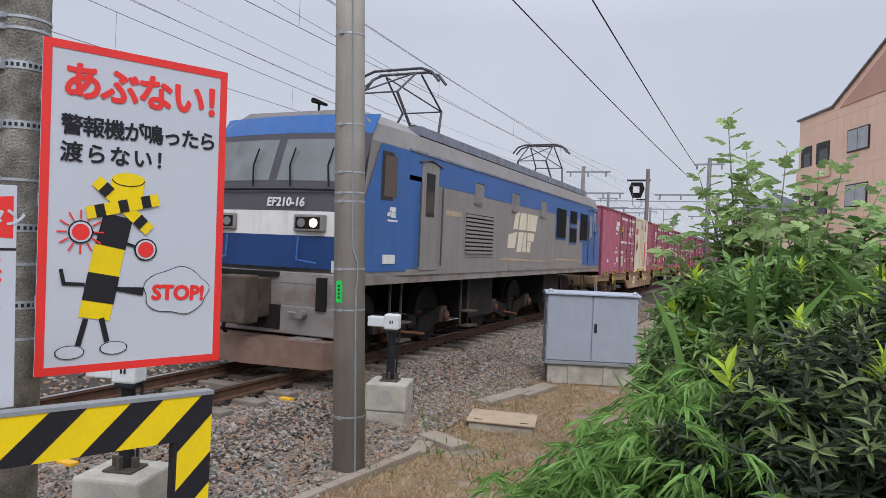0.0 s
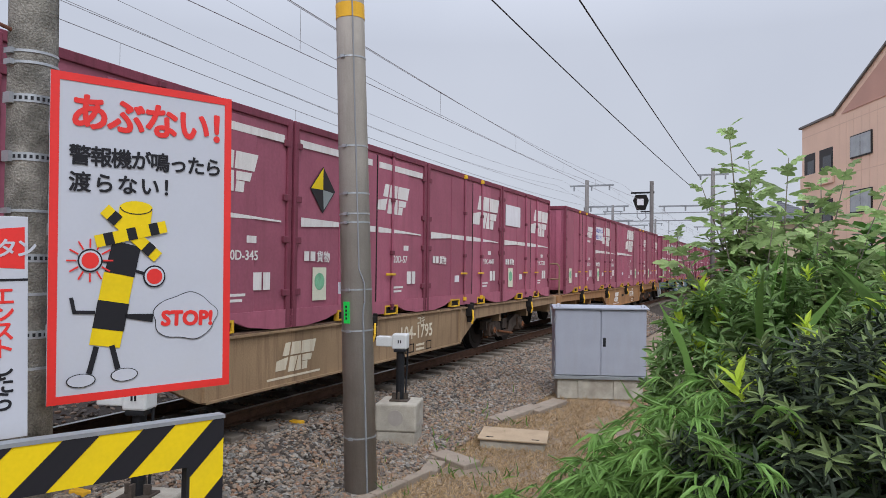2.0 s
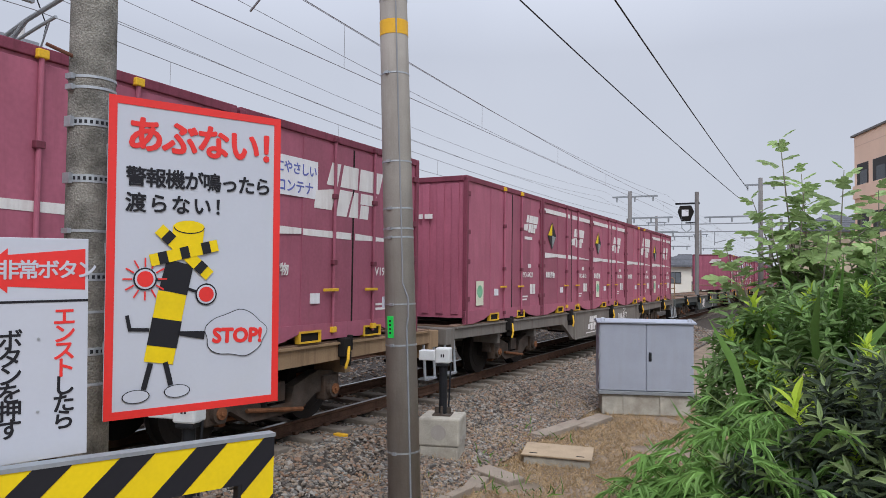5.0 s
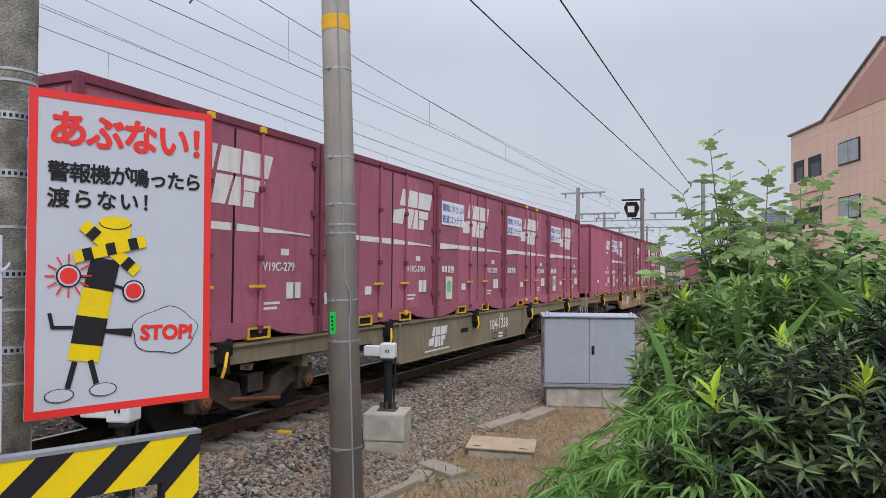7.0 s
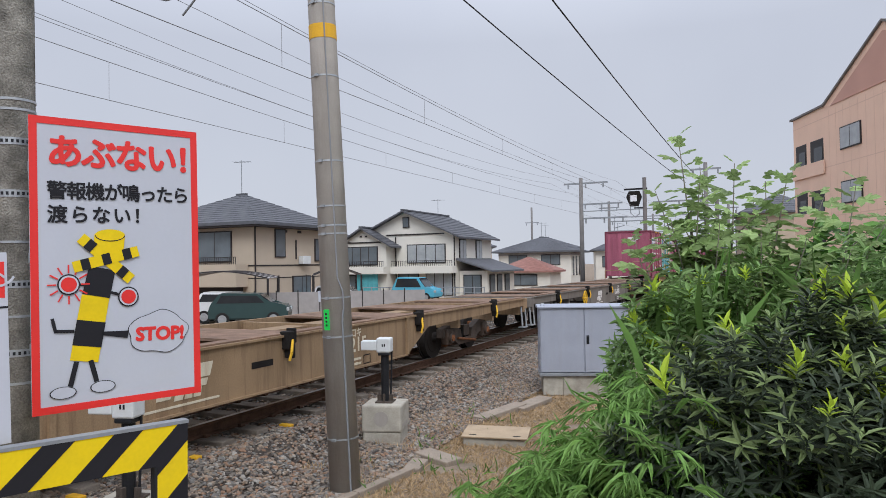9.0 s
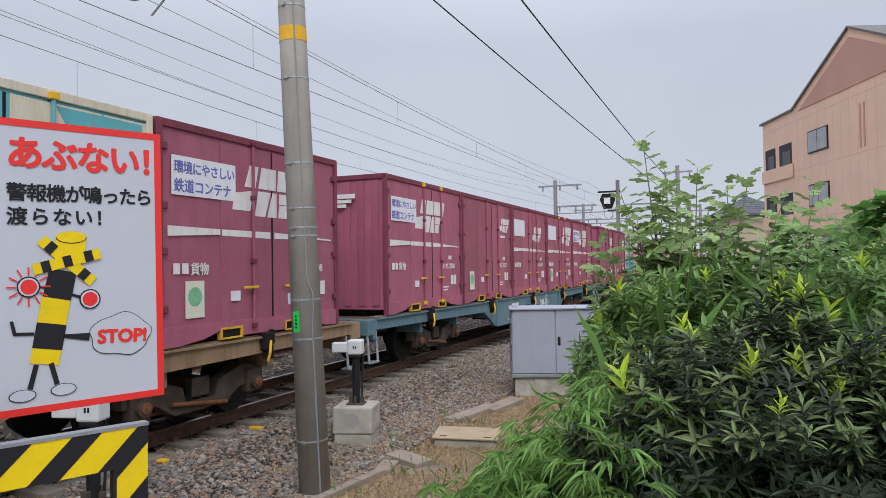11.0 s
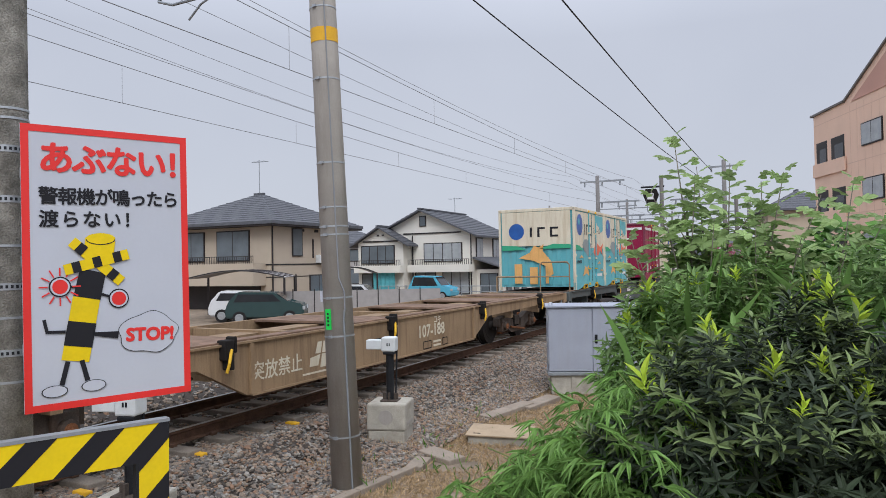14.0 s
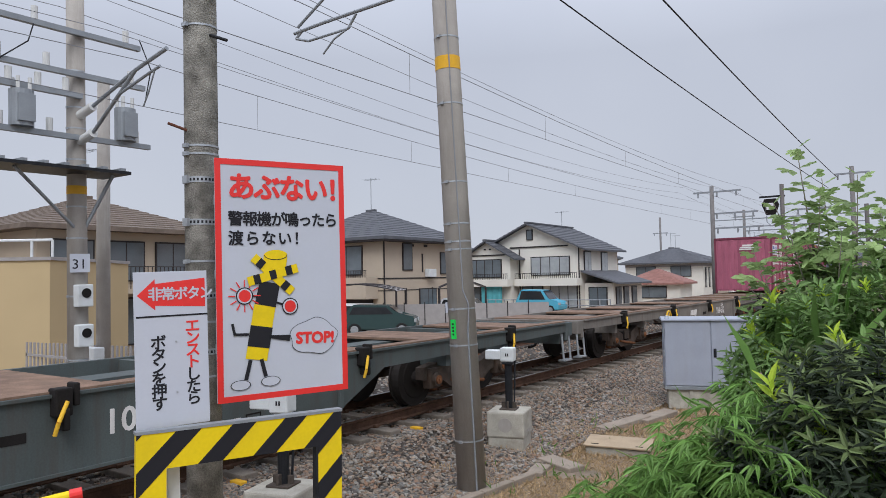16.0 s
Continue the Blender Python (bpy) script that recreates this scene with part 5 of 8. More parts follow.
        side_plate("swoosh", t, [(0.30, 1.60), (0.9, 1.46), (1.2, 1.62), (1.3, 1.9), (1.05, 1.60), (0.85, 1.55)], BLUESTRIPE, xf, 0.003)
    if kind == "fish":
        for y0, y1 in ((0.09, 1.0), (1.03, 1.97), (2.06, 3.0), (3.02, LONG - 0.09)):
            side_plate("cream_upper", t, [(y0, 1.28), (y1, 1.28), (y1, CH - 0.12), (y0, CH - 0.12)], CREAM, xf, 0.002)
        side_plate("green_shore", t, [(0.09, 1.20), (0.95, 1.20), (0.55, 1.34), (0.09, 1.36)], TEALGREEN, xf + 0.002, 0.002)
        side_plate("sky_patch", t, [(2.5, 2.36), (3.5, 2.36), (3.5, 1.9), (3.2, 1.8), (2.95, 2.0), (2.7, 2.05)], TEAL, xf + 0.002, 0.002)
        g = side_plate("globe", t, disc(0.58, 1.98, 0.33), BLUEART, xf + 0.002, 0.003)
        side_plate("globe_shine", g, disc(0.50, 2.07, 0.10), TEAL, xf + 0.005, 0.002)
        part("operator_mark", boxes((xf + 0.002, xf + 0.005, 1.14, 1.22, 1.68, 2.02), (xf + 0.002, xf + 0.005, 1.34, 1.40, 1.68, 2.02), (xf + 0.002, xf + 0.005, 1.40, 1.54, 1.96, 2.02), (xf + 0.002, xf + 0.005, 1.68, 1.74, 1.68, 2.02), (xf + 0.002, xf + 0.005, 1.74, 1.90, 1.68, 1.74), (xf + 0.002, xf + 0.005, 1.74, 1.90, 1.96, 2.02)), SIGNBLACK, t)
        side_write("steel_text", "スチール", 0.24, SIGNBLACK, t, xf + 0.006, 2.14, 1.76)
        w1 = side_plate("grey_dolphin", t, [(0.86, 1.36), (1.05, 1.20), (1.5, 1.0), (1.86, 1.05), (1.7, 1.18), (1.95, 1.42), (1.72, 1.44), (1.4, 1.55), (1.1, 1.54)], GREYART, xf + 0.002, 0.003)
        f1 = side_plate("coral_fish", t, [(2.2, 1.15), (2.4, 1.02), (2.8, 1.05), (3.1, 1.22), (3.4, 1.05), (3.32, 1.25), (3.5, 1.45), (3.1, 1.32), (2.75, 1.42), (2.4, 1.62), (2.42, 1.4)], CORALART, xf + 0.002, 0.003)
        for y, z in ((1.3, 0.62), (2.7, 0.75), (3.0, 0.5), (0.5, 0.95)):
            side_plate("seagull", t, [(y, z), (y + 0.25, z + 0.10), (y + 0.5, z), (y + 0.25, z + 0.03)], ORANGEART, xf + 0.001, 0.003)
        side_plate("orange_fish", t, [(0.9, 0.40), (1.15, 0.72), (1.5, 0.58), (1.65, 0.36), (1.3, 0.48)], ORANGEART, xf + 0.001, 0.003)
        part("owner_bar", boxes((xf, xf + 0.003, 2.4, 3.3, 0.36, 0.44)), WHITEPAINT, t)
        # front end wall
        part("end_cream", boxes((-1.1, 1.1, -0.028, -0.024, 1.35, CH - 0.1)), CREAM, t)
        for pts, mm in (([(-1.1, 1.22), (-0.3, 1.24), (-0.6, 1.36), (-1.1, 1.38)], TEALGREEN), ([(0.1, 1.26), (1.1, 1.26), (1.1, 1.38), (0.55, 1.40)], TEALGREEN), (disc(-0.62, 1.80, 0.25), BLUEART),
                        ([(-0.55, 0.98), (-0.2, 1.15), (-0.05, 1.36), (0.1, 1.30), (0.25, 1.40), (0.22, 1.20), (0.5, 0.85), (0.55, 0.5), (0.42, 0.4), (0.40, 0.7), (0.2, 0.78), (-0.1, 0.9)], ORANGEART)):
            part("end_picture", prism(bmesh.new(), pts, "y", -0.033, -0.029), mm, t)
        part("end_operator_mark", boxes((-0.18, -0.11, -0.033, -0.029, 1.62, 1.92), (0.06, 0.13, -0.033, -0.029, 1.62, 1.92), (0.13, 0.30, -0.033, -0.029, 1.86, 1.92), (0.46, 0.53, -0.033, -0.029, 1.62, 1.92), (0.53, 0.72, -0.033, -0.029, 1.62, 1.68), (0.53, 0.72, -0.033, -0.029, 1.86, 1.92)), SIGNBLACK, t)
        part("rust_streak", boxes((-0.7, -0.45, -0.0285, -0.0265, 0.2, 0.8), (-0.2, 0.05, -0.0285, -0.0265, 0.18, 0.7), (0.3, 0.4, -0.0285, -0.0265, 0.2, 1.0)), ORANGEART, t)
    ride(t, k * PITCH + slot * SLOT, 1.034)
    return t


TRAIN = [
    (1, "tan", "106-1046", ["ribbed", "hazard", "jotred", "plain", "hazard"], dict(emblem=True)),
    (2, "tan", "104-1795", ["hazard", "hazard", "hazard", "emblem", "whitepatch"], dict(ladder=True)),
    (3, "orange", "107-398", ["plain", "patch", "wave", "plain", "plain"], dict(ladder=True)),
    (4, "blue", "104-2321", ["emblem", "patch", "hazard", "patch", "plain"], dict(mark=True)),
    (5, "tan", "106-528", ["patch", "emblem", "plain", "emblem", "patch"], {}),
    (6, "grey", "104-917", ["plain", "hazard", "hazard", "emblem", "hazard"], {}),
    (7, "dark", "104-146", [], dict(ladder=True)),
    (8, "olive", "104-1338", ["patch", "emblem", "patch", "patch", "patch"], dict(ladder=True)),
    (9, "tan", "106-762", ["ribbed", "patch", "plain", "plain", "patch"], dict(mark=True, ladder=True)),
    (10, "tan", "107-215", [], {}),
    (11, "grey", "106-880", [], dict(handwheel=True)),
    (12, "tan", "107-651", ["patch", "fish", "patch", "fish", "patch"], dict(ladder=True)),
    (13, "blue", "104-301", ["patch", "plain", "whitepatch", "whitepatch", "patch"], {}),
    (14, "dark", "104-2443", ["plain", "plain", "fish", "whitepatch", "patch"], dict(ladder=True)),
    (15, "grey", "106-243", [], dict(handwheel=True, emblem=False)),
    (16, "tan", "107-188", [], dict(mark=True)),
    (17, "dark", "104-1956", ["fish", "fish", None, "crimson", "jotblue"], dict(ladder=True)),
    (18, "dark", "104-1657", [], dict(mark=True, emblem=False, number_y=9.58)),
    (19, "grey", "104-612", [], dict(handwheel=True)),
    (20, "tan", "106-402", ["patch", "emblem", "plain", "patch", "emblem"], {}),
]
NUMBERS = {(1, 1): "20D-381", (2, 1): "20D-345", (2, 2): "20D-57", (3, 2): "19G 17839", (8, 0): "V19C-279", (8, 1): "V19C-3784", (8, 3): "V19C-8038", (8, 4): "V19C-4409", (12, 1): "U19A-938", (13, 1): "19D-42537", (13, 2): "19G-5524", (14, 0): "19G-19466", (14, 3): "19G-9090", (17, 3): "20G-1014", (17, 0): "U19A-950"}
for k, paint, number, load, opts in TRAIN:
    wagon(k, paint, number, empty=not load, **opts)
    for slot, kind in enumerate(load):
        if kind:
            container(kind, k, slot, NUMBERS.get((k, slot), f"{'19D' if kind == 'plain' else 'V19C'}-{1000 + (k * 737 + slot * 3191) % 8000}"), look_of=(k * 3 + slot) % 6)

# ---- the locomotive ----
loco = thing("electric_locomotive", "blue and grey electric freight locomotive with two pantographs", "locomotive")
LW = 1.44
LF, LR = 0.0, 16.25          # body ends, in its own space; the front is y = 0


def loco_side(name, outline, material, x=LW, t=0.006, parent=loco, label=""):
    return side_plate(name, parent, outline, material, x - 0.001, t, label)


# body shell: side walls lean in above the waist, ends rake back
def shell():
    bm = bmesh.new()
    sec = [(-LW, 1.05), (-LW, 3.10), (-LW + 0.10, 3.40), (-LW + 0.42, 3.62), (LW - 0.42, 3.62), (LW - 0.10, 3.40), (LW, 3.10), (LW, 1.05)]
    stations = []
    for y, rake in ((0.0, 1), (1.6, 0), (LR - 1.6, 0), (LR, -1)):
        row = []
        for x, z in sec:
            yy, xx = y, x
            if rake:
                back = max(0.0, z - 2.05) * 0.36 + max(0, z - 3.3) * 0.4
                yy = y + rake * back
                yy += rake * 0.16 * (abs(x) / LW) ** 2
                xx = x * 0.955
            row.append(bm.verts.new((xx, yy, z)))
        stations.append(row)
    for a, b in zip(stations, stations[1:]):
        for i in range(len(sec) - 1):
            bm.faces.new((a[i], a[i + 1], b[i + 1], b[i]))
        bm.faces.new((a[-1], a[0], b[0], b[-1]))
    bm.faces.new(stations[0])
    bm.faces.new(stations[-1][::-1])
    return bm


part("body", shell(), GREYLOCO, loco)
part("frame_sill", boxes((-LW + 0.02, LW - 0.02, 0.3, LR - 0.3, 0.92, 1.06)), SKIRT, loco)
part("roof_gutter", boxes((LW - 0.02, LW + 0.02, 1.6, LR - 1.6, 3.09, 3.13)), ROOFLOCO, loco)
# blue paint: waist to roof band and the cab sides
loco_side("blue_band", [(1.62, 2.62), (4.6, 2.62), (5.4, 2.60), (13.0, 2.60), (LR - 1.62, 2.62), (LR - 1.62, 3.085), (1.62, 3.085)], BLUELOCO)
loco_side("blue_cab_side", [(1.60, 1.16), (2.05, 1.16), (2.55, 2.70), (1.60, 2.70)], BLUELOCO)
loco_side("blue_cab_side", [(LR - 2.9, 1.16), (LR - 1.6, 1.16), (LR - 1.6, 2.62), (LR - 2.9, 2.62)], BLUELOCO)
for y, s in ((0.12, 1), (LR - 0.12, -1)):
    o = [(y + s * 0.08, 1.12), (y + s * 1.49, 1.12), (y + s * 1.49, 3.085), (y + s * 0.66, 3.085), (y + s * 0.20, 2.05)]
    bm = bmesh.new()
    vs = [bm.verts.new((LW - 0.062 * max(0.0, (1.60 - abs(yy - (0 if s > 0 else LR))) / 1.6) + 0.004, yy, zz)) for yy, zz in o]
    bm.faces.new(vs)
    r = bmesh.ops.extrude_face_region(bm, geom=bm.faces[:])
    bmesh.ops.translate(bm, verts=[v for v in r["geom"] if isinstance(v, bmesh.types.BMVert)], vec=(0.004, 0, 0))
    part("blue_cab_side", bm, BLUELOCO, loco)
loco_side("yellow_flash", [(5.9, 1.30), (10.2, 1.24), (7.6, 1.32), (6.2, 1.36)], LIDTAN)
loco_side("yellow_flash", [(10.2, 1.30), (14.0, 1.24), (12.0, 1.32), (10.6, 1.36)], LIDTAN)
# cab side window, door, small windows
def loco_window(y0, y1, z0, z1, x, tilt=0.0):
    w = part("side_window", boxes((x, x + 0.02, y0, y1, z0, z1), bev=0.008), DARKTRIM, loco)
    part("pane", boxes((x + 0.018, x + 0.024, y0 + 0.06, y1 - 0.06, z0 + 0.06, z1 - 0.06)), GLASSDARK, w)
    return w


loco_window(0.80, 1.42, 2.22, 2.98, LW - 0.03)
loco_window(LR - 1.62, LR - 1.05, 2.22, 2.98, LW - 0.012)
for y in (2.38, LR - 1.9):
    d = part("cab_door", boxes((LW - 0.01, LW + 0.012, y - 0.32, y + 0.32, 1.12, 2.98), bev=0.006), BLUELOCO if y > 5 else GREYLOCO, loco)
    part("door_window", boxes((LW + 0.010, LW + 0.016, y - 0.16, y + 0.16, 2.05, 2.80)), GLASSDARK, d)
    for dy in (-0.42, 0.42):
        part("grab_rail", rods([((LW + 0.05, y + dy, 1.2), (LW + 0.05, y + dy, 2.6))], 0.016), DARKLOCO, d)
    part("door_gutter", chain([(LW + 0.02, y - 0.42, 2.95), (LW + 0.02, y, 3.03), (LW + 0.02, y + 0.42, 2.95)], 0.015), DARKLOCO, d)
for y in (4.56, 6.76, 8.97):
    w = part("small_window", boxes((LW - 0.004, LW + 0.014, y - 0.22, y + 0.22, 2.42, 2.86), bev=0.03), GREYLOCO, loco)
    part("pane", boxes((LW + 0.012, LW + 0.018, y - 0.17, y + 0.17, 2.47, 2.81)), GLASSLIGHT, w)


def louvre(y0, y1, z0, z1, n, dark):
    f = part("louvre", boxes((LW - 0.002, LW + 0.010, y0 - 0.06, y1 + 0.06, z0 - 0.06, z1 + 0.06), bev=0.004), BLUELOCO if dark else GREYLOCO, loco)
    part("louvre_back", boxes((LW + 0.008, LW + 0.012, y0, y1, z0, z1)), UNDER, f)
    me = finish("louvre_slat", boxes((LW + 0.010, LW + 0.034, y0, y1, -0.35 * (z1 - z0) / n, 0.25 * (z1 - z0) / n)), UNDER if dark else GREYLOCO)
    for i in range(n):
        s = part("louvre_slat", me, None, f)
        s.location = (0, 0, z0 + (i + 0.5) * (z1 - z0) / n)


louvre(3.95, 5.42, 1.42, 2.22, 10, False)
louvre(10.26, 11.2, 1.95, 2.78, 12, True)
louvre(11.7, 12.45, 2.42, 2.80, 6, True)
louvre(11.7, 12.45, 1.85, 2.28, 6, True)
louvre(12.95, 13.85, 1.95, 2.80, 12, True)
logo_plates(loco, 6.35, 1.58, 0.86, CREAM, LW + 0.001)
logo_plates(loco, 0.98, 1.98, 0.15, WHITEPAINT, LW - 0.01)
part("name_mark", boxes((LW - 0.012, LW - 0.004, 1.0, 1.34, 1.90, 1.93)), WHITEPAINT, loco)
part("number_mark", boxes((LW, LW + 0.003, 3.05, 3.75, 2.12, 2.22)), LIDTAN, loco)
part("cab_plate", boxes((LW - 0.02, LW + 0.002, 0.9, 1.25, 1.24, 1.38)), WHITEPAINT, loco)
for y in (6.6, 7.9, 10.4, 13.0):
    part("jacking_pad", boxes((LW - 0.02, LW + 0.02, y - 0.12, y + 0.12, 1.06, 1.20), bev=0.01), GREYLOCO, loco)
# front face: band colours, windscreen, lamps


def face_y(x, z):
    return max(0.0, z - 2.05) * 0.36 + max(0, z - 3.3) * 0.4 + 0.16 * (min(abs(x) / 0.955, LW) / LW) ** 2


def face_strip(name, x0, x1, z0, z1, material, out, parent=loco, n=6, label="", top=None):
    bm = bmesh.new()
    lo, hi = [], []
    for i in range(n + 1):
        x = x0 + (x1 - x0) * i / n
        zt = z1 if top is None else top(x)
        lo.append((bm.verts.new((x, face_y(x, z0) - out, z0)), bm.verts.new((x, face_y(x, z0) + 0.01, z0))))
        hi.append((bm.verts.new((x, face_y(x, zt) - out, zt)), bm.verts.new((x, face_y(x, zt) + 0.01, zt))))
    for i in range(n):
        bm.faces.new((lo[i][0], lo[i + 1][0], hi[i + 1][0], hi[i][0]))
        bm.faces.new((lo[i][1], hi[i][1], hi[i + 1][1], lo[i + 1][1]))
        bm.faces.new((hi[i][0], hi[i + 1][0], hi[i + 1][1], hi[i][1]))
        bm.faces.new((lo[i][0], lo[i][1], lo[i + 1][1], lo[i + 1][0]))
    bm.faces.new((lo[0][0], hi[0][0], hi[0][1], lo[0][1]))
    bm.faces.new((lo[n][0], lo[n][1], hi[n][1], hi[n][0]))
    return part(name, bm, material, parent, label)


XE = LW * 0.955
face_strip("navy_front_band", -XE, XE, 1.14, 1.62, NAVYLOCO, 0.006)
face_strip("white_front_band", -XE, XE, 1.62, 1.98, WHITEPAINT, 0.006)
face_strip("grey_front_band", -XE, XE, 1.98, 2.36, DARKLOCO, 0.006)
face_strip("windscreen_surround", -XE, XE, 2.36, 3.20, DARKLOCO, 0.006)
face_strip("front_brow", -XE, XE, 3.20, 3.52, BLUELOCO, 0.008)
for x0, x1 in ((-XE + 0.10, -0.07), (0.07, XE - 0.10)):
    face_strip("windscreen", x0, x1, 2.44, 3.10, GLASSLIGHT, 0.012, label="grey reflecting windscreen pane")
for x in (-0.3, 0.35, 0.95):
    part("wiper", chain([(x, face_y(x, 2.38) - 0.05, 2.36), (x - 0.10, face_y(x, 2.7) - 0.05, 2.68), (x - 0.06, face_y(x, 2.9) - 0.05, 2.95)], 0.012), UNDER, loco)
part("front_handrail", chain([(-1.2, face_y(1.2, 2.3) - 0.06, 2.30), (-0.4, face_y(0.4, 2.3) - 0.06, 2.30), (0.4, face_y(0.4, 2.3) - 0.06, 2.30), (1.2, face_y(1.2, 2.3) - 0.06, 2.30)], 0.015), UNDER, loco)
write("front_number", "EF210-16", 0.17, WHITEPAINT, loco, pose(0.02, face_y(0.4, 2.08) - 0.030, 2.05), shear=0.15, thick=0.006)
for sx in (-1, 1):
    f = part("headlamp", boxes((sx * 0.75 - 0.24, sx * 0.75 + 0.24, -0.03, 0.12, 1.68, 1.93), bev=0.02), GREYLOCO, loco)
    part("lamp_recess", boxes((sx * 0.75 - 0.20, sx * 0.75 + 0.20, -0.034, -0.028, 1.72, 1.89)), UNDER, f)
    for dx in (-0.10, 0.10):
        part("lamp_lens", rods([((sx * 0.75 + dx, -0.045, 1.805), (sx * 0.75 + dx, -0.03, 1.805))], 0.065, 16), LAMPGLOW if dx * sx > 0 else GLASSLIGHT, f, "lit headlamp" if dx * sx > 0 else "")
part("front_cover", boxes((-0.95, 0.28, -0.03, 0.04, 1.0, 1.07), bev=0.01), UNDER, loco)
# Black slab over the beam; its colour gives the shade of the coupler recess.
part("coupler_recess", boxes((-0.42, 0.32, 0.0, 0.06, 0.56, 0.90)), UNDER, loco)
for sx in (-1, 1):
    part("front_grab_rail", chain([(sx * 0.62, -0.05, 1.60), (sx * 0.62, -0.07, 1.26), (sx * 0.92, -0.03, 1.22)], 0.016), BLUELOCO, loco)
part("front_buffer_beam", boxes((-1.34, 1.34, 0.02, 0.5, 0.50, 0.899), (-1.34, 1.34, 0.02, 0.5, 0.90, 1.08), bev=0.02), SKIRT, loco)
part("snow_plow", prism(bmesh.new(), [(-1.30, 0.10), (-1.2, -0.18), (0, -0.35), (1.2, -0.18), (1.30, 0.10), (1.2, 0.3), (-1.2, 0.3)], "z", 0.10, 0.46), PLOW, loco)
part("front_coupler", boxes((-0.14, 0.14, -0.55, 0.1, 0.72, 0.98), (-0.2, 0.2, -0.62, -0.30, 0.66, 1.02), bev=0.03), BOGIE, loco)
for x in (-0.9, -0.5):
    part("front_hose", chain([(x, 0.0, 0.92), (x + 0.03, -0.16, 0.80), (x + 0.02, -0.22, 0.55), (x, -0.14, 0.46)], 0.028), UNDER, loco)
part("air_cock", rod(rods([((0.72, 0.0, 0.80), (0.72, -0.10, 0.80))], 0.06, 12), (0.5, -0.05, 0.81), (0.72, -0.05, 0.81), 0.02), SKIRT, loco)
part("front_step", boxes((0.6, 1.0, -0.14, 0.1, 0.44, 0.48)), SKIRT, loco)
part("lamp_socket", boxes((0.92, 1.08, -0.02, 0.03, 0.86, 1.02), bev=0.01), UNDER, loco)
# roof gear
part("roof_walk", boxes((LW - 0.46, LW - 0.12, 2.2, LR - 2.2, 3.44, 3.60)), ROOFLOCO, loco)
for i in range(9):
    y = 3.0 + i * 1.3
    part("roof_box", boxes((-0.5, LW - 0.25, y, y + 0.9, 3.50, 3.60 if i % 3 else 3.66), bev=0.02), ROOFLOCO, loco)
    if i % 2 == 0:
        part("roof_grille", boxes((LW - 0.26, LW - 0.235, y + 0.1, y + 0.8, 3.52, 3.585)), UNDER, loco)
part("horn", rod(rods([((0.25, 0.85, 3.56), (0.25, 0.85, 3.75))], 0.02), (0.25, 0.70, 3.77), (0.25, 1.05, 3.77), 0.045, 0.025), UNDER, loco)


def pantograph(y):
    p = part("pantograph", boxes((-0.75, 0.75, y - 0.8, y + 0.8, 3.64, 3.70)), ROOFLOCO, loco)
    for x in (-0.6, 0.6):
        part("pantograph_insulator", rods([((x, y - 0.6, 3.6), (x, y - 0.6, 3.84)), ((x, y + 0.6, 3.6), (x, y + 0.6, 3.84))], 0.06, 12), BOGIE, p)
    for x in (-0.55, 0.55):
        part("lower_arm", rods([((x, y - 0.6, 3.82), (x * 0.8, y - 0.95, 4.42)), ((x, y + 0.6, 3.82), (x * 0.8, y + 0.95, 4.42))], 0.026), DARKLOCO, p)
        part("upper_arm", rods([((x * 0.8, y - 0.95, 4.42), (x * 0.7, y - 0.10, 5.0)), ((x * 0.8, y + 0.95, 4.42), (x * 0.7, y + 0.10, 5.0))], 0.02), DARKLOCO, p)
    part("arm_brace", rods([((-0.44, y - 0.95, 4.42), (0.44, y - 0.95, 4.42)), ((-0.44, y + 0.95, 4.42), (0.44, y + 0.95, 4.42)), ((-0.44, y - 0.95, 4.42), (0.38, y - 0.1, 5.0)), ((0.44, y + 0.95, 4.42), (-0.38, y + 0.1, 5.0))], 0.016), DARKLOCO, p)
    for dy in (-0.16, 0.16):
        part("contact_strip", chain([(-0.88, y + dy, 4.78), (-0.72, y + dy, 4.98), (-0.5, y + dy, 5.06), (0.5, y + dy, 5.06), (0.72, y + dy, 4.98), (0.88, y + dy, 4.78)], 0.028), DARKLOCO, p)


pantograph(3.9)
pantograph(13.4)
for y in (2.9, LR / 2, LR - 2.9):
    b = bogie(loco, y, base=1.25, r=0.52, paint=UNDER)
for y0, y1 in ((4.75, 6.2), (10.1, 11.5)):
    part("underfloor_box", boxes((-1.1, 1.2, y0, y1, 0.42, 0.92), bev=0.02), UNDER, loco)
for y in (1.75, LR - 1.75, 4.6, LR - 4.6):
    part("cab_step", boxes((LW - 0.25, LW - 0.02, y - 0.2, y + 0.2, 0.30, 0.33), (LW - 0.25, LW - 0.02, y - 0.2, y + 0.2, 0.58, 0.61), (LW - 0.24, LW - 0.21, y - 0.2, y - 0.17, 0.3, 0.95), (LW - 0.24, LW - 0.21, y + 0.17, y + 0.2, 0.3, 0.95)), BOGIE, loco)
done = set()
for o in loco.children_recursive:
    up = o
    while up.parent is not loco:
        up = up.parent
    if up.name.startswith("bogie"):
        continue
    if abs(o.location.z) > 0.5:
        o.location.z += 0.30 - 0.055 * (o.location.z - 0.95)
    elif o.data not in done:
        done.add(o.data)
        for v in o.data.vertices:
            if v.co.z >= 0.9:
                v.co.z += 0.30 - 0.055 * (v.co.z - 0.95)
ride(loco, 2.75)

# ---- overhead wires ----
def wire(name, pts, r, material, label, category="overhead wire"):
    bm = chain([Vector(p) for p in pts], r, 6)
    return solid(name, bm, material, label, category, kind="structure")


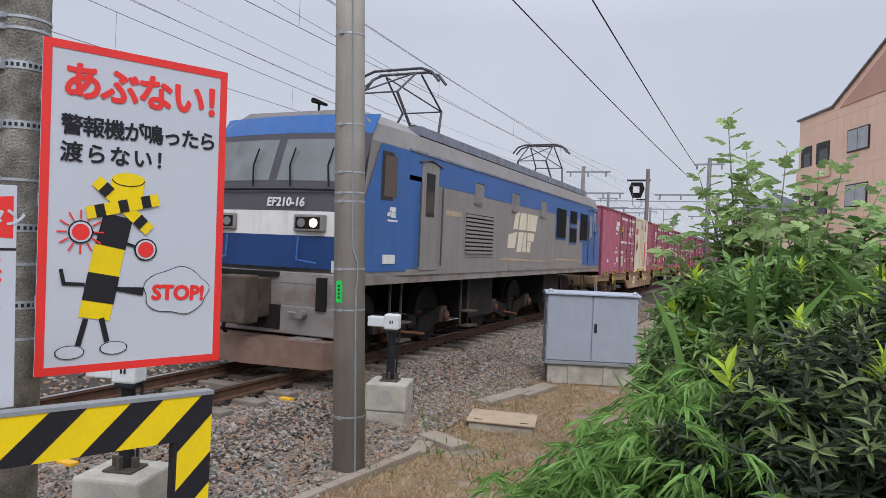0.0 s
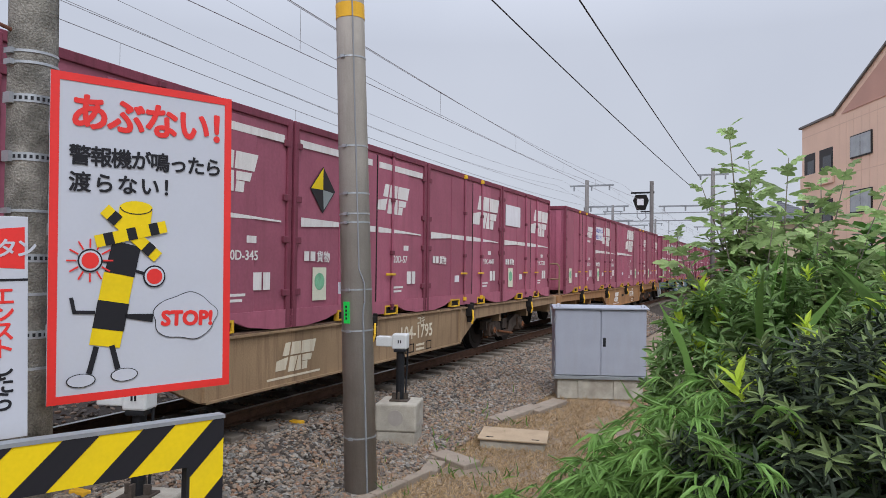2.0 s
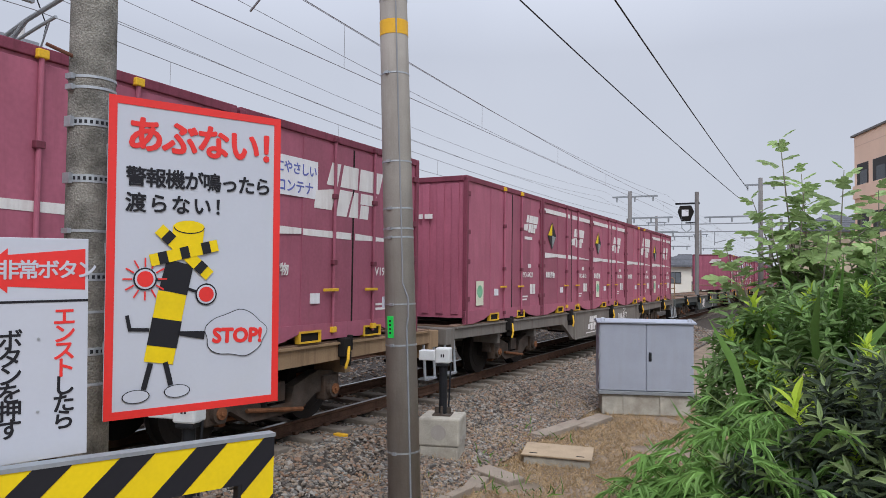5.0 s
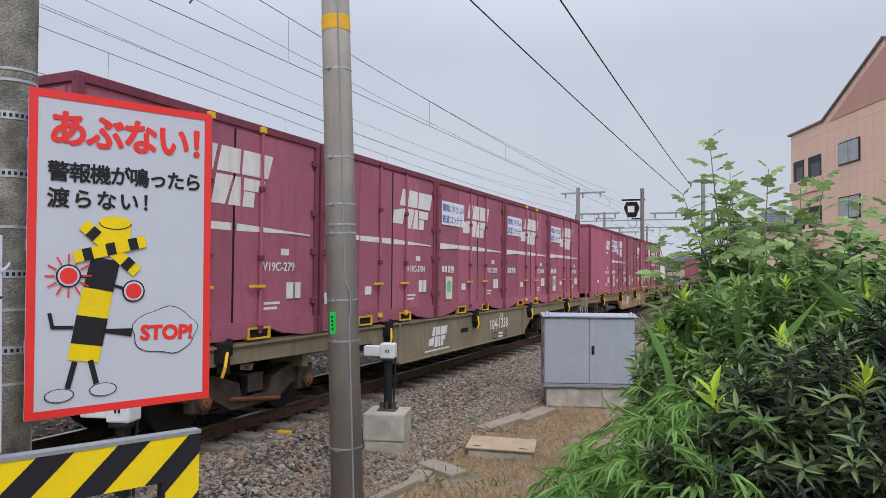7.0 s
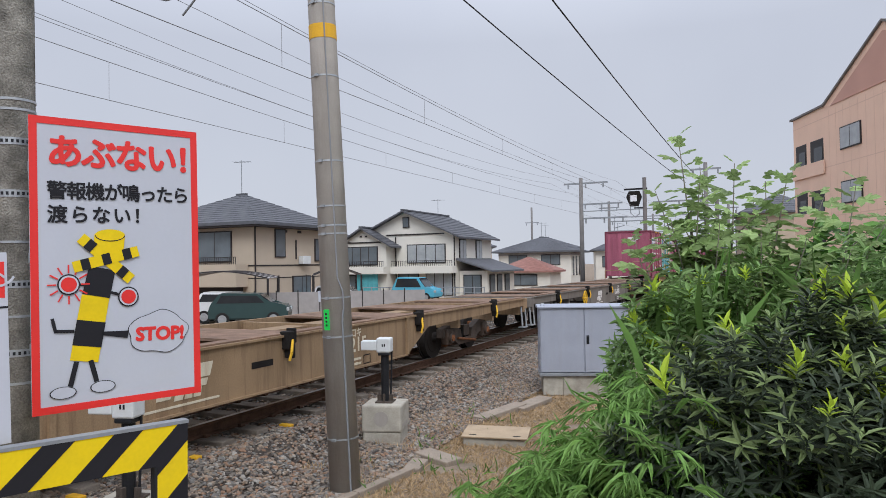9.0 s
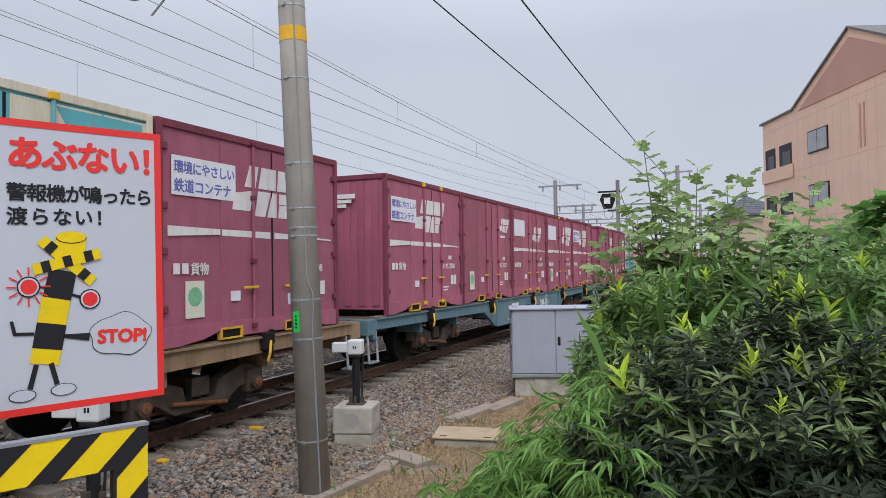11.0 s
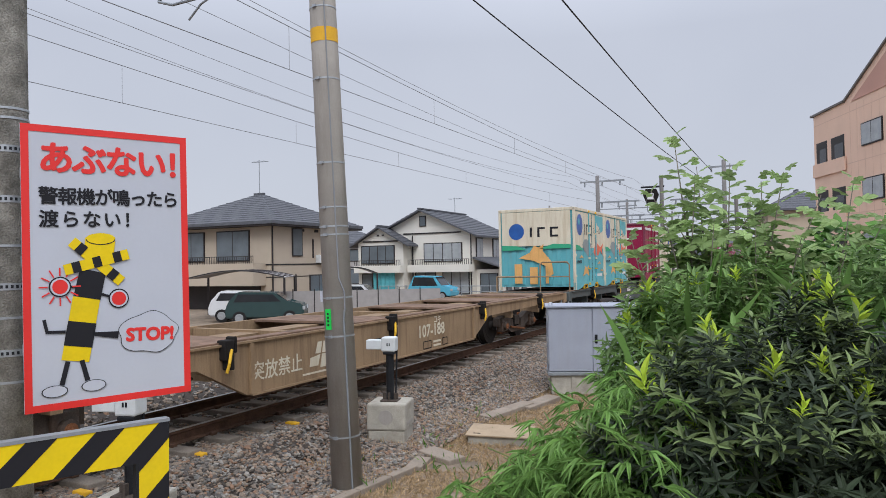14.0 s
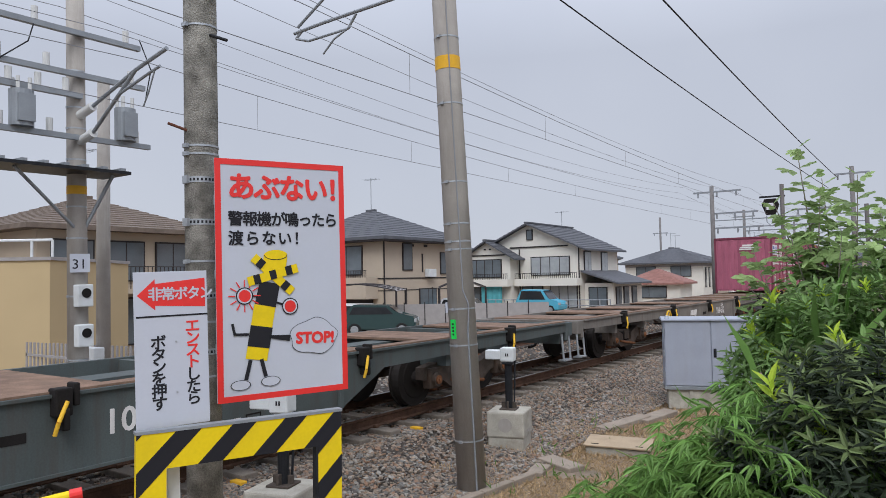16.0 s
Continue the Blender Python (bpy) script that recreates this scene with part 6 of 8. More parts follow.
def sagging(x, z0, sag, y0, y1, n=8, x1=None):
    return [(x + ((x1 or x) - x) * i / n, y0 + (y1 - y0) * i / n, z0 - sag * 4 * (i / n) * (1 - i / n)) for i in range(n + 1)]


SPANS = [(-34, 5.85), (5.85, 46.0), (46.0, 92.0), (92.0, 140.0)]
for xc, zc, zm, y_off in ((XC, 5.10, 5.88, 0.0), (XF, 5.02, 5.80, 0.4)):
    pts = [(xc, -40, zc), (xc, 140, zc)]
    wire("contact_wire", pts, 0.0065, WIREGREY, "copper contact wire over the track")
    for a, b in SPANS:
        m = sagging(xc, zm, 0.40, a, b, 14)
        wire("messenger_wire", m, 0.007, WIREGREY, "messenger wire carrying the contact wire")
        L = b - a
        n = max(4, round(L / 5))
        segs = []
        for i in range(n):
            f = (i + 0.5) / n
            z = zm - 0.40 * 4 * f * (1 - f)
            segs.append(((xc, a + L * f, z), (xc, a + L * f, zc)))
        if a < 60:
            solid("dropper", rods(segs, 0.004, 5), WIREGREY, "thin droppers between messenger and contact wire", "overhead wire", kind="structure")
for x, z, sag, mm in ((-8.6, 7.3, 0.5, WIREGREY), (-9.4, 7.1, 0.5, WIREGREY), (-12.6, 7.7, 0.6, WIREGREY), (-13.0, 7.4, 0.6, WIREGREY), (-11.4, 6.6, 0.4, WIREGREY)):
    for a, b in SPANS:
        wire("feeder_wire", sagging(x, z, sag, a, b, 12), 0.0065, mm, "thin feeder wire beside the tracks")
wire("overhead_cable", [(-6.31 + 2.01 * (y / 46), y, 8.63 - 1.70 * y / 46 - 0.0004 * y * (46 - y)) for y in range(-23, 47, 3)], 0.017, WIRE, "thick black overhead cable along the tracks")
wire("overhead_cable", [(-3.48 - 0.33 * (y / 46), y, 7.73 - 0.25 * y / 46 - 0.0004 * y * (46 - y)) for y in range(-23, 47, 3)], 0.017, WIRE, "thick black overhead cable beside the verge")


# ---- far masts, portal and signal ----
# Darker copy of the concrete: the masts' silhouette tone against the sky, as colour.
FARCONCRETE = mat("silhouette_grey_concrete", (0.19, 0.18, 0.175), 0.9, vary=0.12, bump=0.1)


def far_mast(x, y, h, arms, material=FARCONCRETE, r=0.16):
    t = thing("far_mast", "distant concrete catenary mast with cross arms", "pole", pose(x, y, -0.5), group="distant masts")
    bm = bmesh.new()
    rod(bm, (0, 0, 0), (0, 0, h), r, r * 0.75, seg=16)
    part("shaft", bm, material, t, smooth=True)
    for z, a, b in arms:
        arm = part("cross_arm", boxes((a, b, -0.05, 0.05, z - 0.05, z + 0.05)), GREYPIPE, t)
        for i in range(3):
            u = a + (b - a) * (0.1 + 0.4 * i)
            if abs(u) > 0.2:
                part("insulator", rods([((u, 0, z - 0.05), (u, 0, z - 0.32))], 0.05, 8), GREYPIPE, arm)
    return t


far_mast(-10.45, 44.0, 7.9, [(7.55, -1.1, 1.7), (6.2, 0, 2.6), (5.3, 0, 2.9)])
far_mast(-3.1, 46.0, 8.6, [(8.2, -0.9, 0.9), (6.3, -3.2, 0)])
far_mast(-3.2, 92.0, 8.6, [(8.0, -0.9, 0.9), (6.3, -3.4, 0)])
far_mast(-13.0, 92.0, 8.6, [(8.0, -0.9, 0.9), (6.3, 0, 3.2)])
far_mast(-13.2, 66.0, 8.2, [(7.6, -0.9, 0.9), (6.3, 0, 3.2), (5.4, 0, 3.0)])
far_mast(-3.0, 70.0, 8.0, [(7.4, -0.9, 0.9), (6.3, -3.4, 0)])
por = thing("catenary_portal", "distant steel catenary portal across the tracks", "portal", pose(0, 56.0, -0.5))
part("beam", boxes((-13.5, -3.0, -0.05, 0.05, 6.0, 6.07), (-13.5, -3.0, -0.05, 0.05, 6.6, 6.67)), GREYPIPE, por)
for x in (-13.4, -3.1):
    part("leg", rods([((x, 0, 0), (x, 0, 7.2))], 0.14, 12), FARCONCRETE, por)
for x in (XC, XF):
    part("drop_arm", rods([((x - 0.5, 0, 6.0), (x - 0.5, 0, 5.0)), ((x - 0.5, 0, 5.2), (x + 0.3, 0, 5.4))], 0.03, 6), GREYPIPE, por)

sg = thing("railway_signal", "dark five-sided railway signal plate with a pale square on a pole", "railway signal", pose(-6.0, 40.8, -0.5))
part("signal_pole", rods([((0, 0, 0), (0, 0, 7.3))], 0.11, 14), FARCONCRETE, sg)
part("signal_arm", boxes((-1.15, 0.15, -0.04, 0.04, 6.62, 6.72), (-0.6, 0.0, -0.03, 0.03, 5.55, 5.62)), DARKSTEEL, sg)
b = part("signal_plate", prism(bmesh.new(), [(-0.82, 5.68), (-0.36, 5.68), (-0.16, 6.22), (-0.30, 6.55), (-0.88, 6.55), (-1.02, 6.22)], "y", -0.10, 0.10), UNDER, sg)
part("signal_lens", boxes((-0.78, -0.42, -0.13, -0.10, 5.95, 6.32), bev=0.03), PATCHWHITE, b, "pale square lens")
part("signal_bracket", chain([(-0.35, 0, 5.65), (-0.3, 0, 5.25), (-0.55, 0, 5.05), (-0.8, 0, 5.3), (-0.8, 0, 5.65)], 0.025), GREYPIPE, sg)


# ---- houses ----
def house_window(parent, m, w, h, frame=DARKTRIM, glass=WINDOWGLASS, panes=2, deep=0.07):
    win = part("window", boxes((0, w, -deep, 0.06, 0, h), bev=0.01), frame, parent)
    win.matrix_basis = m
    pw = (w - 0.08) / panes
    for i in range(panes):
        part("pane", boxes((0.04 + i * pw + 0.03, 0.04 + (i + 1) * pw - 0.03, -deep - 0.012, -deep + 0.01, 0.07, h - 0.07)), glass if i % 2 == 0 else (CURTAIN if glass is CURTAIN else glass), win)
    return win


def balcony(parent, m, w, d, h, wall, rail):
    b = part("balcony", boxes((0, w, -d, 0, -0.15, 0.0), (0, w, -d, -d + 0.10, 0.0, h), (0, 0.10, -d + 0.1, 0, 0.0, h), (w - 0.10, w, -d + 0.1, 0, 0.0, h)), wall, parent)
    b.matrix_basis = m
    if rail:
        n = int(w / 0.14)
        part("balcony_rail", rods([((0.03, -d + 0.05, h + 0.42), (w - 0.03, -d + 0.05, h + 0.42))] + [((0.05 + i * (w - 0.1) / n, -d + 0.05, h), (0.05 + i * (w - 0.1) / n, -d + 0.05, h + 0.42)) for i in range(n + 1)], 0.02, 5), DARKTRIM, b)
    return b


def hip_roof(parent, x0, x1, y0, y1, z, h, over, material, name="roof", ridge_x=True, courses=14):
    """A hipped roof laid in overlapping courses."""
    r = None
    bm = bmesh.new()
    x0, x1, y0, y1 = x0 - over, x1 + over, y0 - over, y1 + over
    half = min(x1 - x0, y1 - y0) / 2
    box(bm, x0, x1, y0, y1, z - 0.16, z)
    prev = None
    for i in range(courses):
        f0, f1 = i / courses, (i + 1) / courses
        a = [(x0 + half * f0, y0 + half * f0), (x1 - half * f0, y0 + half * f0), (x1 - half * f0, y1 - half * f0), (x0 + half * f0, y1 - half * f0)]
        b = [(x0 + half * f1, y0 + half * f1), (x1 - half * f1, y0 + half * f1), (x1 - half * f1, y1 - half * f1), (x0 + half * f1, y1 - half * f1)]
        zl, zu = z + h * f0 + 0.03, z + h * f1
        lo0 = [bm.verts.new((*p, z + h * f0)) for p in a]
        lo = [bm.verts.new((*p, zl)) for p in a]
        up = [bm.verts.new((*p, zu)) for p in b]
        for j in range(4):
            k = (j + 1) % 4
            bm.faces.new((lo0[j], lo0[k], lo[k], lo[j]))
            bm.faces.new((lo[j], lo[k], up[k], up[j]))
    bmesh.ops.remove_doubles(bm, verts=bm.verts, dist=0.002)
    r = part(name, bm, material, parent)
    if abs((x1 - x0) - (y1 - y0)) > 0.3:
        cx, cy = (x0 + x1) / 2, (y0 + y1) / 2
        if x1 - x0 > y1 - y0:
            part("ridge", boxes((x0 + half - 0.1, x1 - half + 0.1, cy - 0.12, cy + 0.12, z + h - 0.06, z + h + 0.10)), material, r)
        else:
            part("ridge", boxes((cx - 0.12, cx + 0.12, y0 + half - 0.1, y1 - half + 0.1, z + h - 0.06, z + h + 0.10)), material, r)
    return r


def gable_roof(parent, x0, x1, y0, y1, z, h, over, material, wall, courses=12):
    """Ridge along y; gable ends at y0 and y1."""
    cx = (x0 + x1) / 2
    bm = bmesh.new()
    slope = h / ((x1 - x0) / 2)
    for s in (-1, 1):
        w = (x1 - x0) / 2 + over
        for i in range(courses):
            u0, u1 = w * (1 - i / courses), w * (1 - (i + 1) / courses)
            za, zb = z + h - slope * u0, z + h - slope * u1
            v = [(cx + s * u0, y0 - over, za), (cx + s * u0, y1 + over, za), (cx + s * u1, y1 + over, zb), (cx + s * u1, y0 - over, zb)]
            lo = [bm.verts.new((p[0], p[1], p[2] - 0.10)) for p in v]
            hi = [bm.verts.new((p[0], p[1], p[2] + (0.05 if k < 2 else 0.01))) for k, p in enumerate(v)]
            bm.faces.new(hi)
            bm.faces.new(lo[::-1])
            for k in range(4):
                bm.faces.new((lo[k], lo[(k + 1) % 4], hi[(k + 1) % 4], hi[k]))
    bmesh.ops.remove_doubles(bm, verts=bm.verts, dist=0.002)
    r = part("roof", bm, material, parent)
    part("ridge", boxes((cx - 0.13, cx + 0.13, y0 - over, y1 + over, z + h, z + h + 0.12)), material, r)
    bm = bmesh.new()
    prism(bm, [(x0, z - 0.05), (x1, z - 0.05), (cx, z + h - 0.08)], "y", y0 + 0.004, y1 - 0.004)
    part("gable_wall", bm, wall, parent)
    return r


def downpipe(parent, x, y, z0, z1):
    return part("downpipe", rods([((x, y, z0), (x, y, z1))], 0.045, 8), DARKTRIM, parent)


def antenna(x, y, z, h):
    t = thing("roof_antenna", "thin television antenna on a roof mast", "antenna", pose(x, y, z), group="television antennas")
    part("antenna_mast", rods([((0, 0, -1.0), (0, 0, h))], 0.025, 6), GREYPIPE, t)
    part("antenna_boom", rods([((-0.6, 0, h - 0.1), (0.6, 0.2, h - 0.1))], 0.016, 5), GREYPIPE, t)
    part("antenna_element", rods([((-0.5 + 0.25 * i, -0.35 + 0.05 * i, h - 0.1), (-0.5 + 0.25 * i, 0.4, h - 0.1)) for i in range(5)], 0.010, 4), GREYPIPE, t)
    return t


# beige house with a hipped slate roof: near corner at its own origin, one wall along +x, one along +y
HB = -0.6
h1 = thing("house", "beige stucco two-storey house with a dark hipped slate roof and balcony", "house", pose(-26.8, 32.0, HB, 0, 0, 90), group="houses beyond the railway")
part("wall", boxes((0, 8.0, 0, 8.6, 0, 5.2)), STUCCO_BEIGE, h1)
hip_roof(h1, 0, 8.0, 0, 8.6, 5.25, 2.15, 0.75, SLATE)
part("eave_board", boxes((-0.7, 8.7, -0.7, 9.3, 4.98, 5.10)), DARKTRIM, h1)
part("floor_band", boxes((-0.03, 8.03, -0.03, 8.63, 2.68, 2.76)), DARKTRIM, h1)
part("floor_band", boxes((-0.02, 8.02, -0.02, 8.62, 1.95, 2.0)), DARKTRIM, h1)
house_window(h1, pose(1.9, 0, 3.2), 1.0, 1.75, panes=1)
house_window(h1, pose(6.0, 0, 2.95), 1.3, 1.5, panes=2)
house_window(h1, pose(3.6, 0, 0.55), 1.9, 1.5)
for x in (2.75, 4.2):
    part("vent", boxes((x, x + 0.35, -0.05, 0, 4.74, 4.9)), DARKTRIM, h1)
part("slot_window", boxes((3.95, 4.07, -0.04, 0, 3.1, 4.3)), DARKTRIM, h1)
for y0, w in ((1.6, 2.6), (5.2, 2.2)):
    house_window(h1, pose(0, y0 + w, 2.95, 0, 0, -90), w, 1.85)
balcony(h1, pose(-0.002, 7.6, 1.65, 0, 0, -90), 7.2, 1.1, 1.15, STUCCO_BEIGE, True)
# Dark slab on the wall, coloured as the shade inside the carport opening.
part("carport_opening", boxes((-0.03, 0.0, 0.8, 7.4, 0.0, 1.45)), DARKTRIM, h1)
for x in (0.06, 2.2, 5.0):
    downpipe(h1, x, -0.06, 0, 5.0 if x < 1 else 2.1)
part("air_unit", boxes((4.25, 5.05, -0.4, -0.02, 2.78, 3.3), bev=0.03), BOXWHITE, h1)
antenna(-31.1, 36.0, 6.5, 2.6)

# white house with crossed gables
h2 = thing("house", "white stucco two-storey house with grey gabled tile roofs and balconies", "house", pose(-31.0, 48.4, HB, 0, 0, 0), group="houses beyond the railway")
h2.scale = (1.17, 1, 1)
part("wall", boxes((0.6, 8.0, 0.9, 8.6, 0, 5.0), (-0.2, 3.4, -0.4, 0.9, 0, 4.4)), STUCCO_WHITE, h2)
gable_roof(h2, 0.6, 8.0, 0.9, 8.6, 5.0, 1.95, 0.55, SLATE, STUCCO_WHITE)
gable_roof(h2, -0.3, 3.5, -0.4, 3.0, 4.4, 1.25, 0.45, SLATE, STUCCO_WHITE)
part("eave_trim", boxes((2.8, 7.2, 0.83, 0.9, 5.0, 5.1), (0.2, 3.0, -0.47, -0.4, 4.42, 4.52)), DARKTRIM, h2)
house_window(h2, pose(0.05, -0.4, 2.65), 2.7, 1.5, panes=4)
house_window(h2, pose(4.4, 0.9, 2.75), 2.9, 1.5, panes=4, glass=CURTAIN)
house_window(h2, pose(4.1, 0.9, 5.6), 0.5, 0.85, panes=1)
part("gable_vent", boxes((1.35, 1.5, -0.46, -0.4, 4.9, 5.02), (1.75, 1.9, -0.46, -0.4, 4.9, 5.02)), DARKTRIM, h2)
house_window(h2, pose(0.1, -0.4, 0.1), 2.6, 1.8, panes=3)
house_window(h2, pose(3.7, 0.9, 0.25), 1.6, 1.9, panes=2)
house_window(h2, pose(5.8, 0.9, 0.2), 2.0, 1.8, panes=3, glass=CURTAIN)
balcony(h2, pose(-0.2, -0.4, 2.1), 3.7, 0.7, 0.42, STUCCO_WHITE, True)
balcony(h2, pose(3.5, 0.9, 2.1), 4.6, 0.9, 0.42, STUCCO_WHITE, True)
house_window(h2, pose(8.0, 1.6, 2.9, 0, 0, 90), 1.3, 1.7, glass=CURTAIN)
house_window(h2, pose(8.0, 5.0, 2.9, 0, 0, 90), 1.3, 1.7, glass=CURTAIN)
part("annex_wall", boxes((8.02, 10.0, 1.6, 7.8, 0, 2.1)), STUCCO_WHITE, h2)
bm = bmesh.new()
prism(bm, [(8.02, 2.95), (10.6, 2.0), (10.6, 2.12), (8.02, 3.10)], "y", 0.9, 8.4)
part("lean_to_roof", bm, SLATE, h2)
for y in (2.0, 3.6, 5.4):
    house_window(h2, pose(10.0, y, 0.3, 0, 0, 90), 1.1, 1.5)
house_window(h2, pose(8.3, 1.6, 0.3), 1.3, 1.5)
for x in (3.55, 7.95):
    downpipe(h2, x, 0.82, 0, 4.9)
antenna(-26.0, 55.5, 6.2, 1.6)

# hipped grey house and the red-tiled low house
h3 = thing("house", "distant grey house with a dark hipped roof", "house", pose(-28.2, 76.5, HB, 0, 0, 4), group="houses beyond the railway")
part("wall", boxes((0, 8.4, 0, 8, 0, 4.0)), STUCCO_WHITE, h3)
hip_roof(h3, 0, 8.4, 0, 8, 4.0, 1.7, 0.7, SLATE)
for x in (1.2, 5.0):
    house_window(h3, pose(x, 0, 2.4), 2.2, 1.2)
part("dark_trim_band", boxes((-0.02, 8.42, -0.02, 8.02, 3.5, 3.8)), STUCCO_GREY, h3)
for y in (1.0, 3.0, 5.0):
    house_window(h3, pose(8.4, y, 1.2, 0, 0, 90), 0.7, 2.2, panes=1)
h4 = thing("house", "low house with a red tiled hipped roof", "house", pose(-23.6, 63.5, HB, 0, 0, 4), group="houses beyond the railway")
part("wall", boxes((0, 5.2, 0, 5.0, 0, 1.9)), STUCCO_WHITE, h4)
hip_roof(h4, 0, 5.2, 0, 5.0, 1.9, 1.35, 0.45, TILERED)
house_window(h4, pose(0.8, 0, 0.5), 3.2, 1.1)
h5 = thing("house", "distant pale house with a grey hipped roof", "house", pose(-19.5, 88.0, HB, 0, 0, 15), group="houses beyond the railway")
part("wall", boxes((0, 6, 0, 7, 0, 4.2)), STUCCO_WHITE, h5)
hip_roof(h5, 0, 6, 0, 7, 4.2, 1.5, 0.6, SLATE)
for x in (0.8, 3.4):
    house_window(h5, pose(x, 0, 2.0), 1.4, 1.4)
for x, y, rz, w, mm in ((-46, 60, 30, 9, STUCCO_GREY), (-40, 80, 25, 9, STUCCO_TAN), (-34, 100, 20, 9, STUCCO_WHITE), (-24, 118, 10, 10, STUCCO_WHITE), (-16, 130, 5, 9, STUCCO_TAN), (-50, 38, 50, 10, STUCCO_TAN)):
    h = thing("house", "distant two-storey house with a dark roof", "house", pose(x, y, HB, 0, 0, rz), group="houses beyond the railway")
    part("wall", boxes((0, w, 0, 8, 0, 4.9)), mm, h)
    hip_roof(h, 0, w, 0, 8, 4.9, 1.7, 0.6, SLATE, courses=8)
    for wx in (1.0, 4.8):
        house_window(h, pose(wx, 0, 3.0), 2.2, 1.3)
        house_window(h, pose(wx, 0, 0.6), 2.2, 1.6)
for x, y, z, hh in ((-24.3, 80.8, 4.9, 2.0), (-17.5, 92.2, 4.9, 2.2), (-31.1, 105.3, 5.8, 2.2), (-37.6, 85.5, 5.8, 2.2)):
    antenna(x, y, z, hh)
far_mast(-26.5, 84, 9.5, [(7.6, -0.9, 0.9)], r=0.15)

# brown tiled house with a long balcony
h0 = thing("house", "cream two-storey house with brown tiled hipped roof and railed gallery", "house", pose(-27.0, 12.0, HB, 0, 0, 90), group="houses beyond the railway")
part("wall", boxes((0, 7.4, 0, 7, 0, 4.9)), STUCCO_TAN, h0)
hip_roof(h0, 0, 7.4, 0, 7, 4.95, 1.6, 0.7, TILEBROWN)
for i in range(3):
    house_window(h0, pose(0.5 + i * 2.2, 0, 2.75), 1.7, 1.7)
    house_window(h0, pose(0.5 + i * 2.2, 0, 0.1), 1.7, 2.0)
gal = part("gallery", boxes((-0.2, 7.6, -1.0, 0.0, 2.25, 2.45)), STUCCO_TAN, h0)
part("gallery_rail", rods([((-0.2, -0.95, 3.35), (7.6, -0.95, 3.35))] + [((-0.2 + i * 0.19, -0.95, 2.45), (-0.2 + i * 0.19, -0.95, 3.35)) for i in range(41)], 0.02, 5), DARKTRIM, gal)
for x in (0.0, 2.5, 5.0, 7.4):
    part("gallery_post", boxes((x - 0.06, x + 0.06, -0.98, -0.88, 0, 2.3)), DARKTRIM, gal)
part("air_unit", boxes((1.4, 2.2, -0.8, -0.4, 2.5, 3.1), bev=0.03), BOXWHITE, h0)
antenna(-30.5, 15.7, 5.8, 2.4)

fb = thing("flat_roof_building", "plain beige flat-roofed building with a white roof rail", "building", pose(-20.0, 9.1, HB, 0, 0, 35))
part("wall", boxes((-7.0, 0, 0, 5.0, 0, 3.35)), BEIGEWALL, fb)
part("parapet", boxes((-7.05, 0.05, -0.05, 5.05, 3.35, 3.45)), FENCEGREY, fb)
part("roof_rail", rods([((-3.0, 0.3, 3.95), (-0.1, 0.3, 3.95)), ((-3.0, 0.3, 3.45), (-3.0, 0.3, 3.95)), ((-0.7, 0.3, 3.45), (-0.7, 0.3, 3.95)), ((-0.1, 0.3, 3.45), (-0.1, 0.3, 3.95))], 0.04, 6), BOXWHITE, fb)

# ---- pink building beside the line ----
pk = thing("apartment_building", "pink panelled three-storey building with a stepped gable roofline", "building", pose(1.95, 49.6, -0.5, 0, 0, -68.3))
bm = bmesh.new()
prism(bm, [(0, 0), (16.6, 0), (16.6, 11.3), (10.3, 14.2), (4.1, 11.35), (0, 11.3)], "y", 0, 9.0)
part("wall", bm, STUCCO_PINK, pk)
part("gable_panel", prism(bmesh.new(), [(4.9, 11.2), (16.0, 11.2), (10.3, 13.75)], "y", -0.05, -0.004), PINKDARK, pk, "darker pink gable panel")
bm = bmesh.new()
for a, b in (((-0.25, 11.3), (4.1, 11.35)), ((4.0, 11.3), (10.3, 14.2)), ((10.3, 14.2), (16.9, 11.15))):
    prism(bm, [a, b, (b[0], b[1] + 0.12), (a[0], a[1] + 0.12)], "y", -0.12, 9.1)
part("roof_edge", bm, FARCONCRETE, pk, "thin grey roof edge")
for z in (2.1, 4.9, 7.75, 10.65):
    part("panel_joint", boxes((0.0, 16.6, -0.006, 0.0, z, z + 0.05)), PINKJOINT, pk)
for i in range(16):
    part("panel_joint", boxes((4.6 + i * 0.78, 4.625 + i * 0.78, -0.005, 0.0, 0, 11.0)), PINKJOINT, pk)
part("vent_strip", boxes((11.0, 11.12, -0.03, 0.0, 8.0, 10.2), (11.35, 11.47, -0.03, 0.0, 8.0, 10.2)), PINKDARK, pk)
for z in (2.3, 5.2, 8.2):
    house_window(pk, pose(5.9, 0, z + 0.3), 2.15, 1.25, panes=2, glass=CURTAIN)
    house_window(pk, pose(13.6, 0, z + 0.3), 2.2, 1.7, panes=2)
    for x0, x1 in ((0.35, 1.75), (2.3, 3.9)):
        # Flat dark plate on the wall: the loggia's shade put into its colour.
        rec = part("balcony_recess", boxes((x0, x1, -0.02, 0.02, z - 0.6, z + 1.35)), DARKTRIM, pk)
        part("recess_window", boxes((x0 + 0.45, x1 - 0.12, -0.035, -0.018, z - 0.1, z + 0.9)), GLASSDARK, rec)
    part("balcony_parapet", boxes((0.0, 4.1, -0.12, -0.036, z - 0.75, z + 0.05)), STUCCO_PINK, pk)
hs = thing("house", "distant house with a dark tiled roof beside the pink building", "house", pose(-1.4, 70, HB, 0, 0, 10), group="houses beyond the railway")
